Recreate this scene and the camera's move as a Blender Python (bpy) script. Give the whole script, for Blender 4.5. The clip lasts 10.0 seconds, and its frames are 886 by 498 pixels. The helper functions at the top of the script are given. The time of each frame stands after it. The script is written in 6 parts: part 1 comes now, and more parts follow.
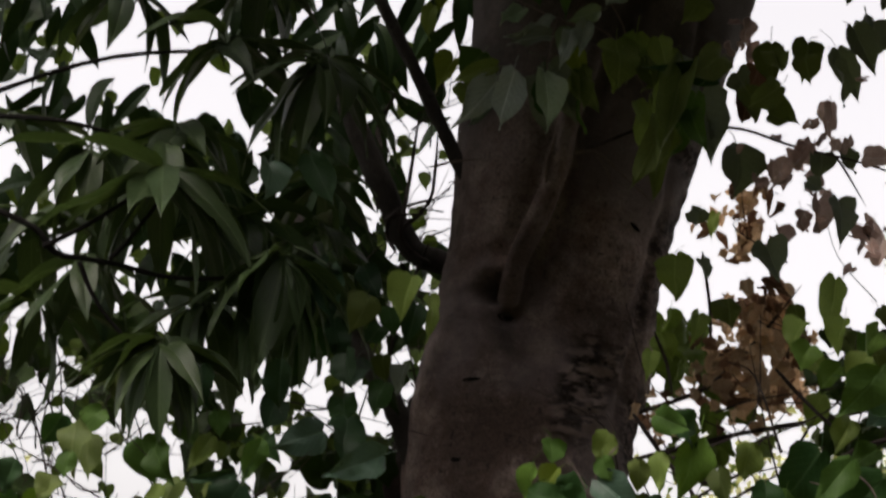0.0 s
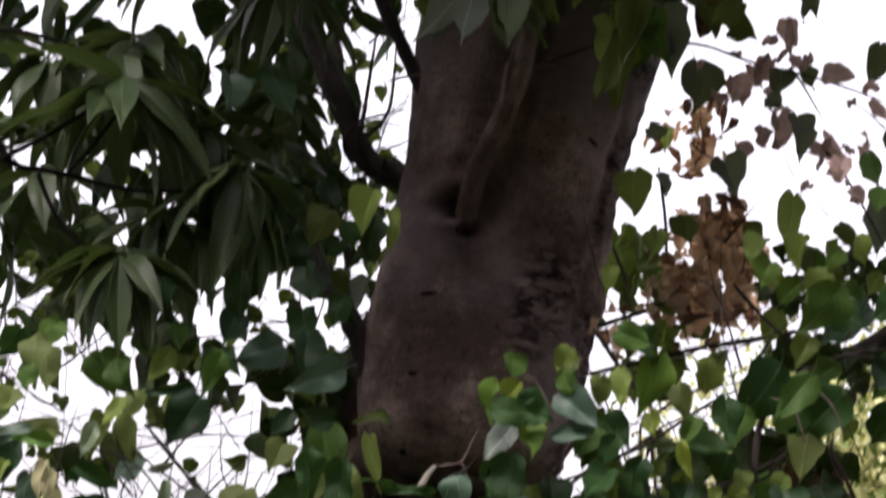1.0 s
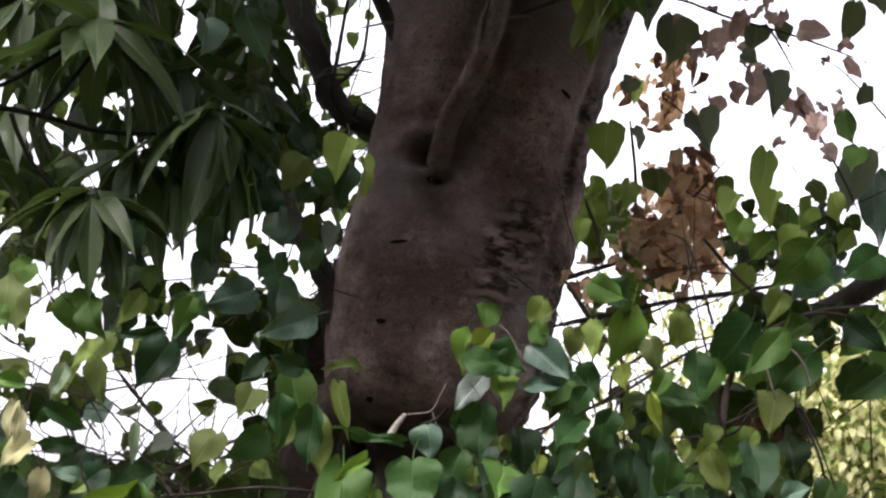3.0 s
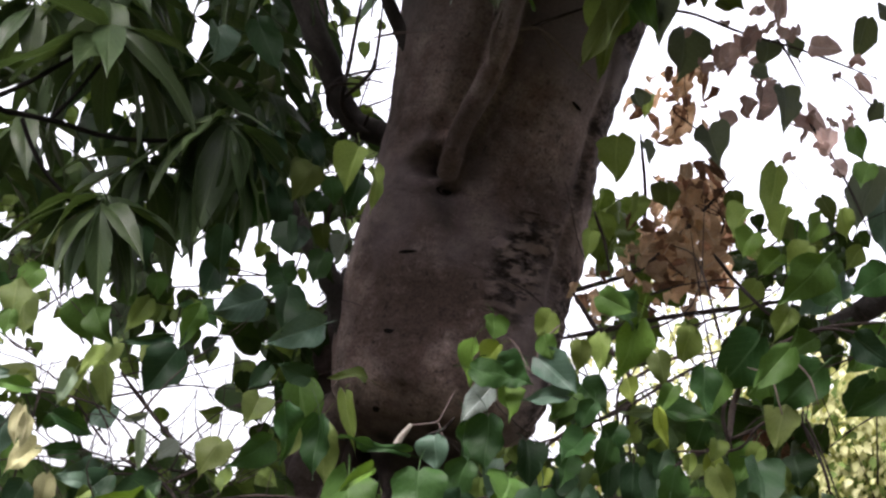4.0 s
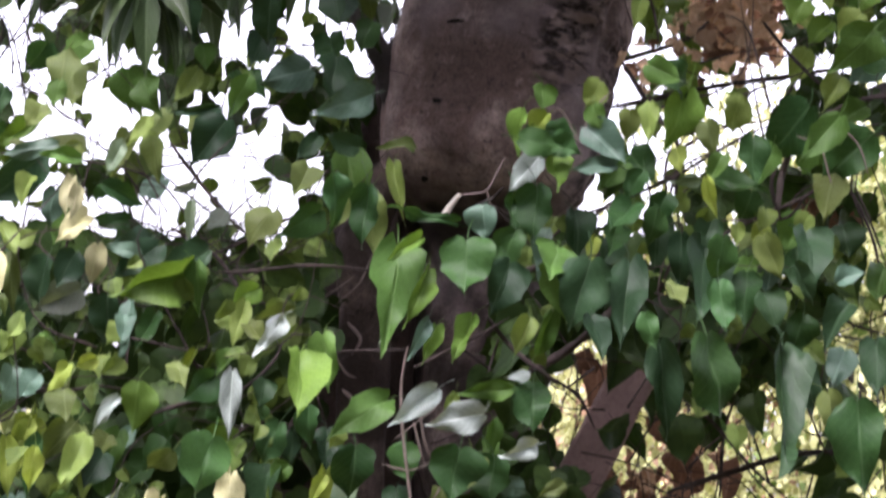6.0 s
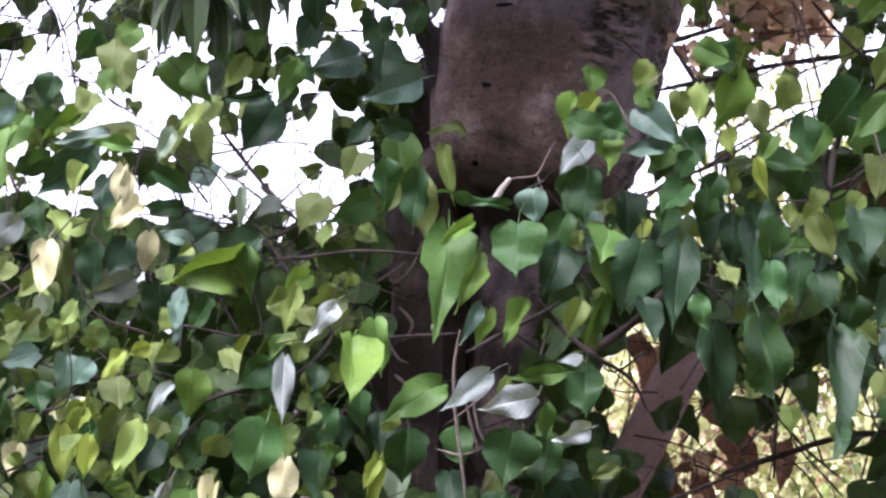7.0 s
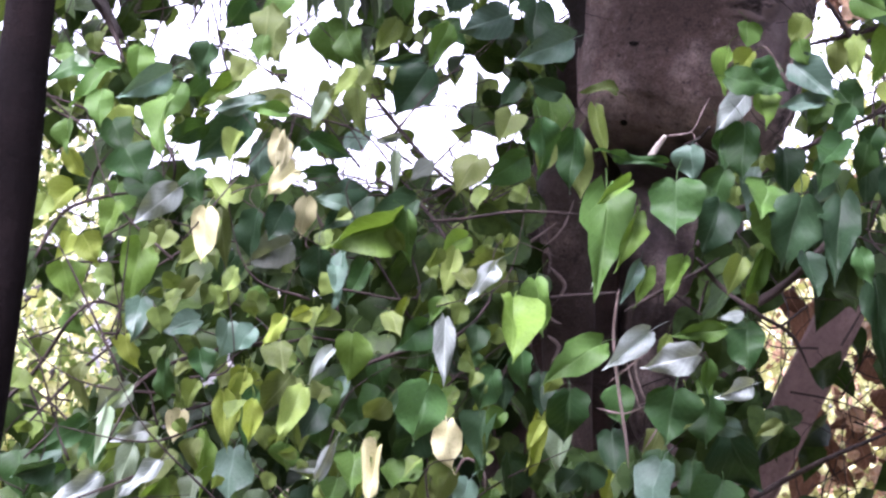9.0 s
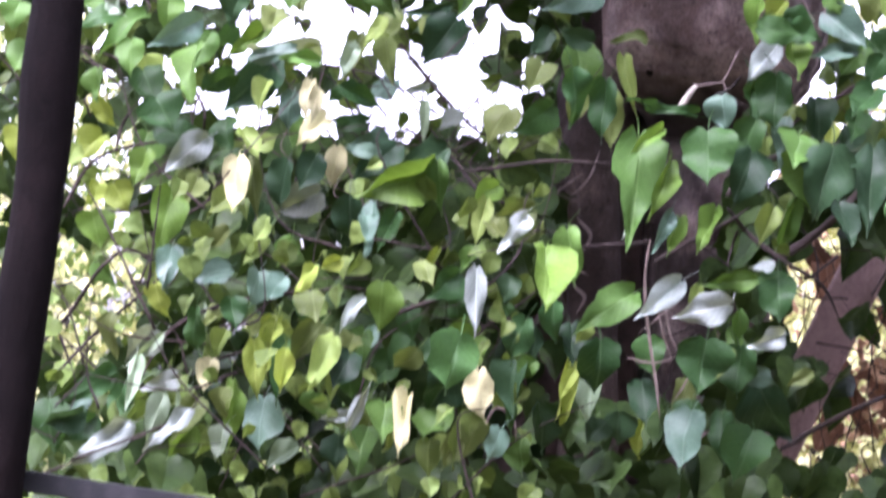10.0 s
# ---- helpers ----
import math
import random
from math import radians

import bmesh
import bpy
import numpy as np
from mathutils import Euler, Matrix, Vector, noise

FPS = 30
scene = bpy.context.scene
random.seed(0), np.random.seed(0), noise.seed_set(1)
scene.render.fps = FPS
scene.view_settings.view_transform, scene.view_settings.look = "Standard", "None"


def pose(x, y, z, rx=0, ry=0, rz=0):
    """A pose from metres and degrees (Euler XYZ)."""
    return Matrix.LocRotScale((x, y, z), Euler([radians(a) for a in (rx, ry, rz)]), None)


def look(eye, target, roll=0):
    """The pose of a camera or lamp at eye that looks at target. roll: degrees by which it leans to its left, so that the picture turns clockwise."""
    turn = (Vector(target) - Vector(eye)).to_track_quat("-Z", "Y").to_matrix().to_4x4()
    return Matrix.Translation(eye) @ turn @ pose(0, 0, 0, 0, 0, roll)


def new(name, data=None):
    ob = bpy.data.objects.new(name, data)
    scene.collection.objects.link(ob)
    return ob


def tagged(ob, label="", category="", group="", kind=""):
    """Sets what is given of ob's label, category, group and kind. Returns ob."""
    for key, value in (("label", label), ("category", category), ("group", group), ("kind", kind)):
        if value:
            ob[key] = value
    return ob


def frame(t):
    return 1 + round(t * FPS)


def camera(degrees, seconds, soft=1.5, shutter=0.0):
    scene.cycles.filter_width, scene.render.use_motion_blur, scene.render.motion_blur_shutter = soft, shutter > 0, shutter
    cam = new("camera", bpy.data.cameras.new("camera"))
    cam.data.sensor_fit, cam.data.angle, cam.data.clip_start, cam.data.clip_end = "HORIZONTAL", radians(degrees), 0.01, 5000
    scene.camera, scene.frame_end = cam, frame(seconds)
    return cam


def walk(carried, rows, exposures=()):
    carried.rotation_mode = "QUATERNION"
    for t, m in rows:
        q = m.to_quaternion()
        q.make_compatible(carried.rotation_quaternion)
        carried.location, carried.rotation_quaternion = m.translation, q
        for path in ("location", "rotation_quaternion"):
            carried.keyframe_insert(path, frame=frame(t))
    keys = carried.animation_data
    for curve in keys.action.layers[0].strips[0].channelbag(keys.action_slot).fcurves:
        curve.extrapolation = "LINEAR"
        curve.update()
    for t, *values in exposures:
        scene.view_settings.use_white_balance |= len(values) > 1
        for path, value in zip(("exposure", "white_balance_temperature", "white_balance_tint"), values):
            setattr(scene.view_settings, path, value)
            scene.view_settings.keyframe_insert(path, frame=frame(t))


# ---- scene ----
from mathutils.bvhtree import BVHTree

cam = camera(20, 10.0, soft=2.5, shutter=0.5)
PATH = [
    (0.0, pose(0.093, 0, 1.500, 104.765, 0, 2.664) @ pose(0, 0, 0, 0, 0, 4.947)),
    (0.1, pose(0.088, 0, 1.500, 104.372, 0, 2.511) @ pose(0, 0, 0, 0, 0, 5.161)),
    (0.2, pose(0.083, 0, 1.500, 103.829, 0, 2.384) @ pose(0, 0, 0, 0, 0, 5.376)),
    (0.3, pose(0.078, 0, 1.500, 104.284, 0, 2.553) @ pose(0, 0, 0, 0, 0, 5.592)),
    (0.4, pose(0.073, 0, 1.500, 104.893, 0, 2.569) @ pose(0, 0, 0, 0, 0, 5.807)),
    (0.5, pose(0.068, 0, 1.500, 105.099, 0, 1.982) @ pose(0, 0, 0, 0, 0, 6.022)),
    (0.6, pose(0.063, 0, 1.500, 104.793, 0, 1.349) @ pose(0, 0, 0, 0, 0, 5.798)),
    (0.7, pose(0.058, 0, 1.500, 104.251, 0, 1.303) @ pose(0, 0, 0, 0, 0, 5.574)),
    (0.8, pose(0.053, 0, 1.500, 103.685, 0, 1.219) @ pose(0, 0, 0, 0, 0, 5.350)),
    (0.9, pose(0.047, 0, 1.500, 103.317, 0, 1.104) @ pose(0, 0, 0, 0, 0, 5.126)),
    (1.0, pose(0.042, 0, 1.500, 102.898, 0, 1.018) @ pose(0, 0, 0, 0, 0, 4.902)),
    (1.1, pose(0.036, 0, 1.500, 102.407, 0, 0.897) @ pose(0, 0, 0, 0, 0, 4.990)),
    (1.2, pose(0.030, 0, 1.500, 102.322, 0, 0.921) @ pose(0, 0, 0, 0, 0, 5.078)),
    (1.3, pose(0.024, 0, 1.500, 102.284, 0, 1.296) @ pose(0, 0, 0, 0, 0, 5.166)),
    (1.4, pose(0.018, 0, 1.500, 102.689, 0, 1.460) @ pose(0, 0, 0, 0, 0, 5.254)),
    (1.5, pose(0.012, 0, 1.500, 102.755, 0, 1.318) @ pose(0, 0, 0, 0, 0, 5.342)),
    (1.6, pose(0.009, 0, 1.500, 102.671, 0, 1.826) @ pose(0, 0, 0, 0, 0, 5.496)),
    (1.7, pose(0.007, 0, 1.500, 102.791, 0, 1.733) @ pose(0, 0, 0, 0, 0, 5.650)),
    (1.8, pose(0.005, 0, 1.500, 102.474, 0, 1.608) @ pose(0, 0, 0, 0, 0, 5.804)),
    (1.9, pose(0.002, 0, 1.500, 101.954, 0, 1.312) @ pose(0, 0, 0, 0, 0, 5.958)),
    (2.0, pose(0.000, 0, 1.500, 101.865, 0, 1.143) @ pose(0, 0, 0, 0, 0, 6.113)),
    (2.1, pose(0.000, 0, 1.500, 101.826, 0, 0.993) @ pose(0, 0, 0, 0, 0, 6.085)),
    (2.2, pose(0.000, 0, 1.500, 101.867, 0, 0.586) @ pose(0, 0, 0, 0, 0, 6.057)),
    (2.3, pose(0.000, 0, 1.500, 101.620, 0, 0.107) @ pose(0, 0, 0, 0, 0, 6.030)),
    (2.4, pose(0.000, 0, 1.500, 101.681, 0, 0.008) @ pose(0, 0, 0, 0, 0, 6.003)),
    (2.5, pose(0.000, 0, 1.500, 102.000, 0, 0.015) @ pose(0, 0, 0, 0, 0, 5.976)),
    (2.6, pose(0.000, 0, 1.500, 102.117, 0, -0.090) @ pose(0, 0, 0, 0, 0, 5.949)),
    (2.7, pose(-0.000, 0, 1.500, 102.087, 0, -0.055) @ pose(0, 0, 0, 0, 0, 5.921)),
    (2.8, pose(-0.000, 0, 1.500, 101.875, 0, -0.145) @ pose(0, 0, 0, 0, 0, 5.894)),
    (2.9, pose(-0.000, 0, 1.500, 101.848, 0, -0.136) @ pose(0, 0, 0, 0, 0, 5.867)),
    (3.0, pose(-0.000, 0, 1.500, 101.799, 0, -0.182) @ pose(0, 0, 0, 0, 0, 5.840)),
    (3.1, pose(-0.000, 0, 1.500, 101.797, 0, -0.138) @ pose(0, 0, 0, 0, 0, 5.787)),
    (3.2, pose(0.000, 0, 1.500, 101.990, 0, -0.201) @ pose(0, 0, 0, 0, 0, 5.735)),
    (4.3, pose(0.000, 0, 1.500, 102.006, 0, 0.075) @ pose(0, 0, 0, 0, 0, 7.016)),
    (4.4, pose(0.000, 0, 1.500, 101.657, 0, 0.043) @ pose(0, 0, 0, 0, 0, 7.057)),
    (4.5, pose(0.000, 0, 1.501, 101.457, 0, 0.095) @ pose(0, 0, 0, 0, 0, 7.099)),
    (4.6, pose(0.000, 0, 1.500, 101.471, 0, 0.387) @ pose(0, 0, 0, 0, 0, 7.052)),
    (4.7, pose(0.000, 0, 1.500, 101.285, 0, 0.459) @ pose(0, 0, 0, 0, 0, 7.006)),
    (4.8, pose(-0.000, 0, 1.500, 100.995, 0, 0.197) @ pose(0, 0, 0, 0, 0, 6.960)),
    (4.9, pose(-0.000, 0, 1.500, 101.003, 0, -0.174) @ pose(0, 0, 0, 0, 0, 6.913)),
    (5.0, pose(-0.000, 0, 1.500, 100.736, 0, 0.109) @ pose(0, 0, 0, 0, 0, 6.867)),
    (5.1, pose(-0.000, 0, 1.500, 100.246, 0, 0.092) @ pose(0, 0, 0, 0, 0, 6.753)),
    (5.2, pose(-0.000, 0, 1.500, 99.987, 0, 0.296) @ pose(0, 0, 0, 0, 0, 6.640)),
    (5.3, pose(0.000, 0, 1.500, 99.721, 0, 0.461) @ pose(0, 0, 0, 0, 0, 6.526)),
    (5.4, pose(0.000, 0, 1.500, 99.456, 0, 0.612) @ pose(0, 0, 0, 0, 0, 6.413)),
    (5.5, pose(0.000, 0, 1.500, 99.019, 0, 0.753) @ pose(0, 0, 0, 0, 0, 6.299)),
    (5.6, pose(0.000, 0, 1.500, 98.868, 0, 0.654) @ pose(0, 0, 0, 0, 0, 6.357)),
    (5.8, pose(-0.000, 0, 1.500, 97.673, 0, 0.747) @ pose(0, 0, 0, 0, 0, 6.472)),
    (6.0, pose(-0.000, 0, 1.500, 96.681, 0, 0.541) @ pose(0, 0, 0, 0, 0, 6.586)),
    (6.2, pose(-0.000, 0, 1.500, 96.189, 0, 0.901) @ pose(0, 0, 0, 0, 0, 6.372)),
    (7.3, pose(0.001, 0, 1.500, 96.240, 0, 2.389) @ pose(0, 0, 0, 0, 0, 6.064)),
    (7.4, pose(0.000, 0, 1.500, 96.345, 0, 2.742) @ pose(0, 0, 0, 0, 0, 6.057)),
    (7.5, pose(-0.000, 0, 1.500, 96.424, 0, 2.858) @ pose(0, 0, 0, 0, 0, 6.050)),
    (7.6, pose(-0.005, 0, 1.499, 96.503, 0, 3.513) @ pose(0, 0, 0, 0, 0, 6.091)),
    (7.7, pose(-0.011, 0, 1.499, 96.795, 0, 3.389) @ pose(0, 0, 0, 0, 0, 6.132)),
    (7.8, pose(-0.016, 0, 1.498, 96.902, 0, 3.559) @ pose(0, 0, 0, 0, 0, 6.173)),
    (7.9, pose(-0.021, 0, 1.497, 96.937, 0, 3.551) @ pose(0, 0, 0, 0, 0, 6.214)),
    (8.0, pose(-0.026, 0, 1.497, 96.818, 0, 3.774) @ pose(0, 0, 0, 0, 0, 6.256)),
    (8.1, pose(-0.031, 0, 1.496, 96.810, 0, 4.352) @ pose(0, 0, 0, 0, 0, 6.193)),
    (8.2, pose(-0.035, 0, 1.495, 96.762, 0, 4.454) @ pose(0, 0, 0, 0, 0, 6.131)),
    (8.3, pose(-0.040, 0, 1.494, 96.330, 0, 4.788) @ pose(0, 0, 0, 0, 0, 6.069)),
    (8.4, pose(-0.045, 0, 1.493, 96.150, 0, 4.784) @ pose(0, 0, 0, 0, 0, 6.006)),
    (8.5, pose(-0.049, 0, 1.492, 95.836, 0, 4.891) @ pose(0, 0, 0, 0, 0, 5.944)),
    (8.6, pose(-0.052, 0, 1.490, 95.895, 0, 4.797) @ pose(0, 0, 0, 0, 0, 5.802)),
    (8.7, pose(-0.055, 0, 1.489, 95.695, 0, 4.760) @ pose(0, 0, 0, 0, 0, 5.662)),
    (8.8, pose(-0.058, 0, 1.487, 95.580, 0, 4.474) @ pose(0, 0, 0, 0, 0, 5.520)),
    (9.0, pose(-0.065, 0, 1.484, 95.142, 0, 4.407) @ pose(0, 0, 0, 0, 0, 5.236)),
    (9.1, pose(-0.069, 0, 1.482, 95.194, 0, 4.449) @ pose(0, 0, 0, 0, 0, 5.187)),
    (9.3, pose(-0.079, 0, 1.479, 95.184, 0, 4.400) @ pose(0, 0, 0, 0, 0, 5.087)),
    (9.5, pose(-0.088, 0, 1.476, 94.805, 0, 4.533) @ pose(0, 0, 0, 0, 0, 4.988)),
    (9.7, pose(-0.100, 0, 1.474, 95.034, 0, 4.532) @ pose(0, 0, 0, 0, 0, 5.127)),
    (10.0, pose(-0.118, 0, 1.471, 94.083, 0, 4.383) @ pose(0, 0, 0, 0, 0, 5.337)),
]
EXPOSURES = [(0.0, -0.72, 6950, 16), (0.5, -0.22, 6700, 22), (1.0, -0.2, 6600, 24), (2.5, 0.28, 6500, 20), (4.5, 0.41, 6350, 23), (6.0, 0.82, 6100, 28), (7.5, 1.12, 5700, 36), (8.5, 1.14, 5700, 37), (9.0, 1.33, 5680, 39), (10.0, 1.5, 5620, 40)]
walk(cam, PATH, EXPOSURES)

# ---- light ----
SUN_EL, SUN_ROT = radians(62), radians(222)
world = bpy.data.worlds.new("hazy_sky")
scene.world = world
world.use_nodes = True
wn = world.node_tree.nodes
wl = world.node_tree.links
wn.clear()
sky = wn.new("ShaderNodeTexSky")
sky.sky_type = "NISHITA"
sky.sun_disc = False
sky.sun_elevation, sky.sun_rotation = SUN_EL, SUN_ROT
sky.air_density, sky.dust_density, sky.ozone_density = 1.0, 6.0, 0.6
hazy = wn.new("ShaderNodeHueSaturation")
hazy.inputs["Saturation"].default_value = 0.2
background = wn.new("ShaderNodeBackground")
background.inputs["Strength"].default_value = 0.55
out = wn.new("ShaderNodeOutputWorld")
wl.new(sky.outputs[0], hazy.inputs["Color"])
wl.new(hazy.outputs[0], background.inputs["Color"])
wl.new(background.outputs[0], out.inputs["Surface"])
sun_data = bpy.data.lights.new("sun", "SUN")
sun_data.energy, sun_data.angle, sun_data.color = 2.6, radians(16), (1.0, 0.95, 0.86)
sun = new("sun", sun_data)
sun_way = Vector((math.sin(SUN_ROT) * math.cos(SUN_EL), math.cos(SUN_ROT) * math.cos(SUN_EL), math.sin(SUN_EL)))
sun.matrix_world = look(sun_way * 40, (0, 0, 0))


# ---- materials ----
def material(name):
    m = bpy.data.materials.new(name)
    m.use_nodes = True
    t = m.node_tree
    t.nodes.clear()
    return m, t


def node(t, kind, **inputs):
    n = t.nodes.new(kind)
    for key, value in inputs.items():
        n.inputs[key.replace("_", " ")].default_value = value
    return n


def maths(t, op, a, b=None):
    n = t.nodes.new("ShaderNodeMath")
    n.operation = op
    for i, v in enumerate((a, b)):
        if v is None:
            continue
        if isinstance(v, (int, float)):
            n.inputs[i].default_value = v
        else:
            t.links.new(v, n.inputs[i])
    return n.outputs[0]


def mix(t, fac, a, b, blend="MIX"):
    n = t.nodes.new("ShaderNodeMix")
    n.data_type, n.blend_type = "RGBA", blend
    for i, v in ((0, fac), (6, a), (7, b)):
        if isinstance(v, (int, float)):
            n.inputs[i].default_value = v
        elif isinstance(v, tuple):
            n.inputs[i].default_value = (*v, 1)
        else:
            t.links.new(v, n.inputs[i])
    return n.outputs[2]


def ramp(t, fac, *stops):
    n = t.nodes.new("ShaderNodeValToRGB")
    e = n.color_ramp.elements
    while len(e) < len(stops):
        e.new(0.5)
    for el, (p, c) in zip(e, stops):
        el.position = p
        el.color = (*c, 1) if isinstance(c, tuple) else (c, c, c, 1)
    t.links.new(fac, n.inputs[0])
    return n.outputs[0]


def noise_of(t, vec, scale, detail=4.0, rough=0.55):
    n = node(t, "ShaderNodeTexNoise", Scale=scale, Detail=detail, Roughness=rough)
    t.links.new(vec, n.inputs["Vector"])
    return n.outputs[0]


def finish(t, color, rough, bump=None, strength=0.3, distance=0.005, through_light=0.0, through_color=None, spec=0.4):
    p = node(t, "ShaderNodeBsdfPrincipled")
    p.inputs["Specular IOR Level"].default_value = spec
    t.links.new(color, p.inputs["Base Color"])
    if isinstance(rough, (int, float)):
        p.inputs["Roughness"].default_value = rough
    else:
        t.links.new(rough, p.inputs["Roughness"])
    if bump is not None:
        b = node(t, "ShaderNodeBump", Strength=strength, Distance=distance)
        t.links.new(bump, b.inputs["Height"])
        t.links.new(b.outputs[0], p.inputs["Normal"])
    surface = p.outputs[0]
    if through_light:
        tr = t.nodes.new("ShaderNodeBsdfTranslucent")
        t.links.new(through_color if through_color is not None else color, tr.inputs["Color"])
        m = t.nodes.new("ShaderNodeMixShader")
        m.inputs[0].default_value = through_light
        t.links.new(p.outputs[0], m.inputs[1])
        t.links.new(tr.outputs[0], m.inputs[2])
        surface = m.outputs[0]
    o = t.nodes.new("ShaderNodeOutputMaterial")
    t.links.new(surface, o.inputs["Surface"])


def leaf_material(name, base, warm, rough, light=0.35, vein=0.25, joined=False, gloss=0.085):
    """A leaf: two tones over the blade, a pale midrib and side veins, spots, and light that shines through."""
    m, t = material(name)
    if base[2] < 0.6 * base[1] and base[1] > base[0]:
        base, warm = ((c[0] * 1.15, c[1], c[2] * 1.1 + 0.001) for c in (base, warm))
    tc = t.nodes.new("ShaderNodeTexCoord")
    if joined:
        g = t.nodes.new("ShaderNodeNewGeometry")
        chance = g.outputs["Random Per Island"]
    else:
        info = t.nodes.new("ShaderNodeObjectInfo")
        chance = info.outputs["Random"]
    big = noise_of(t, tc.outputs["Object"], 2.5 if not joined else 9.0)
    fine = noise_of(t, tc.outputs["Object"], 22.0 if not joined else 60.0)
    tone = maths(t, "MULTIPLY_ADD", big, 0.6)
    t.nodes[-1].inputs[2].default_value = -0.1
    tone = maths(t, "ADD", tone, maths(t, "MULTIPLY", chance, 0.55))
    color = mix(t, tone, base, warm)
    dark = tuple(c * 0.55 for c in base)
    color = mix(t, ramp(t, fine, (0.50, 0.0), (0.72, 0.6)), color, dark)
    own = maths(t, "FRACT", maths(t, "MULTIPLY", chance, 17.31))
    color = mix(t, 1.0, color, ramp(t, own, (0.0, 0.62), (0.5, 0.95), (1.0, 1.4)), "MULTIPLY")
    bump = fine
    if not joined:
        sep = t.nodes.new("ShaderNodeSeparateXYZ")
        t.links.new(tc.outputs["Object"], sep.inputs[0])
        across = maths(t, "ABSOLUTE", sep.outputs[0])
        rib = ramp(t, across, (0.008, 1.0), (0.03, 0.0))
        wave = maths(t, "SINE", maths(t, "MULTIPLY", maths(t, "SUBTRACT", sep.outputs[1], maths(t, "MULTIPLY", across, 0.75)), 46.0))
        side = ramp(t, wave, (0.9, 0.0), (0.995, 0.4))
        veins = maths(t, "MAXIMUM", rib, side)
        pale = tuple(min(0.8, c * 1.6 + 0.05) for c in warm)
        color = mix(t, maths(t, "MULTIPLY", veins, vein), color, pale)
        bump = maths(t, "SUBTRACT", maths(t, "MULTIPLY", fine, 0.4), veins)
    shine = tuple(min(0.9, a) for a in (base[0] * 2.6 + 0.02, base[1] * 2.5 + 0.03, base[2] * 0.8))
    glow = mix(t, 0.5 if base[1] > base[0] else 0.0, color, shine)
    finish(t, color, rough, bump, 0.25, 0.01, light * 0.6, glow, gloss)
    return m


LEAF = {
    "G": leaf_material("green_leaf", (0.034, 0.088, 0.017), (0.056, 0.120, 0.021), 0.42),
    "H": leaf_material("bright_green_leaf", (0.052, 0.116, 0.017), (0.080, 0.156, 0.024), 0.40, 0.36),
    "E": leaf_material("deep_green_leaf", (0.015, 0.048, 0.014), (0.026, 0.068, 0.014), 0.38),
    "D": leaf_material("dark_green_leaf", (0.011, 0.032, 0.014), (0.020, 0.048, 0.015), 0.38, 0.26),
    "L": leaf_material("light_green_leaf", (0.092, 0.160, 0.034), (0.135, 0.205, 0.046), 0.42, 0.38),
    "K": leaf_material("young_yellow_green_leaf", (0.130, 0.210, 0.030), (0.190, 0.265, 0.048), 0.42, 0.4),
    "S": leaf_material("grey_green_leaf", (0.050, 0.096, 0.066), (0.074, 0.122, 0.080), 0.32, 0.2, 0.35, gloss=0.16),
    "W": leaf_material("pale_sheen_leaf", (0.19, 0.235, 0.205), (0.27, 0.31, 0.275), 0.5, 0.2, 0.5),
    "C": leaf_material("silvery_sheen_leaf", (0.11, 0.19, 0.10), (0.17, 0.25, 0.145), 0.34, 0.25, 0.3, gloss=0.16),
    "Y": leaf_material("yellowed_leaf", (0.32, 0.31, 0.15), (0.42, 0.41, 0.23), 0.5, 0.35),
    "O": leaf_material("olive_leaf", (0.056, 0.092, 0.024), (0.086, 0.122, 0.030), 0.45, 0.4),
    "B": leaf_material("withered_tan_leaf", (0.34, 0.19, 0.085), (0.80, 0.60, 0.40), 0.7, 0.5, 0.3),
    "Q": leaf_material("withered_dark_leaf", (0.085, 0.040, 0.022), (0.30, 0.17, 0.10), 0.75, 0.35, 0.3),
    "P": leaf_material("dry_pinkish_leaf", (0.28, 0.17, 0.14), (0.74, 0.57, 0.50), 0.7, 0.8, 0.3),
    "N": leaf_material("backlit_grey_leaf", (0.070, 0.088, 0.072), (0.105, 0.122, 0.098), 0.45, 0.6),
    "M": leaf_material("dark_glossy_lance_leaf", (0.026, 0.054, 0.021), (0.056, 0.096, 0.031), 0.36, 0.35, 0.3, gloss=0.22),
}
FILL = {
    "dark": leaf_material("shade_toned_foliage", (0.008, 0.022, 0.008), (0.022, 0.046, 0.013), 0.45, 0.2, joined=True, gloss=0.08),
    "green": leaf_material("shade_toned_green_foliage", (0.010, 0.026, 0.007), (0.032, 0.062, 0.012), 0.45, 0.25, joined=True, gloss=0.08),
    "light": leaf_material("light_foliage", (0.048, 0.092, 0.020), (0.100, 0.155, 0.034), 0.45, 0.35, joined=True),
    "straw": leaf_material("yellow_green_far_foliage", (0.24, 0.30, 0.11), (0.40, 0.45, 0.23), 0.6, 0.4, joined=True),
    "brown": leaf_material("brown_far_foliage", (0.22, 0.13, 0.08), (0.34, 0.23, 0.15), 0.7, 0.35, joined=True),
}


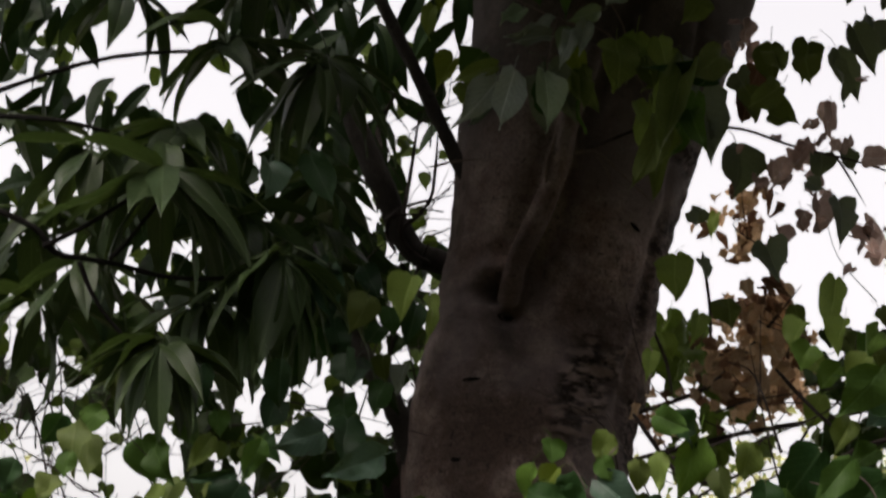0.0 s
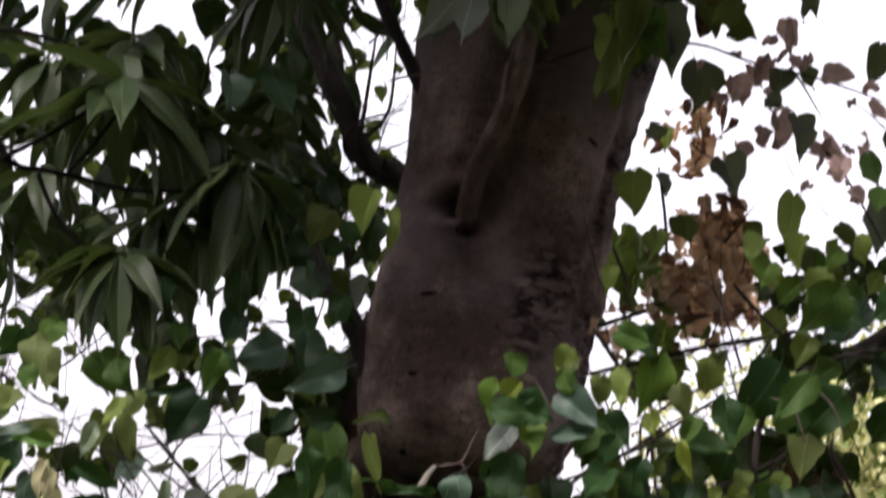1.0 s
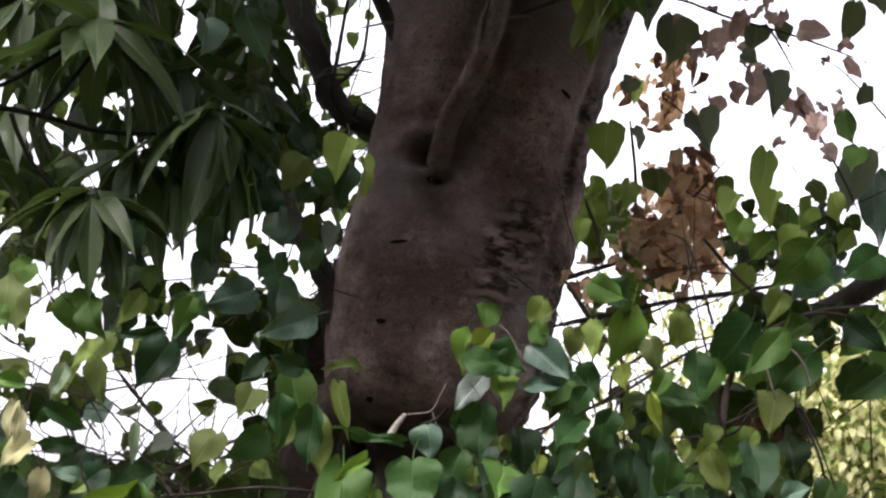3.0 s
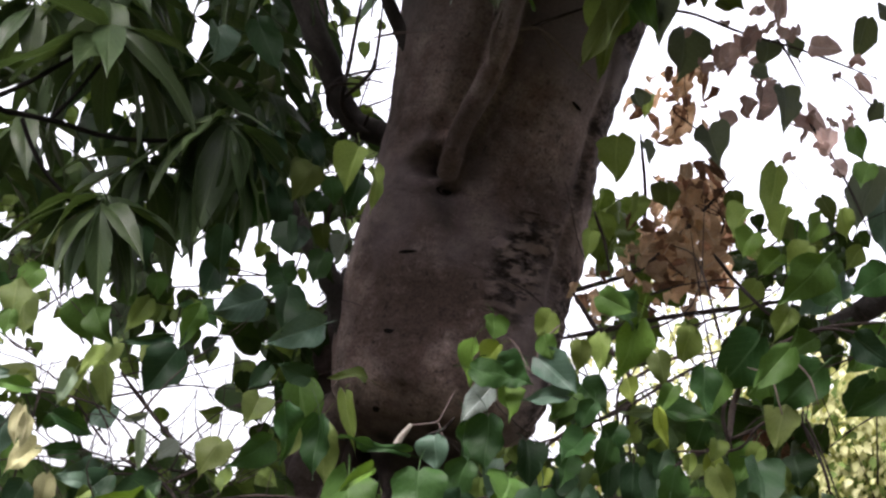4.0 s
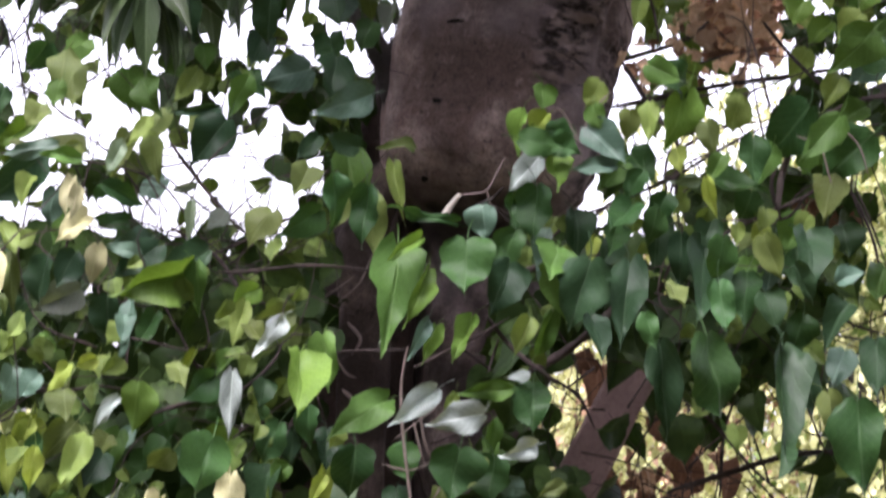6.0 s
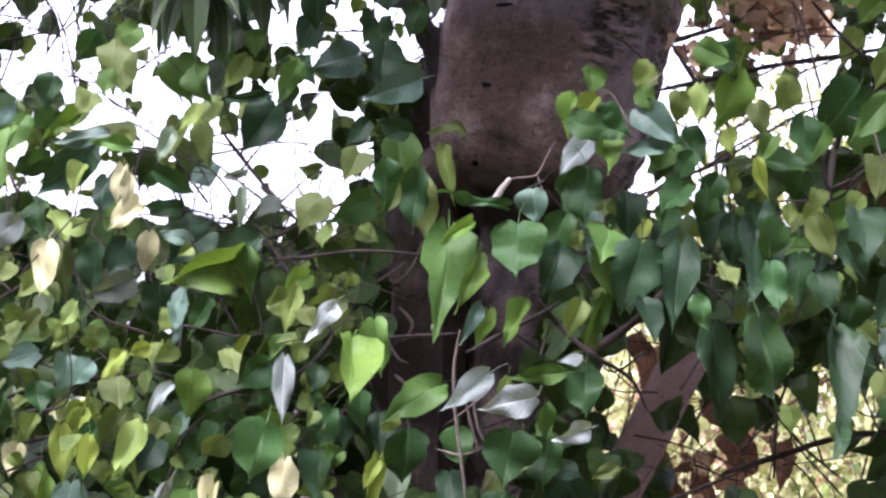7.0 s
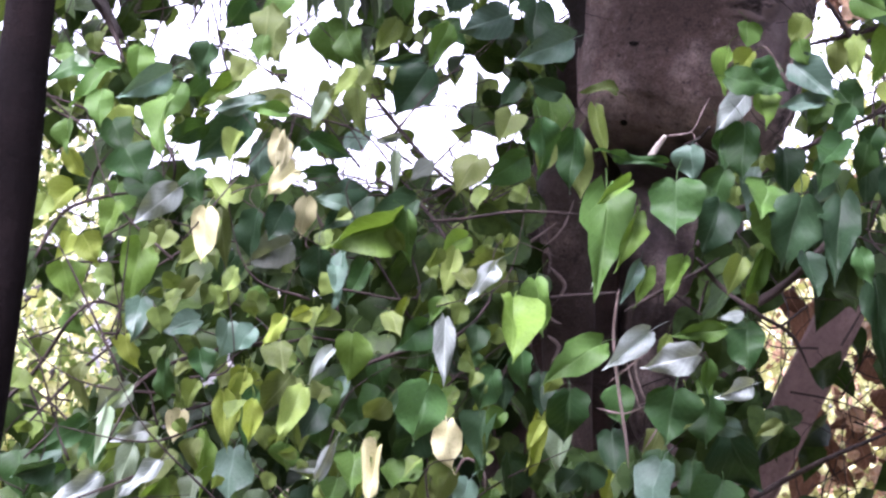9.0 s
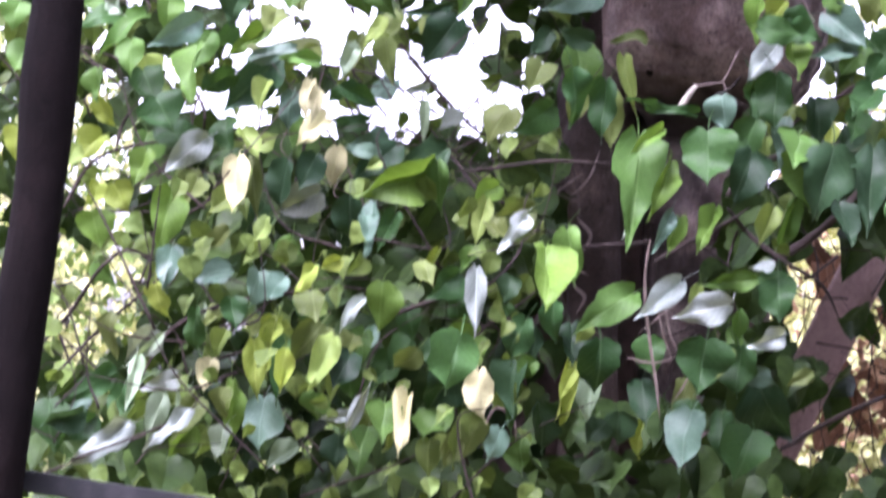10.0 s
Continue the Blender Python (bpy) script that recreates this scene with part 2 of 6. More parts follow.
def bark_material(name, base, pale, dark, rough_attribute=False, scale=1.0, gloss=0.15, grain_up=1.6):
    """Bark or wood: broad stains, mottling, streaks and flecks; a coarse, chipped kind where the mesh says so."""
    m, t = material(name)
    tc = t.nodes.new("ShaderNodeTexCoord")
    mp = node(t, "ShaderNodeMapping")
    mp.inputs["Scale"].default_value = (1, 1, grain_up)
    t.links.new(tc.outputs["Object"], mp.inputs["Vector"])
    stain = noise_of(t, tc.outputs["Object"], 3.1 * scale, 4, 0.6)
    mottle = noise_of(t, tc.outputs["Object"], 9.0 * scale, 9, 0.72)
    line = noise_of(t, mp.outputs[0], 34.0 * scale, 6, 0.7)
    grain = noise_of(t, tc.outputs["Object"], 150.0 * scale, 5, 0.75)
    fleck = noise_of(t, tc.outputs["Object"], 42.0 * scale, 4, 0.65)
    color = mix(t, ramp(t, mottle, (0.40, 0.0), (0.62, 1.0)), base, pale)
    color = mix(t, ramp(t, stain, (0.40, 0.95), (0.60, 0.0)), color, tuple(0.35 * a + 0.65 * b for a, b in zip(base, dark)))
    color = mix(t, ramp(t, line, (0.50, 0.0), (0.72, 0.4)), color, dark)
    color = mix(t, ramp(t, fleck, (0.60, 0.0), (0.68, 0.75)), color, dark)
    color = mix(t, ramp(t, fleck, (0.28, 0.25), (0.40, 0.0)), color, pale)
    color = mix(t, ramp(t, grain, (0.44, 0.0), (0.68, 0.7)), color, dark)
    if rough_attribute:
        # mauve-grey patches on the brown
        patch = noise_of(t, tc.outputs["Object"], 2.3, 3, 0.55)
        color = mix(t, ramp(t, patch, (0.46, 0.0), (0.60, 0.5)), color, (0.200, 0.168, 0.175))
        # darker grey-green towards the crown: the upper trunk's shade put into the colour
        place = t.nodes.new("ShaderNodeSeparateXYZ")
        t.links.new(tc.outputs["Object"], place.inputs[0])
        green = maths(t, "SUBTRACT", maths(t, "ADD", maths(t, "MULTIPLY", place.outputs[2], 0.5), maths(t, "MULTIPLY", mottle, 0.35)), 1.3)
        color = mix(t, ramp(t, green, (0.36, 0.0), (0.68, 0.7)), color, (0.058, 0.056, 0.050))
    height = maths(t, "ADD", maths(t, "MULTIPLY", line, 0.5), maths(t, "ADD", maths(t, "MULTIPLY", grain, 0.3), maths(t, "MULTIPLY", mottle, 0.8)))
    if rough_attribute:
        at = t.nodes.new("ShaderNodeAttribute")
        at.attribute_name = "coarse"
        flat = node(t, "ShaderNodeMapping")
        flat.inputs["Rotation"].default_value = (0, 0.3, 0)
        flat.inputs["Scale"].default_value = (1, 1, 2.6)
        t.links.new(tc.outputs["Object"], flat.inputs["Vector"])
        plate = noise_of(t, flat.outputs[0], 20.0, 5, 0.62)
        deep = ramp(t, plate, (0.42, 0.0), (0.53, 1.0))
        cut = maths(t, "MULTIPLY", at.outputs["Fac"], maths(t, "SUBTRACT", 1.0, deep))
        color = mix(t, maths(t, "MULTIPLY", maths(t, "MULTIPLY", at.outputs["Fac"], deep), 0.45), color, (0.27, 0.20, 0.17))
        color = mix(t, maths(t, "MULTIPLY", cut, ramp(t, fleck, (0.50, 1.0), (0.66, 0.3))), color, tuple(c * 0.8 for c in dark))
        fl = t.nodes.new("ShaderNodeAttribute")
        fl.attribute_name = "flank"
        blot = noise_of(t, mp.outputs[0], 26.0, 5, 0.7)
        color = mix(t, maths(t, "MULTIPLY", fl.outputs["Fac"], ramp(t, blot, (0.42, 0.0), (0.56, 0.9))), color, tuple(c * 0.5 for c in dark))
        shade_stain = t.nodes.new("ShaderNodeAttribute")
        shade_stain.attribute_name = "shade_stain"
        color = mix(t, maths(t, "MULTIPLY", shade_stain.outputs["Fac"], ramp(t, mottle, (0.30, 1.0), (0.70, 0.7))), color, (0.016, 0.012, 0.010))
        height = maths(t, "SUBTRACT", height, maths(t, "MULTIPLY", fl.outputs["Fac"], maths(t, "MULTIPLY", blot, 2.0)))
        height = maths(t, "ADD", height, maths(t, "MULTIPLY", maths(t, "MULTIPLY", deep, at.outputs["Fac"]), 1.8))
    finish(t, color, 0.85, height, 0.8, 0.016, spec=gloss)
    return m


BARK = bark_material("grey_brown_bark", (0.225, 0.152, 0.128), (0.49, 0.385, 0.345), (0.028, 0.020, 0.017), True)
LIMB_BARK = bark_material("limb_bark", (0.046, 0.040, 0.037), (0.092, 0.082, 0.075), (0.018, 0.015, 0.013))
RED_BARK = bark_material("reddish_inner_bark", (0.050, 0.037, 0.030), (0.125, 0.092, 0.074), (0.014, 0.009, 0.008))
TWIG = bark_material("twig_bark", (0.032, 0.023, 0.02), (0.07, 0.054, 0.045), (0.022, 0.017, 0.015))
DARK_TWIG = bark_material("dark_twig_bark", (0.007, 0.006, 0.005), (0.014, 0.011, 0.009), (0.005, 0.004, 0.003))
ROOT = bark_material("pale_root_bark", (0.17, 0.135, 0.115), (0.25, 0.205, 0.18), (0.12, 0.09, 0.08))
PALE_WOOD = bark_material("bleached_wood", (0.42, 0.39, 0.33), (0.52, 0.48, 0.42), (0.22, 0.19, 0.15), grain_up=0.3)
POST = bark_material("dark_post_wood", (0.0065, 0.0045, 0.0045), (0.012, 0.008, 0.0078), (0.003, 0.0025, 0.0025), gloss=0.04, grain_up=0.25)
PLANK = bark_material("plank_wood", (0.22, 0.155, 0.143), (0.28, 0.20, 0.185), (0.14, 0.095, 0.087), scale=0.6, grain_up=0.2)
HOLE = bark_material("knot_shade", (0.010, 0.007, 0.006), (0.016, 0.012, 0.011), (0.006, 0.005, 0.004))
SHADE_WOOD = bark_material("shade_dark_wood", (0.032, 0.021, 0.018), (0.06, 0.04, 0.033), (0.012, 0.008, 0.007))
SOIL = bark_material("dry_soil", (0.085, 0.074, 0.045), (0.13, 0.112, 0.07), (0.04, 0.036, 0.02), scale=0.3)


def rail_material():
    m, t = material("black_painted_rail")
    tc = t.nodes.new("ShaderNodeTexCoord")
    n = noise_of(t, tc.outputs["Object"], 40.0)
    color = mix(t, ramp(t, n, (0.45, 0.0), (0.7, 1.0)), (0.007, 0.008, 0.009), (0.02, 0.02, 0.022))
    finish(t, color, 0.55, n, 0.2, 0.003)
    return m


RAIL = rail_material()


# ---- building helpers ----
def thing(name, place, label, category, kind="", group=""):
    ob = new(name)
    ob.location = place
    ob.empty_display_size = 0.2
    return tagged(ob, label, category, group, kind)


def attach(name, me, parent, m=None, label=""):
    """Links a mesh as a part of a thing, at a pose given in the world."""
    ob = new(name, me)
    ob.parent = parent
    ob.matrix_basis = (m or Matrix()) if parent.parent else Matrix.Translation(-Vector(parent.location)) @ (m or Matrix())
    return tagged(ob, label)


def mesh(name, verts, faces, mat, smooth=True):
    me = bpy.data.meshes.new(name)
    me.from_pydata(verts, [], faces)
    me.materials.append(mat)
    me.polygons.foreach_set("use_smooth", [smooth] * len(me.polygons))
    me.update()
    return me


def glide(points, steps):
    """A smooth line through points."""
    p = [Vector(q) for q in points]
    p = [2 * p[0] - p[1], *p, 2 * p[-1] - p[-2]]
    line = []
    for i in range(1, len(p) - 2):
        for k in range(steps):
            u = k / steps
            a, b, c, d = p[i - 1:i + 3]
            line.append(0.5 * (2 * b + (c - a) * u + (2 * a - 5 * b + 4 * c - d) * u * u + (3 * b - a - 3 * c + d) * u ** 3))
    line.append(p[-2])
    return line


def tube(name, points, r0, r1, mat, segs=8, knots=0.12, steps=5, tips=(1.0, 1.0)):
    """A tapered, slightly knotty stem, closed at both ends."""
    line = glide(points, steps)
    n = len(line)
    verts, faces = [], []
    for i, q in enumerate(line):
        way = (line[min(i + 1, n - 1)] - line[max(i - 1, 0)]).normalized()
        side = way.cross(Vector((0, 1, 0.2))).normalized()
        up = side.cross(way)
        r = (r0 + (r1 - r0) * i / (n - 1)) * (1 - (1 - tips[0]) * max(0, 1 - i / 4) ** 2) * (1 - (1 - tips[1]) * max(0, 1 - (n - 1 - i) / 6) ** 2)
        for k in range(segs):
            a = 2 * math.pi * k / segs
            d = side * math.cos(a) + up * math.sin(a)
            w = 1 + knots * (noise.noise((q + d * r * 2) * (0.2 / max(r, 0.004))) * 1.6)
            verts.append(q + d * r * w)
    for i in range(n - 1):
        for k in range(segs):
            j = (k + 1) % segs
            faces.append((i * segs + k, i * segs + j, (i + 1) * segs + j, (i + 1) * segs + k))
    faces.append(tuple(range(segs))[::-1])
    faces.append(tuple((n - 1) * segs + k for k in range(segs)))
    return mesh(name, verts, faces, mat)


HEART = ((0.0, 0.22), (0.07, 0.39), (0.17, 0.49), (0.30, 0.50), (0.44, 0.47), (0.57, 0.395), (0.69, 0.29), (0.79, 0.175), (0.87, 0.085), (0.94, 0.028), (1.0, 0.004))
BLUNT = ((0.0, 0.22), (0.1, 0.42), (0.25, 0.5), (0.42, 0.47), (0.58, 0.5), (0.75, 0.4), (0.88, 0.27), (1.0, 0.08))
LANCE = ((0.0, 0.05), (0.10, 0.28), (0.22, 0.42), (0.36, 0.49), (0.52, 0.49), (0.68, 0.40), (0.82, 0.25), (0.92, 0.11), (1.0, 0.005))


def leaf_blade(name, outline, mat, seed, fold=0.2, curl=0.15, wave=0.03, crumple=0.0, stalk=0.45, cols=(-1, -0.8, -0.4, 0, 0, 0.4, 0.8, 1)):
    """One leaf of unit width and length: x across, y from the stalk to the tip, z out of the blade."""
    rng = random.Random(seed)
    fold, curl = fold * rng.uniform(0.1, 1.4), curl * (rng.uniform(0.5, 1.5) if outline is LANCE else rng.uniform(-0.5, 1.5))
    phase, bend = rng.uniform(0, 6), rng.uniform(-0.11, 0.11)
    lop = rng.uniform(-0.14, 0.14)
    sway, reach = rng.uniform(-0.45, 0.45), stalk * rng.uniform(0.5, 1.1)
    off = Vector((rng.uniform(0, 50), rng.uniform(0, 50), 0))
    verts, faces = [], []
    for s, w in outline:
        for c in cols:
            a = abs(c)
            x = c * w * (1 + lop * (1 if c > 0 else -1)) + bend * math.sin(s * 3.1)
            y = s
            if outline is HEART and s < 0.2:
                y -= 0.075 * math.sin(a * math.pi * 0.85) * (1 - s / 0.2)
            if outline is HEART and a > 0.5:
                x *= 1 + 0.2 * noise.noise(Vector((s * 5.3, c * 3, seed * 1.7)))
            z = fold * a * w - curl * s * s + wave * a * math.sin(s * 9 + phase + c)
            if crumple:
                q = Vector((x * 2.6, y * 2.6, 0)) + off
                z += crumple * noise.noise(q)
                x += crumple * 0.2 * noise.noise(q + Vector((9, 0, 0)))
                y += crumple * 0.2 * noise.noise(q + Vector((0, 9, 0)))
            verts.append((x, y, z))
    k = len(cols)
    for i in range(len(outline) - 1):
        for j in range(k - 1):
            if cols[j] == cols[j + 1]:
                continue
            a = i * k + j
            faces.append((a, a + 1, a + k + 1, a + k))
    base = len(verts)
    for u in (0.0, 0.5, 1.0):
        for b in range(3):
            v = 2 * math.pi * b / 3
            r = 0.013
            verts.append((r * math.cos(v) + sway * u * u, 0.02 - reach * u, r * math.sin(v) - 0.16 * u * u))
    for i in range(2):
        for b in range(3):
            c = (b + 1) % 3
            faces.append((base + 3 * i + b, base + 3 * i + c, base + 3 * i + 3 + c, base + 3 * i + 3 + b))
    return mesh(name, verts, faces, mat)


BLADES = {}
for kind, mat in LEAF.items():
    shape = LANCE if kind == "M" else (BLUNT if kind in "BPQ" else HEART)
    BLADES[kind] = [leaf_blade("leaf", shape, mat, 31 * i + ord(kind), fold=0.9 if kind in "BPQ" else {"M": 0.14, "W": 0.2, "S": 0.25, "C": 0.25, "Y": 0.25}.get(kind, 0.40),
                               curl=0.9 if kind in "BQ" else (0.45 if kind == "M" else 0.36), wave=0.025 if kind == "M" else 0.085,
                               crumple=0.55 if kind in "BQ" else {"P": 0.5, "M": 0.04}.get(kind, 0.13),
                               stalk=0.12 if kind == "M" else 0.45) for i in range(8)]
chance = random.Random(11)


def leaf_pose(x, y, z, lean, length, width, pitch, yaw):
    """Hangs a leaf from its stalk at x, y, z: lean from straight down in the plane across, pitch towards the viewer's side, yaw about its rib."""
    a, p = radians(lean), radians(pitch)
    down = Vector((math.sin(a) * math.cos(p), -math.sin(p), -math.cos(a) * math.cos(p)))
    side = Vector((math.cos(a), 0, math.sin(a)))
    face = side.cross(down).normalized()
    turn = Matrix.Rotation(radians(yaw), 3, down)
    side, face = turn @ side, turn @ face
    if face.y > 0:
        side, face = -side, -face
    m = Matrix((side * width, down * length, face * length)).transposed().to_4x4()
    m.translation = (x, y, z)
    return m


# ---- ground ----
def ground():
    n = 40
    verts, faces = [], []
    for i in range(n + 1):
        for j in range(n + 1):
            x, y = (2 * i / n - 1), (2 * j / n - 1)
            x, y = 600 * x * abs(x) ** 1.6, 600 * y * abs(y) ** 1.6
            verts.append((x, y, 0.08 * noise.noise(Vector((x * 0.25, y * 0.25, 0)))))
    for i in range(n):
        for j in range(n):
            a = i * (n + 1) + j
            faces.append((a, a + n + 1, a + n + 2, a + 1))
    return tagged(new("ground", mesh("ground", verts, faces, SOIL)), "dry earth with patches of grass under the trees", "ground", kind="structure")


ground()

# ---- the heart-leaved tree ----
tree = thing("fig_tree", (-0.02, 6.25, 0), "thick leaning fig tree with grey-brown bark and hanging heart-shaped leaves", "tree")

RINGS = ((-0.1, 0.11, 0.34), (0.3, 0.11, 0.22), (0.8, 0.115, 0.175), (1.5, 0.10, 0.16), (1.95, 0.06, 0.158), (2.20, 0.04, 0.150), (2.32, 0.03, 0.165),
         (2.365, 0.028, 0.235), (2.41, 0.027, 0.264), (2.49, 0.026, 0.279), (2.62, 0.036, 0.286), (2.74, 0.046, 0.285), (2.885, 0.066, 0.281), (3.0, 0.081, 0.279), (3.15, 0.094, 0.287),
         (3.3, 0.110, 0.295), (3.45, 0.130, 0.310), (3.65, 0.160, 0.332), (3.85, 0.194, 0.367), (4.1, 0.24, 0.40), (4.6, 0.32, 0.36), (5.2, 0.42, 0.30), (6.2, 0.60, 0.2))


def trunk():
    rz, rc, rr = (np.array(c) for c in zip(*RINGS))
    heights = np.concatenate([np.linspace(-0.1, 2.2, 46), np.linspace(2.21, 3.95, 190), np.linspace(4.0, 6.2, 30)])
    segs = 150
    verts, faces, coarse, flank, shade_stain = [], [], [], [], []
    smooth = lambda v: sum(np.interp(heights + d, rz, v) for d in (-0.03, -0.015, 0, 0.015, 0.03)) / 5
    centre, radius = smooth(rc), smooth(rr)
    for z, cx, r in zip(heights, centre, radius):
        for k in range(segs):
            a = 2 * math.pi * k / segs
            d = Vector((math.cos(a), math.sin(a), 0))
            q = Vector((cx, 6.25 + 0.15 * max(0.0, min(1.0, (2.45 - z) / 0.2)), z)) + d * r
            bump = 0.020 * noise.noise(q * 3.1) + 0.008 * noise.noise(q * 9) + 0.003 * noise.noise(Vector((q.x * 9, q.y * 9, q.z * 30)))
            front = d.y < 0.3
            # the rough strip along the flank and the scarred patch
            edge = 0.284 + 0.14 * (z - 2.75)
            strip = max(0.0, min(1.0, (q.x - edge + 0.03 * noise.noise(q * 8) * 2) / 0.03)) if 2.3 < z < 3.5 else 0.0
            sx, sz = (q.x - 0.200 - 0.2 * (z - 2.77)) / 0.075, (z - 2.77) / 0.13
            scar = max(0.0, min(1.0, 2.2 * (1.15 - math.hypot(sx, sz) + 0.5 * noise.noise(q * 14)))) if front else 0.0
            bump += 0.016 * scar * noise.noise(Vector((q.x * 16, q.y * 16, q.z * 48))) + 0.008 * strip * noise.noise(q * 30)
            # the hollow beside the climbing stem, and a long shallow groove
            if front:
                h = math.hypot((q.x + 0.056) / 0.036, (z - 2.992) / 0.034)
                bump -= 0.105 * math.exp(-h * h * 1.2)
                bump += 0.007 * math.exp(-((h - 1.8) ** 2) * 3.5)
                g = math.hypot((q.x + 0.03) / 0.06, (z - 2.925) / 0.05)
                bump -= 0.006 * math.exp(-g * g)
                if 2.93 < z < 3.8:
                    line = np.interp(z, (2.95, 3.06, 3.22, 3.42, 3.59, 3.8), (-0.02, 0.006, 0.07, 0.105, 0.157, 0.22))
                    fade = min(1.0, (z - 2.93) / 0.06)
                    bump -= fade * (0.034 * math.exp(-((q.x - line - 0.045) / 0.022) ** 2) + 0.022 * math.exp(-((q.x - line + 0.05) / 0.03) ** 2) * min(1.0, max(0.0, (z - 3.02) / 0.1)))
                m = math.hypot((q.x + 0.012) / 0.036, (z - 2.925) / 0.022)
                bump -= 0.045 * math.exp(-m * m)
                bump -= 0.014 * math.exp(-((q.x - edge) / 0.009) ** 2) * (1 if z > 2.5 else 0)
                v = math.hypot((q.x - 0.04) / 0.05, (z - 2.65) / 0.2)
                bump -= 0.012 * math.exp(-v * v)
            verts.append(q + d * bump)
            coarse.append(scar)
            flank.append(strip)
            low_shade = 1.6 - abs(z - 2.27) / 0.075 if z > 2.27 else max(0.9, 1.6 - abs(z - 2.27) / 0.075)
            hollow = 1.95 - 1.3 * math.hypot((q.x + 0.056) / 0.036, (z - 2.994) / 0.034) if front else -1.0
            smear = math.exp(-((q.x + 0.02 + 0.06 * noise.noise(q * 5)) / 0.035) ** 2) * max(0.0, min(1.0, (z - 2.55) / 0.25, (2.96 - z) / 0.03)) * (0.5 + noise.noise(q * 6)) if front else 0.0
            shade_stain.append(max(0.0, min(0.9, hollow + 0.4 * noise.noise(q * 40)), 0.95 * smear, min(1.0, low_shade + 1.1 * noise.noise(q * 7) + 0.6 * noise.noise(q * 22))))
    n = len(heights)
    for i in range(n - 1):
        for k in range(segs):
            j = (k + 1) % segs
            faces.append((i * segs + k, i * segs + j, (i + 1) * segs + j, (i + 1) * segs + k))
    faces.append(tuple((n - 1) * segs + k for k in range(segs)))
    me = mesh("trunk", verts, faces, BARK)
    me.attributes.new("coarse", "FLOAT", "POINT").data.foreach_set("value", coarse)
    me.attributes.new("shade_stain", "FLOAT", "POINT").data.foreach_set("value", shade_stain)
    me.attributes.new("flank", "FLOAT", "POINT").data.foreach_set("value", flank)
    return attach("trunk", me, tree, label="smooth grey-brown trunk with a scarred patch and small knots"), BVHTree.FromPolygons(verts, faces)


trunk_ob, trunk_tree = trunk()


def knot_hole(x, z, wide, high, tilt=0):
    """A small dark slit sunk in the bark, with a raised lip."""
    hit, normal, _, _ = trunk_tree.ray_cast(Vector((x, 4, z)), Vector((0, 1, 0)))
    verts, faces = [], []
    for i, (s, d) in enumerate(((1.5, -0.004), (1.15, 0.006), (0.8, 0.0), (0.0, 0.005))):
        for k in range(12):
            a = 2 * math.pi * k / 12
            verts.append((s * wide * math.cos(a) * (1 + 0.1 * math.sin(3 * a)), s * high * math.sin(a), d))
    for i in range(3):
        for k in range(12):
            j = (k + 1) % 12
            faces.append((i * 12 + k, i * 12 + j, i * 12 + 12 + j, i * 12 + 12 + k))
    me = mesh("knot_hole", verts, faces, HOLE)
    m = Matrix.Translation(hit) @ normal.to_track_quat("Z", "Y").to_matrix().to_4x4() @ pose(0, 0, 0, 0, 0, tilt)
    attach("knot_hole", me, tree, m, "small dark slit in the bark")


knot_hole(-0.09, 2.759, 0.018, 0.0028, 4)
knot_hole(-0.113, 2.564, 0.010, 0.0045)
knot_hole(0.283, 3.185, 0.014, 0.003, -25)
knot_hole(-0.012, 2.925, 0.024, 0.010)
knot_hole(-0.121, 2.383, 0.007, 0.006)

STEM_LOOK = {"limb": (LIMB_BARK, 16, 0.13), "branch": (TWIG, 7, 0.14), "stub": (BARK, 16, 0.10), "strand": (RED_BARK, 20, 0.3), "inner_strand": (SHADE_WOOD, 20, 0.3), "root": (ROOT, 8, 0.2), "stick": (PALE_WOOD, 10, 0.15)}
STEM_LABEL = {"limb": "knotty grey-brown limb", "branch": "thin dark twig", "stub": "stem grown against the trunk", "strand": "reddish root strand beside the trunk", "inner_strand": "root strand darkened to stand for shade in the hollow",
              "root": "pale curling aerial root", "stick": "pale broken stick end"}

STEMS = []


def stem(name, r0, r1, *points):
    mat, segs, knots = STEM_LOOK[name]
    tips = {"root": (0.2, 0.15), "branch": (0.5, 0.25)}.get(name, (1.0, 0.8))
    me = tube(name, points, r0, r1, mat, segs, knots, 10 if name in ("stub", "strand", "limb") else 6, tips)
    ob = attach(name, me, tree, label=STEM_LABEL[name])
    if name in ("branch", "limb"):
        STEMS.extend((ob, (Vector(p) + Vector(q)) / 2) for p, q in zip(points, points[1:]))
    return ob


def bearer(x, y, z):
    """The branch that a leaf hangs from."""
    return min(STEMS, key=lambda s: (s[1] - Vector((x, y, z))).length)[0]


stem("limb", 0.0178, 0.0121, (-1.497, 5.80, 2.791), (-1.465, 5.80, 2.711), (-1.430, 5.80, 2.617), (-1.384, 5.80, 2.540), (-1.320, 5.80, 2.443))
stem("limb", 0.0206, 0.0154, (-0.138, 6.15, 3.304), (-0.172, 6.15, 3.353), (-0.244, 6.15, 3.483), (-0.334, 6.15, 3.644), (-0.426, 6.15, 3.806), (-0.486, 6.15, 3.943))
stem("limb", 0.0331, 0.0296, (-0.121, 6.25, 3.088), (-0.199, 6.25, 3.113), (-0.268, 6.25, 3.135), (-0.313, 6.25, 3.193), (-0.350, 6.25, 3.264), (-0.391, 6.25, 3.344), (-0.436, 6.25, 3.431), (-0.490, 6.25, 3.548))
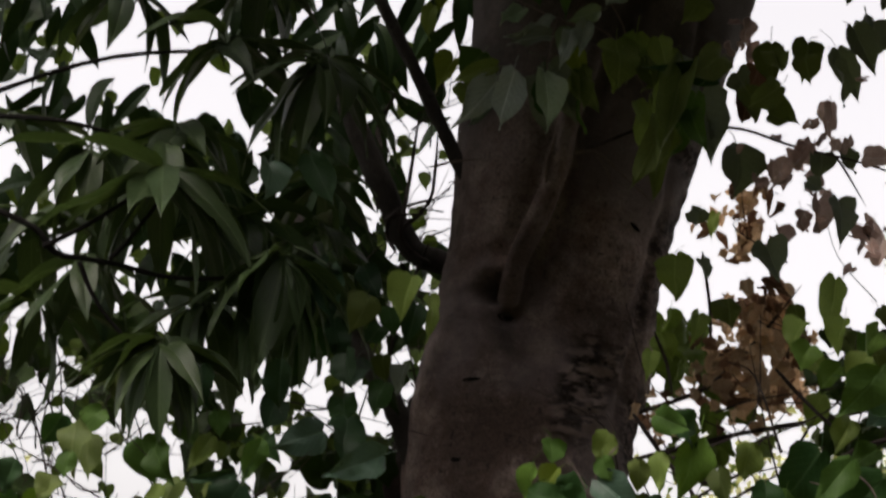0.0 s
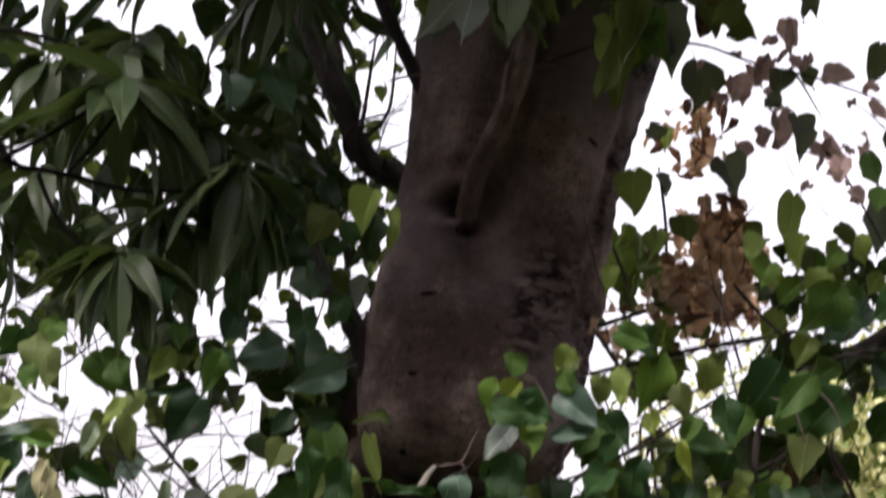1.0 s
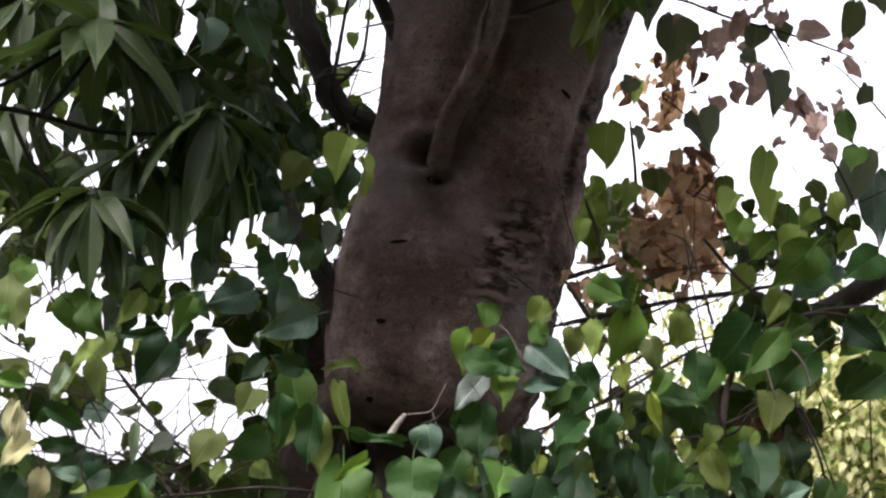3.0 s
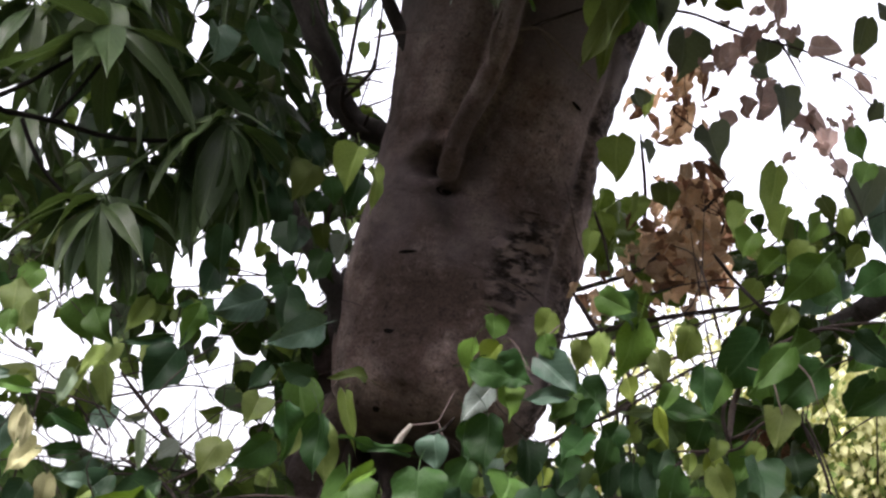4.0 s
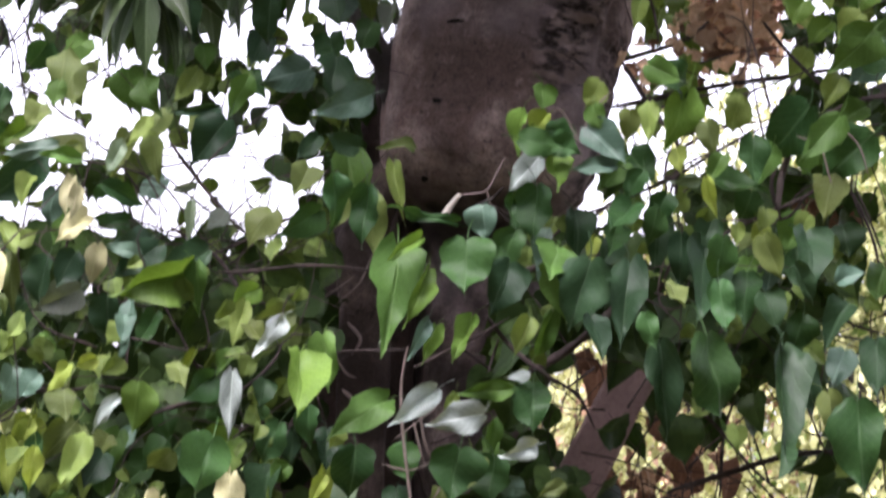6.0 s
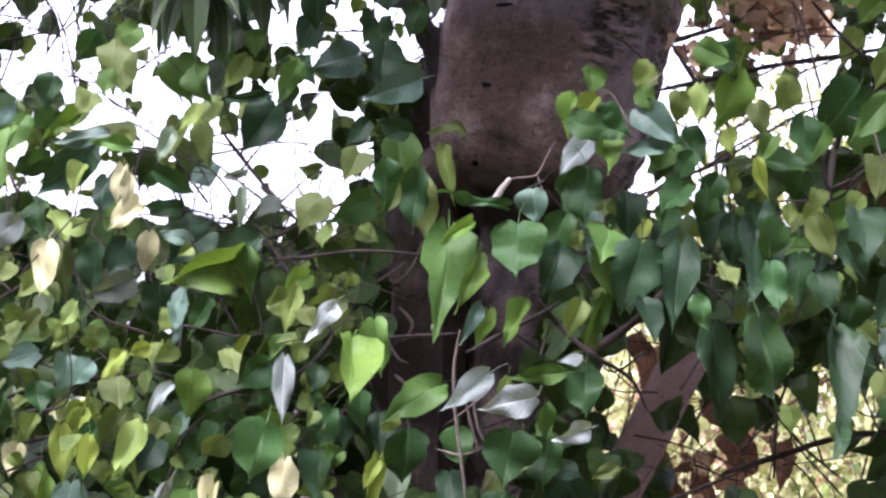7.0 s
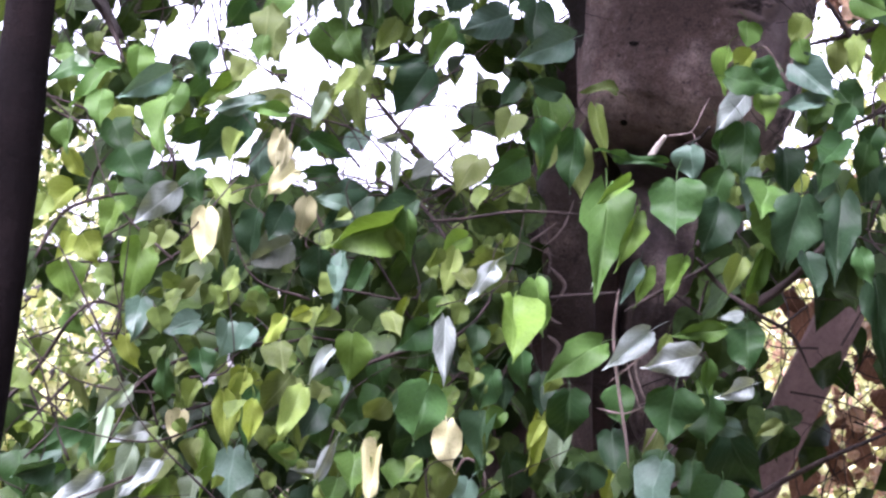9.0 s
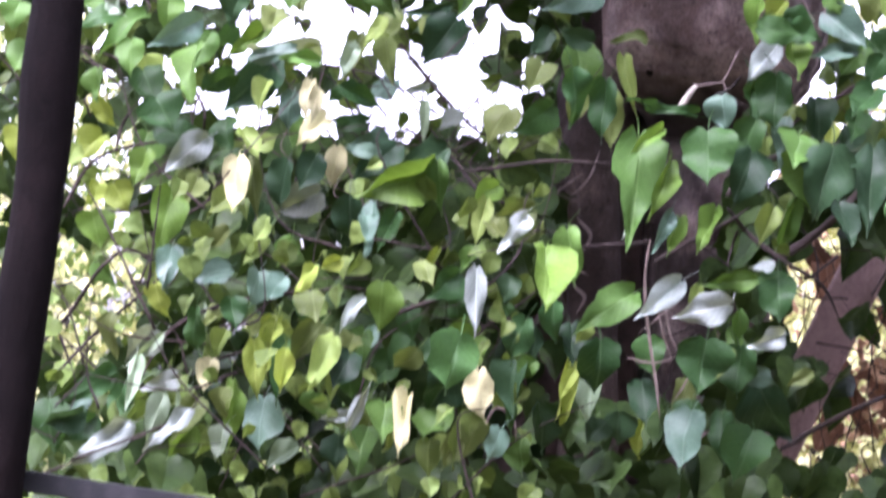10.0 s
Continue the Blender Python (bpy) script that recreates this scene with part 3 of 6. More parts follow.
stem("limb", 0.033, 0.022, (-0.208, 6.20, 2.565), (-0.267, 6.20, 2.689), (-0.328, 6.20, 2.784), (-0.395, 6.20, 2.865), (-0.456, 6.20, 2.962), (-0.53, 6.28, 3.09), (-0.62, 6.45, 3.28))
stem("branch", 0.0085, 0.0043, (-0.222, 6.10, 3.071), (-0.272, 6.15, 3.109), (-0.298, 6.05, 3.130), (-0.294, 6.10, 3.234), (-0.291, 6.15, 3.339), (-0.277, 6.05, 3.458))
stem("branch", 0.0068, 0.0043, (-0.309, 6.10, 3.092), (-0.339, 6.15, 3.154), (-0.317, 6.05, 3.172), (-0.235, 6.10, 3.196))
stem("root", 0.0049, 0.0025, (0.094, 5.90, 3.316), (0.148, 5.90, 3.332), (0.184, 5.90, 3.325), (0.259, 5.90, 3.264), (0.334, 5.90, 3.200))
stem("root", 0.0033, 0.0025, (0.170, 5.90, 3.327), (0.201, 5.90, 3.287), (0.220, 5.90, 3.231))
stem("root", 0.0074, 0.0049, (0.055, 5.88, 3.236), (0.054, 5.88, 3.294), (0.069, 5.88, 3.353), (0.081, 5.88, 3.441))
stem("root", 0.0057, 0.0041, (0.079, 5.88, 3.253), (0.083, 5.88, 3.326), (0.107, 5.88, 3.386), (0.120, 5.88, 3.475))
stem("root", 0.0041, 0.0025, (-0.240, 5.90, 3.259), (-0.159, 5.90, 3.283), (-0.077, 5.90, 3.294))
stem("branch", 0.0049, 0.0033, (0.148, 5.90, 3.336), (0.223, 5.95, 3.389), (0.298, 5.85, 3.396))
stem("branch", 0.0051, 0.0034, (-0.260, 6.10, 3.024), (-0.240, 6.15, 3.099), (-0.226, 6.05, 3.110))
stem("branch", 0.0078, 0.0052, (-0.375, 6.20, 3.391), (-0.392, 6.25, 3.467), (-0.334, 6.15, 3.562))
stem("branch", 0.0060, 0.0034, (-0.309, 6.10, 3.144), (-0.241, 6.15, 3.240), (-0.225, 6.05, 3.301), (-0.230, 6.10, 3.436))
stem("branch", 0.0051, 0.0034, (-0.347, 6.10, 3.170), (-0.297, 6.15, 3.227), (-0.169, 6.05, 3.240))
stem("branch", 0.0068, 0.0034, (-0.293, 6.10, 3.065), (-0.275, 6.15, 3.029), (-0.289, 6.05, 2.914), (-0.303, 6.10, 2.780), (-0.326, 6.15, 2.716))
stem("branch", 0.0078, 0.0035, (0.313, 6.20, 2.742), (0.385, 6.25, 2.783), (0.460, 6.15, 2.799), (0.532, 6.20, 2.862), (0.641, 6.25, 3.003), (0.714, 6.15, 3.097))
stem("branch", 0.0075, 0.0042, (0.306, 6.00, 2.591), (0.437, 6.05, 2.642), (0.590, 5.95, 2.675), (0.826, 6.00, 2.745), (1.038, 6.05, 2.827), (1.182, 5.95, 2.857))
stem("branch", 0.0054, 0.0036, (0.476, 6.40, 3.234), (0.509, 6.45, 3.081), (0.509, 6.35, 2.890), (0.509, 6.40, 2.856))
stem("branch", 0.0046, 0.0023, (0.384, 5.50, 3.276), (0.492, 5.55, 3.304), (0.614, 5.45, 3.238), (0.778, 5.50, 3.225), (0.983, 5.55, 3.187))
stem("branch", 0.0038, 0.0023, (0.790, 5.50, 3.058), (0.840, 5.55, 3.024), (0.896, 5.45, 2.885), (0.949, 5.50, 2.811))
stem("branch", 0.0039, 0.0023, (0.711, 5.60, 3.282), (0.747, 5.65, 3.260), (0.792, 5.55, 3.139))
stem("branch", 0.0047, 0.0031, (0.330, 5.60, 2.820), (0.366, 5.65, 2.755), (0.379, 5.55, 2.656))
stem("branch", 0.0039, 0.0023, (0.322, 5.60, 2.620), (0.354, 5.65, 2.594), (0.391, 5.55, 2.514))
stem("limb", 0.0327, 0.0385, (1.052, 6.90, 2.837), (1.158, 6.90, 2.913), (1.262, 6.90, 2.989), (1.433, 6.90, 3.105))
stem("branch", 0.0078, 0.0043, (0.623, 5.10, 2.253), (0.634, 5.15, 2.350), (0.653, 5.05, 2.413), (0.725, 5.10, 2.477), (0.822, 5.15, 2.528), (0.919, 5.05, 2.532))
stem("branch", 0.0057, 0.0028, (0.509, 5.10, 2.186), (0.591, 5.15, 2.244), (0.677, 5.05, 2.287), (0.758, 5.10, 2.381))
stem("branch", 0.0043, 0.0036, (0.585, 5.10, 2.407), (0.667, 5.15, 2.431), (0.695, 5.05, 2.400), (0.737, 5.10, 2.354))
stem("branch", 0.0051, 0.0029, (0.410, 5.20, 2.283), (0.425, 5.25, 2.352), (0.424, 5.15, 2.372), (0.518, 5.20, 2.440), (0.580, 5.25, 2.480))
stem("branch", 0.0051, 0.0029, (0.215, 5.20, 2.164), (0.292, 5.25, 2.252), (0.397, 5.15, 2.298), (0.533, 5.20, 2.406), (0.629, 5.25, 2.468))
stem("branch", 0.0058, 0.0036, (0.280, 5.20, 2.545), (0.353, 5.25, 2.466), (0.413, 5.15, 2.371), (0.421, 5.20, 2.284), (0.450, 5.25, 2.174))
stem("branch", 0.0052, 0.0030, (0.626, 5.30, 2.445), (0.643, 5.35, 2.530), (0.666, 5.25, 2.576))
stem("branch", 0.0055, 0.0031, (0.610, 5.60, 2.754), (0.674, 5.65, 2.706), (0.731, 5.55, 2.627), (0.792, 5.60, 2.605))
stem("branch", 0.0084, 0.0056, (0.053, 5.00, 1.983), (0.093, 5.05, 2.050), (0.155, 4.95, 2.069), (0.267, 5.00, 2.111))
stem("branch", 0.0105, 0.0063, (0.147, 5.00, 1.857), (0.223, 5.05, 1.915), (0.278, 4.95, 1.970), (0.340, 5.00, 2.062))
stem("branch", 0.0049, 0.0028, (-0.079, 5.05, 1.845), (-0.015, 5.10, 1.891), (0.049, 5.00, 1.925), (0.102, 5.05, 1.970))
stem("branch", 0.0056, 0.0035, (0.056, 5.00, 1.960), (0.108, 5.05, 1.913), (0.179, 4.95, 1.857), (0.253, 5.00, 1.824), (0.297, 5.05, 1.764))
stem("branch", 0.0034, 0.0027, (-0.484, 4.90, 1.977), (-0.411, 4.95, 1.994), (-0.306, 4.85, 2.006), (-0.198, 4.90, 2.016), (-0.143, 4.95, 2.017))
stem("branch", 0.0041, 0.0034, (-0.233, 4.90, 1.848), (-0.170, 4.95, 1.862), (-0.085, 4.85, 1.868))
stem("root", 0.0030, 0.0030, (-0.092, 4.85, 1.874), (-0.095, 4.85, 1.796), (-0.083, 4.85, 1.710), (-0.056, 4.85, 1.593), (-0.044, 4.85, 1.529))
stem("root", 0.0024, 0.0019, (-0.066, 4.85, 1.734), (-0.047, 4.85, 1.682), (-0.029, 4.85, 1.640))
stem("root", 0.0024, 0.0014, (-0.023, 4.85, 1.761), (-0.063, 4.85, 1.723), (-0.102, 4.85, 1.686))
stem("branch", 0.0052, 0.0037, (-0.631, 5.30, 2.101), (-0.533, 5.35, 2.057), (-0.453, 5.25, 1.971), (-0.395, 5.30, 1.959))
stem("branch", 0.0053, 0.0030, (-0.667, 5.40, 2.296), (-0.586, 5.45, 2.213), (-0.492, 5.35, 2.123), (-0.432, 5.40, 2.100))
stem("branch", 0.0045, 0.0030, (-0.550, 5.40, 2.061), (-0.474, 5.45, 2.113), (-0.397, 5.35, 2.147), (-0.333, 5.40, 2.198))
stem("branch", 0.0038, 0.0023, (-0.414, 5.40, 2.251), (-0.344, 5.45, 2.273), (-0.290, 5.35, 2.270))
stem("branch", 0.0048, 0.0027, (-0.600, 4.90, 1.674), (-0.511, 4.95, 1.720), (-0.406, 4.85, 1.749), (-0.352, 4.90, 1.814), (-0.339, 4.95, 1.864))
stem("branch", 0.0034, 0.0020, (-0.256, 4.90, 1.758), (-0.232, 4.95, 1.686), (-0.222, 4.85, 1.595))
stem("branch", 0.0042, 0.0028, (-0.843, 5.00, 1.707), (-0.773, 5.05, 1.718), (-0.692, 4.95, 1.732), (-0.631, 5.00, 1.732))
stem("branch", 0.0034, 0.0020, (-0.097, 4.90, 1.633), (-0.022, 4.95, 1.660), (0.018, 4.85, 1.689))
stem("branch", 0.0034, 0.0027, (0.058, 4.90, 2.210), (0.039, 4.95, 2.192), (0.007, 4.85, 2.163))
stem("stick", 0.0085, 0.0055, (-0.057, 5.03, 2.145), (-0.044, 5.03, 2.175), (-0.026, 5.03, 2.204))
stem("root", 0.0028, 0.0020, (-0.028, 5.03, 2.202), (-0.001, 5.03, 2.208), (0.026, 5.03, 2.217), (0.041, 5.03, 2.251), (0.056, 5.03, 2.289))
stem("root", 0.0024, 0.0016, (0.026, 5.03, 2.217), (0.033, 5.03, 2.202), (0.044, 5.03, 2.177))
stem("branch", 0.0077, 0.0054, (0.497, 5.50, 1.671), (0.621, 5.55, 1.725), (0.751, 5.45, 1.780), (0.881, 5.50, 1.803), (1.010, 5.55, 1.845))
stem("branch", 0.0055, 0.0031, (0.653, 5.60, 2.085), (0.754, 5.65, 2.037), (0.825, 5.55, 1.936), (0.867, 5.60, 1.856))
stem("branch", 0.0055, 0.0031, (0.508, 5.60, 1.890), (0.596, 5.65, 1.839), (0.681, 5.55, 1.744), (0.783, 5.60, 1.682))
stem("branch", 0.0047, 0.0031, (0.620, 5.60, 1.675), (0.622, 5.65, 1.829), (0.638, 5.55, 1.927))
stem("branch", 0.0048, 0.0032, (0.722, 5.70, 2.167), (0.810, 5.75, 2.144), (0.902, 5.65, 2.093), (1.015, 5.70, 2.085))
stem("branch", 0.0048, 0.0032, (0.839, 5.70, 2.430), (0.892, 5.75, 2.378), (0.915, 5.65, 2.288), (0.952, 5.70, 2.208))
stem("branch", 0.0036, 0.0022, (0.087, 5.20, 1.935), (0.080, 5.25, 1.902), (0.071, 5.15, 1.858))
stem("branch", 0.0049, 0.0028, (-1.276, 5.00, 1.846), (-1.239, 5.05, 1.947), (-1.136, 4.95, 1.978), (-1.057, 5.00, 2.002))
stem("branch", 0.0049, 0.0028, (-1.304, 5.00, 1.555), (-1.255, 5.05, 1.631), (-1.180, 4.95, 1.723), (-1.139, 5.00, 1.770), (-1.090, 5.05, 1.760))
stem("branch", 0.0042, 0.0028, (-1.069, 5.00, 2.187), (-1.050, 5.05, 2.126), (-1.000, 4.95, 2.058), (-1.009, 5.00, 1.994))
stem("branch", 0.0042, 0.0028, (-1.182, 5.00, 1.969), (-1.183, 5.05, 2.033), (-1.134, 4.95, 2.070))
stem("branch", 0.0036, 0.0021, (-1.310, 5.10, 2.172), (-1.272, 5.15, 2.159), (-1.210, 5.05, 2.137))
stem("branch", 0.0043, 0.0028, (-1.346, 5.10, 2.295), (-1.287, 5.15, 2.303), (-1.177, 5.05, 2.281))
stem("branch", 0.0049, 0.0035, (-1.073, 5.00, 1.575), (-1.009, 5.05, 1.646), (-0.900, 4.95, 1.684), (-0.820, 5.00, 1.711), (-0.736, 5.05, 1.726))
stem("branch", 0.0042, 0.0028, (-0.956, 5.00, 1.562), (-0.887, 5.05, 1.592), (-0.782, 4.95, 1.643))
stem("branch", 0.0042, 0.0021, (-1.253, 5.00, 1.514), (-1.182, 5.05, 1.614), (-1.064, 4.95, 1.710), (-1.024, 5.00, 1.785))
stem("branch", 0.0070, 0.0062, (-1.359, 5.60, 2.507), (-1.311, 5.65, 2.441), (-1.251, 5.55, 2.348))
stem("root", 0.0024, 0.0014, (0.014, 4.85, 1.641), (-0.004, 4.85, 1.596), (-0.023, 4.85, 1.562))
stem("root", 0.0030, 0.0019, (-0.054, 4.85, 1.750), (-0.038, 4.85, 1.691), (-0.013, 4.85, 1.650))
stem("root", 0.0024, 0.0014, (-0.116, 4.85, 1.641), (-0.061, 4.85, 1.635), (-0.009, 4.85, 1.661))
stem("branch", 0.0073, 0.0044, (0.213, 5.20, 1.494), (0.292, 5.25, 1.548), (0.373, 5.15, 1.600), (0.509, 5.20, 1.670))
stem("root", 0.0027, 0.0020, (-0.380, 4.90, 1.487), (-0.361, 4.90, 1.522), (-0.326, 4.90, 1.503), (-0.317, 4.90, 1.460))
stem("branch", 0.0045, 0.0028, (0.614, 4.95, 2.212), (0.588, 4.95, 2.295), (0.631, 4.95, 2.388), (0.725, 4.95, 2.463), (0.815, 4.95, 2.484), (0.917, 4.95, 2.458))
stem("root", 0.0019, 0.0016, (0.616, 4.85, 2.368), (0.661, 4.85, 2.355), (0.685, 4.85, 2.301), (0.697, 4.85, 2.269))
stem("branch", 0.0028, 0.0017, (0.587, 4.95, 2.306), (0.553, 4.95, 2.331), (0.533, 4.95, 2.369), (0.502, 4.95, 2.400))
stem("branch", 0.0033, 0.0022, (0.496, 4.95, 2.200), (0.619, 4.95, 2.218), (0.660, 4.95, 2.268), (0.724, 4.95, 2.320))
stem("branch", 0.0033, 0.0022, (0.143, 4.92, 2.103), (0.215, 4.92, 2.172), (0.290, 4.92, 2.208), (0.369, 4.92, 2.262), (0.427, 4.92, 2.310), (0.525, 4.92, 2.361))
stem("branch", 0.0034, 0.0022, (0.392, 5.00, 2.213), (0.379, 5.00, 2.303), (0.388, 5.00, 2.351))
stem("root", 0.0022, 0.0016, (0.248, 4.82, 2.413), (0.208, 4.82, 2.359), (0.197, 4.82, 2.302), (0.159, 4.82, 2.354), (0.135, 4.82, 2.368))
stem("root", 0.0022, 0.0016, (0.687, 4.82, 2.397), (0.734, 4.82, 2.357), (0.761, 4.82, 2.293))
stem("branch", 0.0028, 0.0017, (0.755, 5.00, 2.319), (0.808, 5.00, 2.221), (0.848, 5.00, 2.134))
stem("branch", 0.0022, 0.0017, (0.793, 5.00, 2.277), (0.812, 5.00, 2.325))
stem("branch", 0.0029, 0.0018, (-1.363, 5.20, 2.217), (-1.238, 5.20, 2.184), (-1.156, 5.20, 2.161), (-1.058, 5.20, 2.084))
stem("branch", 0.0029, 0.0018, (-1.219, 5.20, 1.891), (-1.107, 5.20, 1.972), (-1.064, 5.20, 2.024), (-1.100, 5.20, 2.202))
stem("branch", 0.0029, 0.0018, (-0.997, 5.20, 2.204), (-0.829, 5.20, 2.209), (-0.659, 5.20, 2.183), (-0.553, 5.20, 2.078), (-0.452, 5.20, 2.015))
stem("root", 0.0031, 0.0019, (-0.055, 5.50, 3.568), (0.055, 5.50, 3.523), (0.176, 5.50, 3.493), (0.280, 5.50, 3.351))
stem("root", 0.0031, 0.0019, (0.055, 5.50, 3.523), (0.040, 5.50, 3.397), (0.065, 5.50, 3.275))
stem("root", 0.0025, 0.0019, (0.153, 5.50, 3.603), (0.215, 5.50, 3.497), (0.200, 5.50, 3.371))
stem("stub", 0.0275, 0.0255, (-0.014, 5.985, 2.962), (-0.009, 5.945, 2.998), (0.003, 5.935, 3.056), (0.034, 5.92, 3.134), (0.067, 5.91, 3.222), (0.088, 5.895, 3.306), (0.105, 5.88, 3.418), (0.157, 5.85, 3.589))
stem("strand", 0.058, 0.060, (-0.215, 6.26, 2.40), (-0.240, 6.20, 2.32), (-0.258, 6.14, 2.22), (-0.248, 6.12, 2.10), (-0.230, 6.12, 1.99), (-0.212, 6.12, 1.85), (-0.200, 6.12, 1.60), (-0.19, 6.12, 1.2), (-0.19, 6.12, -0.05))
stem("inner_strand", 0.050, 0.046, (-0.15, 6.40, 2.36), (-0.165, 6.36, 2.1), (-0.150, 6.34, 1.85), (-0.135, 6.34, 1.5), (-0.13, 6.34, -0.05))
stem("root", 0.0046, 0.0028, (-0.306, 5.95, 1.948), (-0.283, 5.95, 1.916), (-0.253, 5.95, 1.878), (-0.225, 5.95, 1.867))
stem("root", 0.0032, 0.0018, (-0.223, 5.95, 2.164), (-0.244, 5.95, 2.095), (-0.293, 5.95, 2.037))
stem("root", 0.0055, 0.0037, (-0.258, 5.98, 1.839), (-0.229, 5.98, 1.814), (-0.245, 5.98, 1.773))
stem("root", 0.0055, 0.0037, (-0.264, 5.98, 2.001), (-0.228, 5.98, 1.963), (-0.244, 5.98, 1.921))
stem("root", 0.0041, 0.0023, (-0.385, 5.95, 2.002), (-0.309, 5.95, 2.063), (-0.259, 5.95, 2.107))
attach("trunk_back", tube("trunk_back", [(-0.16, 6.74, -0.1), (-0.18, 6.72, 0.8), (-0.19, 6.70, 1.6), (-0.17, 6.64, 2.2), (-0.06, 6.45, 2.75)], 0.30, 0.22, SHADE_WOOD, 40, 0.2, 10), tree, label="back of the trunk, darkened to stand for shade in the hollow")


def leaf(kind, x, y, z, lean, length, width):
    """A leaf of the tree, hung at its stalk."""
    pitch = chance.uniform(-15, 38)
    yaw = chance.uniform(-32, 32)
    if kind in "BP":
        length, width = (length * 0.75, width * 0.75) if kind == "B" else (length * 0.72, width * 0.75)
    if kind in "WSC":
        pitch = chance.uniform(5, 34)
    m = leaf_pose(x, y, z, lean, length / math.cos(radians(pitch)), width / math.cos(radians(yaw * 0.8)), pitch, yaw)
    attach("leaf", chance.choice(BLADES[kind]), bearer(x, y, z), m)
    if kind in "BP":
        for i in range(9 if kind == "B" else 2):
            m = leaf_pose(x + chance.uniform(-0.055, 0.055), y + chance.uniform(-0.2, 0.2), z + chance.uniform(-0.06, 0.04), lean + chance.uniform(-70, 70), length * chance.uniform(0.35, 0.7),
                          width * chance.uniform(0.4, 0.7), chance.uniform(-55, 55), chance.uniform(-75, 75))
            attach("leaf", chance.choice(BLADES["Q" if kind == "B" and i % 2 else kind]), bearer(x, y, z), m)


# right spray
leaf("G", 0.809, 5.64, 2.768, 32, 0.111, 0.084)
leaf("G", 0.906, 5.69, 2.794, -44, 0.124, 0.073)
leaf("L", 0.729, 5.71, 2.725, -21, 0.090, 0.061)
leaf("G", 1.048, 5.76, 2.661, -32, 0.136, 0.098)
leaf("G", 0.770, 5.69, 2.499, 23, 0.123, 0.085)
leaf("G", 1.027, 5.75, 2.550, 23, 0.111, 0.086)
leaf("L", 0.649, 5.43, 2.764, 43, 0.080, 0.053)
leaf("G", 0.769, 5.59, 2.838, 43, 0.083, 0.060)
leaf("N", 0.507, 5.76, 3.329, 5, 0.126, 0.108)
leaf("O", 0.350, 5.65, 3.311, -21, 0.152, 0.063)
leaf("G", 0.372, 5.74, 3.387, -14, 0.123, 0.086)
leaf("N", 0.418, 5.46, 3.288, -21, 0.060, 0.070)
leaf("P", 0.544, 5.59, 3.205, -3, 0.051, 0.054)
leaf("P", 0.597, 5.51, 3.230, -13, 0.077, 0.059)
leaf("P", 0.636, 5.62, 3.285, -18, 0.068, 0.036)
leaf("N", 0.695, 5.63, 3.285, -2, 0.064, 0.072)
leaf("N", 0.641, 5.42, 3.150, 62, 0.045, 0.042)
leaf("N", 0.722, 5.50, 3.136, 10, 0.104, 0.070)
leaf("P", 0.641, 5.52, 3.112, 11, 0.074, 0.047)
leaf("P", 0.612, 5.75, 3.137, 12, 0.083, 0.052)
leaf("N", 0.582, 5.70, 3.067, 16, 0.120, 0.088)
leaf("P", 0.767, 5.48, 3.237, 81, 0.099, 0.064)
leaf("N", 0.935, 5.71, 3.392, -11, 0.103, 0.063)
leaf("N", 0.936, 5.47, 3.347, 12, 0.088, 0.070)
leaf("P", 0.778, 5.64, 3.088, 64, 0.130, 0.041)
leaf("P", 0.863, 5.47, 3.073, 13, 0.069, 0.035)
leaf("P", 0.836, 5.42, 2.953, 48, 0.059, 0.046)
leaf("L", 0.371, 5.73, 3.042, 5, 0.118, 0.091)
leaf("N", 0.417, 5.50, 2.969, 27, 0.051, 0.035)
leaf("N", 0.386, 5.50, 3.078, 29, 0.043, 0.035)
leaf("O", 0.504, 5.77, 2.950, 9, 0.082, 0.072)
leaf("L", 0.351, 5.73, 2.846, 24, 0.067, 0.061)
leaf("L", 0.727, 5.52, 2.947, -9, 0.130, 0.061)
leaf("O", 0.660, 5.77, 2.949, 22, 0.074, 0.049)
leaf("O", 0.758, 5.61, 2.859, 23, 0.075, 0.060)
leaf("L", 0.434, 5.66, 2.886, -6, 0.069, 0.048)
leaf("L", 0.321, 5.49, 2.749, -7, 0.060, 0.042)
leaf("O", 0.847, 5.76, 2.857, 26, 0.072, 0.057)
leaf("N", 0.974, 5.67, 3.007, -11, 0.174, 0.092)
leaf("S", 1.014, 5.77, 3.001, 0, 0.227, 0.089)
leaf("S", 0.938, 5.74, 2.757, -48, 0.155, 0.101)
leaf("P", 0.889, 5.53, 3.197, 42, 0.083, 0.040)
leaf("N", 0.949, 5.55, 3.143, -22, 0.061, 0.047)
leaf("O", 0.825, 5.48, 2.885, 41, 0.064, 0.047)
leaf("L", 0.921, 5.47, 2.776, -22, 0.058, 0.051)
leaf("B", 0.343, 5.44, 2.605, -1, 0.079, 0.054)
# dead
leaf("B", 0.674, 7.51, 3.729, -14, 0.136, 0.081)
leaf("B", 0.609, 7.64, 3.702, -6, 0.116, 0.075)
leaf("B", 0.649, 7.38, 3.601, -7, 0.143, 0.079)
leaf("B", 0.726, 7.66, 3.695, -15, 0.105, 0.062)
leaf("L", 0.577, 7.52, 3.664, -16, 0.078, 0.041)
leaf("B", 0.753, 7.51, 3.415, -5, 0.135, 0.100)
leaf("B", 0.844, 7.72, 3.420, -4, 0.138, 0.099)
leaf("B", 0.723, 7.58, 3.345, -4, 0.140, 0.091)
leaf("B", 0.589, 7.51, 3.224, -8, 0.109, 0.090)
leaf("B", 0.661, 7.58, 3.247, -4, 0.139, 0.094)
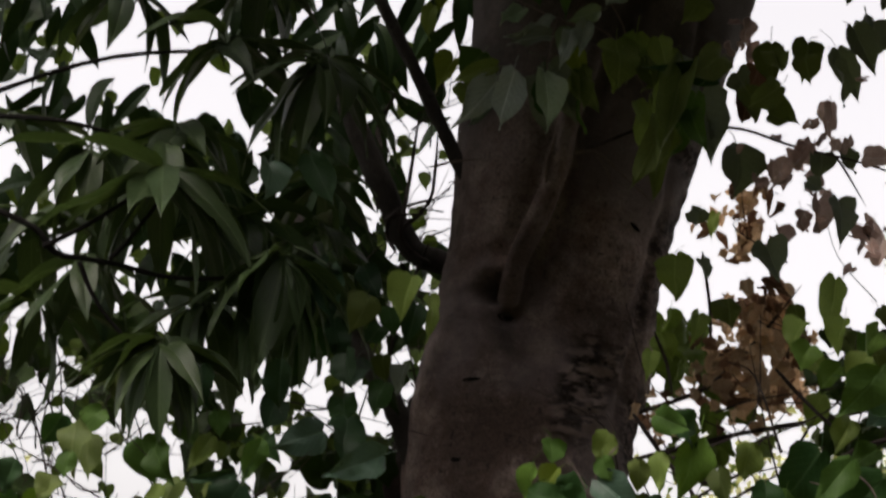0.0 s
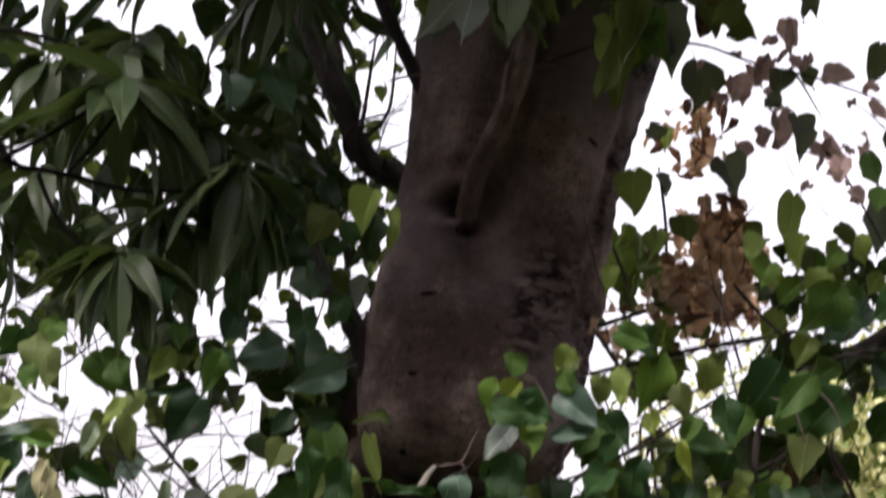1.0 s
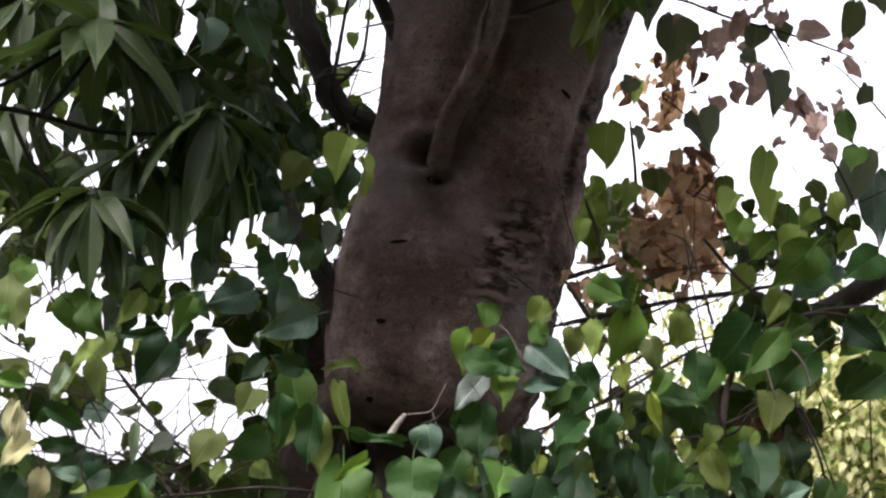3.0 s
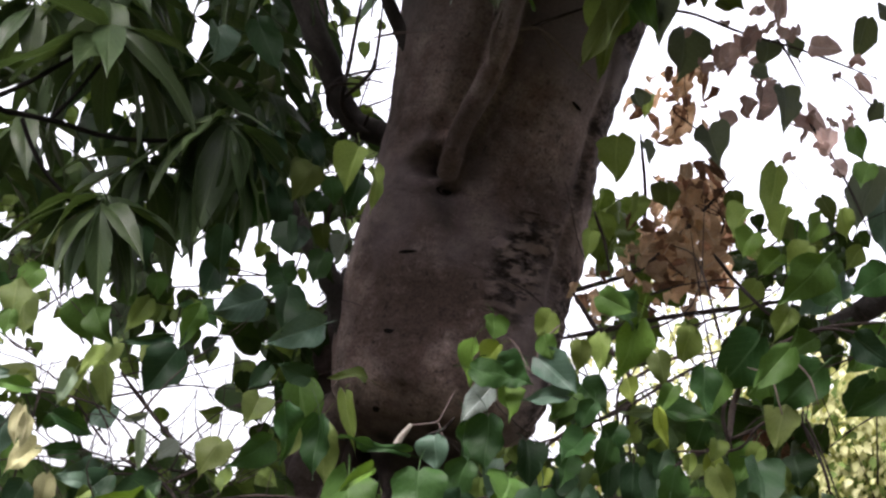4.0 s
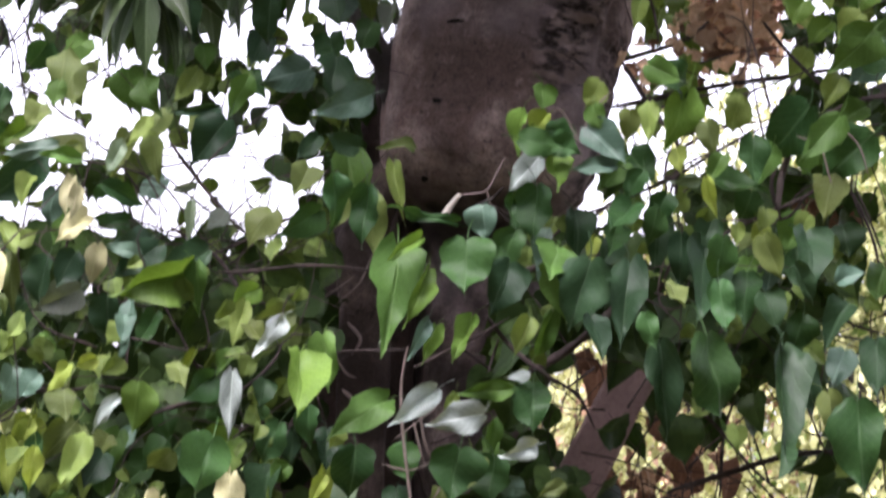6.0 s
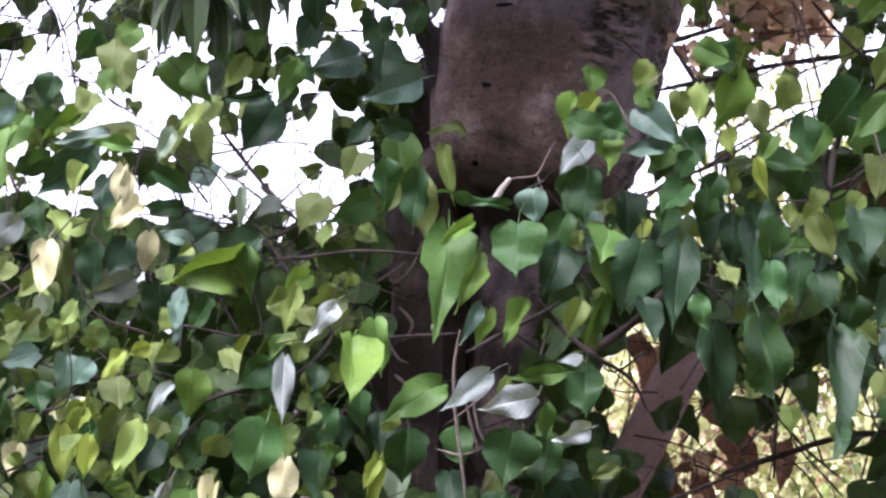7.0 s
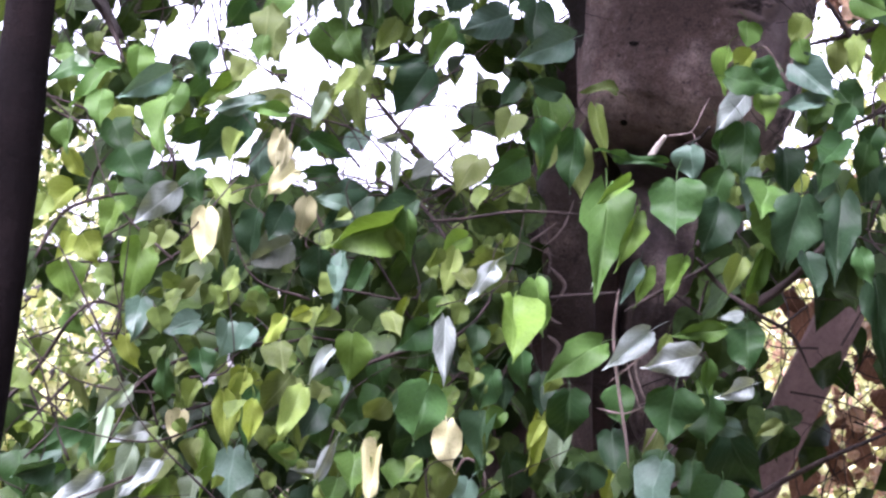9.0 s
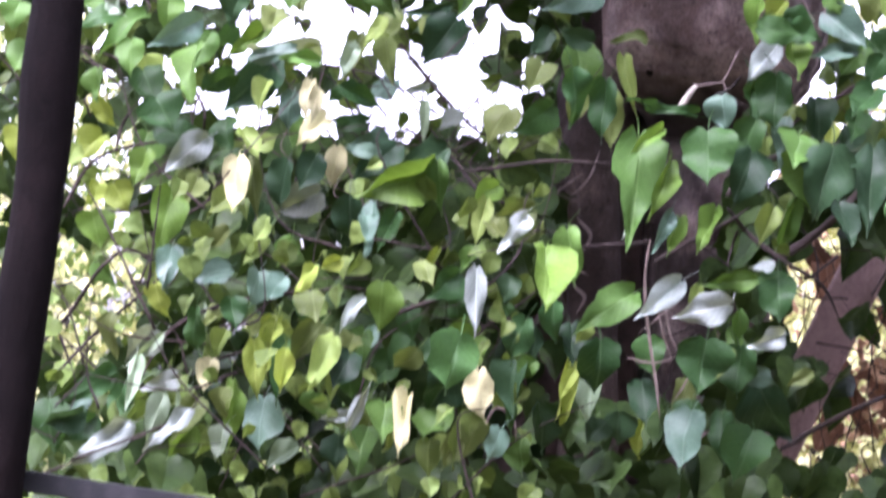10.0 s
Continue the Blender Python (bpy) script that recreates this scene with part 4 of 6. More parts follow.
leaf("B", 0.810, 7.67, 3.289, 9, 0.145, 0.101)
leaf("B", 0.721, 7.41, 3.162, -11, 0.140, 0.098)
leaf("B", 0.884, 7.79, 3.261, -3, 0.143, 0.086)
leaf("B", 0.600, 7.39, 3.111, 3, 0.105, 0.082)
leaf("B", 0.790, 7.69, 3.163, 8, 0.118, 0.102)
leaf("B", 0.707, 7.73, 3.144, -3, 0.097, 0.086)
leaf("B", 0.693, 7.39, 3.234, 43, 0.109, 0.087)
leaf("B", 0.646, 7.70, 3.374, -13, 0.116, 0.066)
leaf("B", 0.854, 7.53, 3.284, 14, 0.108, 0.064)
# left spray
leaf("S", -0.378, 5.33, 2.481, -65, 0.119, 0.082)
leaf("D", -0.314, 5.12, 2.470, 5, 0.095, 0.077)
leaf("S", -0.236, 5.14, 2.405, -59, 0.126, 0.072)
leaf("D", -0.500, 5.46, 2.568, -11, 0.088, 0.070)
leaf("D", -0.469, 5.19, 2.597, 0, 0.106, 0.062)
leaf("G", -0.779, 5.39, 2.444, 18, 0.098, 0.099)
leaf("O", -0.913, 5.45, 2.454, 16, 0.106, 0.068)
leaf("D", -0.536, 5.24, 2.332, -32, 0.122, 0.096)
leaf("G", -0.501, 5.25, 2.434, -24, 0.094, 0.052)
leaf("O", -0.596, 5.31, 2.345, 3, 0.064, 0.050)
leaf("O", -0.760, 5.40, 2.310, -10, 0.124, 0.046)
leaf("O", -0.673, 5.16, 2.267, 12, 0.096, 0.051)
leaf("G", -0.698, 5.39, 2.490, 38, 0.078, 0.060)
leaf("G", -0.284, 5.41, 2.327, 18, 0.152, 0.090)
leaf("L", -0.181, 5.43, 2.312, 13, 0.112, 0.039)
leaf("O", -0.343, 5.13, 2.235, -17, 0.064, 0.068)
leaf("L", -0.206, 5.15, 2.793, -11, 0.090, 0.068)
leaf("L", -0.169, 5.24, 2.778, 9, 0.098, 0.034)
leaf("O", -0.309, 5.34, 2.787, -11, 0.080, 0.071)
leaf("D", -0.480, 5.45, 3.133, 30, 0.147, 0.072)
leaf("S", -0.543, 5.24, 3.051, 5, 0.081, 0.069)
leaf("G", -0.628, 5.45, 2.529, 13, 0.064, 0.051)
leaf("G", -0.861, 5.32, 2.489, -31, 0.077, 0.057)
leaf("O", -0.133, 5.23, 2.318, -94, 0.067, 0.029)
leaf("D", -0.334, 5.18, 2.313, -32, 0.075, 0.044)
leaf("D", -0.247, 5.15, 2.293, -103, 0.074, 0.051)
# trunk spray
leaf("H", 0.085, 4.93, 2.224, 14, 0.099, 0.044)
leaf("G", 0.731, 4.76, 2.574, -34, 0.112, 0.089)
leaf("E", 0.353, 4.77, 2.180, -4, 0.075, 0.053)
leaf("E", 0.566, 5.08, 2.284, -12, 0.074, 0.065)
leaf("G", 0.667, 5.03, 2.242, -17, 0.088, 0.075)
leaf("D", 0.755, 5.07, 2.235, 15, 0.070, 0.087)
leaf("D", 0.473, 4.88, 2.189, -12, 0.071, 0.058)
leaf("E", 0.288, 4.90, 2.158, -12, 0.071, 0.052)
leaf("K", 0.565, 4.89, 2.195, 9, 0.056, 0.042)
leaf("O", 0.569, 4.82, 2.159, 26, 0.093, 0.057)
# hanging spray
leaf("D", 0.372, 4.97, 2.200, 1, 0.132, 0.057)
leaf("L", 0.531, 4.96, 2.200, 1, 0.050, 0.030)
leaf("E", 0.681, 5.17, 2.240, -1, 0.133, 0.095)
leaf("D", 0.305, 5.10, 2.150, -28, 0.065, 0.054)
leaf("K", 0.259, 5.13, 2.160, -1, 0.054, 0.033)
leaf("D", 0.296, 5.10, 2.102, 0, 0.097, 0.100)
leaf("G", 0.569, 5.07, 2.145, -2, 0.086, 0.065)
leaf("S", 0.621, 5.06, 2.185, 5, 0.119, 0.054)
leaf("G", 0.849, 5.09, 2.159, -13, 0.081, 0.078)
leaf("E", 0.874, 4.95, 2.391, -22, 0.092, 0.066)
leaf("G", 0.921, 5.07, 2.487, -44, 0.093, 0.076)
leaf("L", 0.729, 4.92, 2.641, -37, 0.074, 0.065)
leaf("H", 0.622, 4.99, 2.672, -19, 0.066, 0.064)
leaf("L", 0.700, 5.10, 2.760, -17, 0.074, 0.046)
leaf("H", 0.769, 5.07, 2.731, -28, 0.073, 0.056)
leaf("L", 0.788, 4.93, 2.727, 27, 0.062, 0.046)
leaf("H", 0.704, 5.16, 2.672, -38, 0.069, 0.055)
leaf("L", 0.611, 5.05, 2.734, -30, 0.060, 0.048)
leaf("G", 0.815, 5.03, 2.928, 22, 0.082, 0.045)
leaf("P", 0.738, 4.82, 2.853, -21, 0.087, 0.047)
leaf("G", 0.850, 5.02, 2.852, -14, 0.064, 0.054)
# front spray
leaf("D", 0.236, 4.75, 2.065, -10, 0.142, 0.104)
leaf("D", 0.580, 4.82, 2.050, 22, 0.079, 0.062)
leaf("E", 0.661, 4.83, 2.016, -10, 0.080, 0.062)
leaf("D", 0.312, 4.77, 2.070, -2, 0.158, 0.077)
leaf("D", 0.461, 4.87, 2.135, -4, 0.160, 0.108)
leaf("E", 0.548, 4.86, 2.090, -2, 0.100, 0.069)
leaf("E", 0.468, 4.71, 1.944, 20, 0.176, 0.105)
leaf("D", 0.381, 4.71, 1.918, 13, 0.183, 0.066)
leaf("D", 0.594, 4.58, 1.925, -1, 0.243, 0.076)
leaf("D", 0.674, 4.82, 1.923, 15, 0.110, 0.047)
leaf("S", 0.752, 4.86, 1.965, -19, 0.093, 0.062)
leaf("E", 0.758, 4.69, 1.850, 8, 0.171, 0.104)
leaf("O", 0.712, 4.77, 1.870, 20, 0.085, 0.051)
leaf("D", 0.796, 4.78, 1.977, 2, 0.128, 0.063)
leaf("E", 0.340, 4.60, 1.963, 23, 0.071, 0.043)
leaf("D", 0.239, 4.54, 1.940, 17, 0.083, 0.054)
leaf("D", 0.600, 4.57, 2.079, 36, 0.083, 0.043)
leaf("S", 0.690, 4.63, 2.065, 118, 0.057, 0.040)
leaf("D", 0.708, 4.59, 2.020, -34, 0.082, 0.049)
leaf("E", 0.467, 4.59, 2.034, 14, 0.105, 0.049)
leaf("O", 0.369, 4.53, 2.017, 25, 0.065, 0.039)
# low left
leaf("H", -0.522, 4.79, 1.967, -57, 0.147, 0.086)
leaf("G", -0.509, 4.76, 1.978, 12, 0.102, 0.043)
leaf("H", -0.392, 4.84, 1.950, -50, 0.065, 0.048)
leaf("L", -0.413, 4.83, 1.916, -8, 0.088, 0.039)
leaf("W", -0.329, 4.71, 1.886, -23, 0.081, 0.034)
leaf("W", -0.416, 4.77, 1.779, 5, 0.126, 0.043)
leaf("E", -0.312, 4.72, 1.690, -28, 0.085, 0.063)
leaf("K", -0.211, 4.63, 1.600, -22, 0.059, 0.028)
leaf("H", -0.600, 4.84, 1.741, 3, 0.089, 0.068)
leaf("O", -0.710, 4.65, 1.703, 17, 0.064, 0.058)
leaf("K", -0.683, 4.82, 1.780, -56, 0.048, 0.035)
leaf("K", -0.724, 4.74, 1.756, -30, 0.066, 0.034)
leaf("W", -0.633, 4.83, 1.708, -34, 0.078, 0.029)
leaf("K", -0.807, 4.96, 1.655, -24, 0.088, 0.053)
leaf("Y", -0.722, 4.91, 2.005, -3, 0.084, 0.044)
leaf("Y", -0.753, 4.77, 2.101, 0, 0.067, 0.027)
leaf("Y", -0.749, 4.91, 2.066, -33, 0.090, 0.050)
leaf("O", -0.878, 4.85, 1.963, 10, 0.110, 0.037)
leaf("S", -0.633, 4.75, 1.861, 8, 0.064, 0.037)
leaf("E", -0.427, 4.67, 1.649, -6, 0.111, 0.100)
leaf("L", -0.683, 4.82, 1.627, -16, 0.106, 0.052)
leaf("G", -0.638, 4.96, 1.650, -17, 0.109, 0.057)
leaf("E", -0.547, 4.97, 1.638, -38, 0.078, 0.064)
leaf("D", -0.649, 4.84, 1.599, -16, 0.082, 0.062)
leaf("S", -0.778, 4.75, 1.731, -34, 0.056, 0.051)
leaf("G", -0.798, 4.94, 1.820, -19, 0.062, 0.053)
leaf("O", -0.507, 4.62, 1.775, 29, 0.056, 0.039)
leaf("K", -0.750, 4.66, 1.591, -6, 0.085, 0.040)
leaf("O", -0.399, 4.82, 1.880, 38, 0.064, 0.041)
leaf("E", -0.204, 4.84, 2.171, 2, 0.122, 0.062)
leaf("E", -0.263, 4.67, 2.161, 13, 0.107, 0.050)
leaf("O", -0.385, 4.85, 2.105, -31, 0.070, 0.072)
# far left
leaf("G", -1.248, 5.04, 2.280, -69, 0.049, 0.045)
leaf("C", -1.198, 4.86, 2.248, 57, 0.056, 0.037)
leaf("G", -1.081, 4.88, 2.274, 11, 0.069, 0.058)
leaf("S", -1.001, 4.80, 2.218, -53, 0.108, 0.057)
leaf("G", -1.135, 4.82, 2.171, 7, 0.067, 0.058)
leaf("L", -1.158, 5.07, 2.173, 31, 0.066, 0.071)
leaf("G", -1.011, 4.86, 2.174, -1, 0.111, 0.058)
leaf("D", -0.882, 5.07, 2.191, -43, 0.156, 0.089)
leaf("K", -1.239, 5.05, 2.079, 30, 0.068, 0.045)
leaf("G", -1.217, 4.93, 2.124, 4, 0.069, 0.055)
leaf("E", -1.073, 4.81, 2.062, 35, 0.078, 0.095)
leaf("G", -1.135, 5.07, 2.017, 2, 0.089, 0.072)
leaf("W", -0.980, 4.90, 2.002, -44, 0.114, 0.059)
leaf("H", -1.035, 4.87, 1.889, -1, 0.124, 0.071)
leaf("S", -1.016, 4.83, 1.778, 0, 0.098, 0.052)
leaf("H", -1.234, 5.07, 1.849, 23, 0.079, 0.076)
leaf("S", -0.910, 4.90, 1.747, -65, 0.084, 0.054)
leaf("S", -0.838, 4.82, 1.743, -6, 0.065, 0.058)
leaf("K", -1.051, 4.89, 1.701, 11, 0.068, 0.048)
leaf("Y", -0.893, 4.76, 1.951, 2, 0.107, 0.055)
leaf("D", -0.821, 4.94, 1.973, -8, 0.105, 0.061)
leaf("O", -0.862, 4.88, 2.266, -21, 0.060, 0.058)
leaf("G", -0.824, 4.83, 2.307, -3, 0.059, 0.043)
leaf("G", -0.688, 5.02, 2.359, 20, 0.068, 0.066)
leaf("G", -0.748, 4.72, 2.146, -92, 0.083, 0.032)
leaf("L", -0.877, 4.91, 1.994, 128, 0.041, 0.042)
leaf("L", -0.899, 4.82, 2.015, 32, 0.075, 0.041)
leaf("G", -0.813, 5.06, 2.075, -13, 0.073, 0.065)
leaf("E", -1.263, 5.00, 1.456, 8, 0.098, 0.090)
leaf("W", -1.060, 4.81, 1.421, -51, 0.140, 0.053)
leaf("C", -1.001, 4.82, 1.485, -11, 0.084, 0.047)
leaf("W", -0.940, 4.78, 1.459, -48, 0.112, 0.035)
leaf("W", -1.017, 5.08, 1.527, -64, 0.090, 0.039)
leaf("C", -1.061, 4.83, 1.552, 0, 0.088, 0.031)
leaf("Y", -0.936, 4.94, 1.566, -4, 0.068, 0.049)
leaf("K", -0.846, 4.89, 1.606, 10, 0.114, 0.048)
leaf("K", -0.814, 4.95, 1.645, -6, 0.105, 0.044)
leaf("E", -0.786, 4.94, 1.615, -1, 0.126, 0.044)
leaf("S", -0.828, 4.99, 1.499, -7, 0.099, 0.087)
leaf("W", -0.629, 4.76, 1.462, 155, 0.091, 0.026)
leaf("E", -0.664, 4.99, 1.581, 4, 0.079, 0.060)
leaf("G", -0.706, 4.83, 1.517, -8, 0.056, 0.064)
leaf("E", -0.745, 4.91, 1.705, 3, 0.067, 0.069)
leaf("Y", -0.532, 4.84, 1.533, 3, 0.135, 0.039)
leaf("G", -0.573, 4.83, 1.509, 4, 0.082, 0.070)
leaf("G", -0.465, 4.91, 1.506, -21, 0.074, 0.080)
leaf("D", -0.661, 4.89, 1.438, -1, 0.066, 0.061)
leaf("G", -0.603, 4.85, 1.459, -6, 0.082, 0.066)
leaf("C", -0.902, 4.99, 1.436, -8, 0.069, 0.045)
leaf("L", -0.488, 4.93, 1.447, -2, 0.065, 0.055)
leaf("Y", -0.393, 4.73, 1.585, 8, 0.094, 0.065)
leaf("G", -0.290, 4.81, 1.616, -37, 0.052, 0.045)
leaf("K", -0.230, 4.88, 1.621, -5, 0.158, 0.031)
leaf("C", -0.182, 5.05, 1.631, -2, 0.121, 0.065)
leaf("D", -0.148, 4.92, 1.512, -37, 0.053, 0.055)
leaf("S", -0.340, 4.73, 1.481, -21, 0.068, 0.052)
leaf("G", -0.310, 5.00, 1.465, 0, 0.072, 0.066)
leaf("S", 0.017, 4.87, 1.548, -10, 0.117, 0.081)
leaf("E", 0.140, 4.93, 1.524, -12, 0.094, 0.105)
leaf("K", -0.075, 4.97, 1.519, -12, 0.070, 0.034)
leaf("D", 0.145, 4.95, 1.615, 26, 0.141, 0.097)
leaf("S", 0.120, 4.89, 1.634, 67, 0.056, 0.042)
leaf("E", -1.146, 5.05, 1.525, -53, 0.109, 0.054)
leaf("D", -1.165, 4.86, 1.440, -56, 0.090, 0.052)
leaf("O", -0.944, 4.86, 1.482, -18, 0.084, 0.052)
leaf("G", -1.199, 5.03, 1.751, 37, 0.068, 0.054)
leaf("O", -0.973, 4.79, 1.907, -9, 0.045, 0.047)
leaf("K", -1.141, 4.83, 1.886, 32, 0.063, 0.062)
leaf("O", -0.861, 5.02, 1.663, -15, 0.049, 0.043)
leaf("E", -0.876, 4.74, 1.680, 15, 0.066, 0.051)
leaf("E", -0.566, 5.02, 1.711, 24, 0.072, 0.054)
leaf("E", -0.499, 4.97, 1.645, 15, 0.068, 0.074)
leaf("O", -0.704, 4.88, 1.647, -17, 0.059, 0.058)
leaf("O", 0.053, 4.82, 1.676, -11, 0.078, 0.072)
leaf("E", 0.080, 5.00, 1.551, -8, 0.080, 0.053)
leaf("G", 0.102, 5.05, 1.723, -5, 0.069, 0.037)
leaf("G", -1.266, 4.77, 2.283, -40, 0.063, 0.061)
leaf("G", -1.382, 4.89, 2.239, -6, 0.058, 0.063)
leaf("G", -1.368, 4.92, 2.163, -4, 0.070, 0.063)
leaf("K", -1.363, 4.90, 1.989, -4, 0.069, 0.052)
# second left
leaf("D", -0.931, 4.83, 2.285, -13, 0.071, 0.058)
leaf("H", -0.893, 4.98, 2.247, -46, 0.106, 0.043)
leaf("E", -0.972, 5.06, 2.252, -40, 0.066, 0.043)
leaf("S", -0.809, 4.79, 2.175, -77, 0.112, 0.035)
leaf("O", -0.768, 4.85, 2.187, -50, 0.054, 0.035)
leaf("L", -0.897, 5.07, 2.146, -13, 0.055, 0.039)
leaf("L", -0.848, 5.06, 2.096, -79, 0.061, 0.019)
leaf("S", -0.834, 5.01, 2.116, -13, 0.075, 0.056)
leaf("Y", -0.769, 4.78, 2.115, -1, 0.077, 0.037)
leaf("E", -0.723, 5.03, 2.148, -56, 0.066, 0.028)
leaf("C", -0.728, 5.12, 2.244, -15, 0.081, 0.037)
leaf("K", -1.241, 5.13, 2.013, -34, 0.065, 0.066)
leaf("L", -1.268, 5.02, 1.977, -19, 0.057, 0.049)
leaf("H", -1.077, 4.79, 1.953, -7, 0.079, 0.051)
leaf("K", -1.225, 5.07, 1.906, -14, 0.052, 0.043)
leaf("L", -0.906, 4.85, 1.901, -39, 0.077, 0.048)
leaf("O", -1.014, 5.00, 1.943, -8, 0.077, 0.047)
leaf("D", -0.886, 5.11, 1.894, -25, 0.081, 0.061)
leaf("N", -0.765, 5.03, 1.924, -57, 0.098, 0.075)
leaf("D", -0.750, 4.82, 1.977, -20, 0.079, 0.062)
leaf("L", -0.843, 4.88, 1.813, -30, 0.068, 0.031)
leaf("O", -0.950, 5.10, 1.835, -47, 0.067, 0.044)
leaf("D", -0.677, 4.82, 1.900, 5, 0.088, 0.062)
leaf("D", -0.615, 4.99, 2.025, -42, 0.109, 0.068)
leaf("S", -0.639, 4.92, 1.997, -99, 0.070, 0.032)
leaf("S", -0.632, 4.83, 1.893, 2, 0.110, 0.037)
leaf("E", -0.603, 4.99, 1.889, -15, 0.097, 0.043)
leaf("K", -0.493, 4.79, 1.813, -27, 0.083, 0.022)
leaf("G", -0.420, 4.81, 1.821, -29, 0.059, 0.037)
leaf("O", -0.328, 4.91, 1.919, -66, 0.083, 0.052)
leaf("E", -0.452, 4.80, 1.768, -48, 0.081, 0.061)
leaf("D", -0.354, 4.79, 1.773, -6, 0.057, 0.047)
# second low
leaf("O", -1.159, 5.03, 1.644, -2, 0.087, 0.047)
leaf("N", -1.086, 5.09, 1.618, -37, 0.086, 0.065)
leaf("E", -1.143, 5.14, 1.503, -11, 0.085, 0.061)
leaf("C", -1.027, 4.87, 1.602, -42, 0.097, 0.021)
leaf("C", -0.980, 4.98, 1.506, -14, 0.062, 0.032)
leaf("E", -1.152, 4.93, 1.430, -43, 0.084, 0.053)
leaf("S", -1.189, 5.04, 1.463, -65, 0.050, 0.032)
leaf("H", -0.969, 5.00, 1.431, -32, 0.085, 0.053)
leaf("H", -0.924, 5.16, 1.529, 13, 0.130, 0.044)
leaf("K", -0.824, 4.95, 1.662, -4, 0.068, 0.036)
leaf("O", -0.711, 4.84, 1.650, -30, 0.087, 0.062)
leaf("D", -0.732, 5.07, 1.624, -13, 0.091, 0.048)
leaf("E", -0.964, 4.87, 1.658, -5, 0.090, 0.046)
leaf("C", -0.979, 5.05, 1.678, 1, 0.069, 0.019)
leaf("O", -0.929, 5.00, 1.668, -45, 0.053, 0.036)
leaf("L", -0.944, 5.15, 1.632, -19, 0.058, 0.040)
leaf("O", -0.916, 5.02, 1.510, -10, 0.065, 0.047)
leaf("C", -0.760, 5.04, 1.409, -55, 0.080, 0.050)
leaf("O", -0.651, 4.91, 1.636, -29, 0.060, 0.048)
leaf("S", -0.624, 5.02, 1.660, -24, 0.078, 0.032)
leaf("L", -0.678, 4.91, 1.572, 0, 0.061, 0.031)
leaf("W", -0.662, 5.09, 1.481, -80, 0.070, 0.026)
leaf("E", -0.579, 5.01, 1.607, -25, 0.091, 0.064)
leaf("O", -0.522, 4.87, 1.618, -37, 0.066, 0.052)
leaf("L", -0.541, 4.90, 1.556, -29, 0.060, 0.025)
leaf("L", -0.564, 4.95, 1.493, -1, 0.089, 0.032)
leaf("H", -0.418, 5.09, 1.669, -52, 0.104, 0.085)
leaf("D", -0.443, 4.88, 1.586, -30, 0.114, 0.083)
leaf("E", -0.469, 5.08, 1.739, 0, 0.069, 0.048)
leaf("E", -0.353, 4.85, 1.725, -17, 0.035, 0.027)
leaf("D", -0.304, 5.06, 1.689, 0, 0.074, 0.050)
leaf("E", -0.350, 4.86, 1.550, 28, 0.089, 0.023)
leaf("O", -0.442, 5.03, 1.460, -22, 0.076, 0.047)
leaf("L", -0.430, 4.91, 1.494, -1, 0.100, 0.017)
leaf("O", -0.406, 5.14, 1.498, -11, 0.084, 0.055)
leaf("L", 0.124, 4.94, 1.526, 3, 0.066, 0.019)
leaf("O", 0.011, 5.11, 1.614, -14, 0.072, 0.050)
leaf("O", 0.239, 4.83, 1.638, -63, 0.058, 0.031)
# second upper
leaf("D", -0.548, 5.17, 2.348, -77, 0.114, 0.024)
leaf("S", -0.571, 5.46, 2.383, -59, 0.084, 0.040)
leaf("L", -0.624, 5.37, 2.456, -27, 0.094, 0.050)
leaf("O", -0.657, 5.20, 2.333, -26, 0.069, 0.049)
leaf("L", -0.677, 5.16, 2.277, -1, 0.057, 0.037)
leaf("S", -0.677, 5.47, 2.225, -52, 0.068, 0.054)
leaf("N", -0.583, 5.25, 2.191, -70, 0.062, 0.020)
leaf("C", -0.581, 5.20, 2.147, 1, 0.084, 0.024)
leaf("N", -0.511, 5.24, 2.139, -48, 0.060, 0.045)
leaf("E", -0.322, 5.34, 2.179, -45, 0.103, 0.068)
# low right
leaf("D", -0.084, 4.95, 1.599, 12, 0.094, 0.061)
leaf("E", 0.019, 5.01, 1.571, -9, 0.092, 0.062)
# top
leaf("W", 0.190, 5.41, 3.585, -25, 0.064, 0.069)
leaf("L", 0.209, 5.43, 3.445, -13, 0.108, 0.072)
leaf("L", 0.262, 5.43, 3.428, 12, 0.068, 0.035)
leaf("O", 0.328, 5.49, 3.394, -59, 0.080, 0.035)
leaf("O", 0.326, 5.36, 3.318, -8, 0.089, 0.064)
leaf("O", 0.313, 5.25, 3.221, -17, 0.168, 0.070)
leaf("G", 0.370, 5.23, 3.272, -9, 0.107, 0.067)
leaf("E", 0.420, 5.29, 3.344, -78, 0.127, 0.052)
leaf("G", 0.361, 5.23, 3.233, 18, 0.106, 0.056)
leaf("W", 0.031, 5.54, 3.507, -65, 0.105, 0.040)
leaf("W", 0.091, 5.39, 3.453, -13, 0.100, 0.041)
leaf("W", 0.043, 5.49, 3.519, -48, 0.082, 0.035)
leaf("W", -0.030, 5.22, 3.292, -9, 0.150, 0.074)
leaf("S", -0.077, 5.39, 3.325, -17, 0.123, 0.051)
leaf("N", 0.046, 5.54, 3.424, 26, 0.147, 0.095)
leaf("O", 0.118, 5.44, 3.384, 24, 0.121, 0.058)
leaf("W", 0.121, 5.37, 3.470, -7, 0.090, 0.039)
leaf("L", 0.238, 5.39, 3.459, -2, 0.109, 0.069)
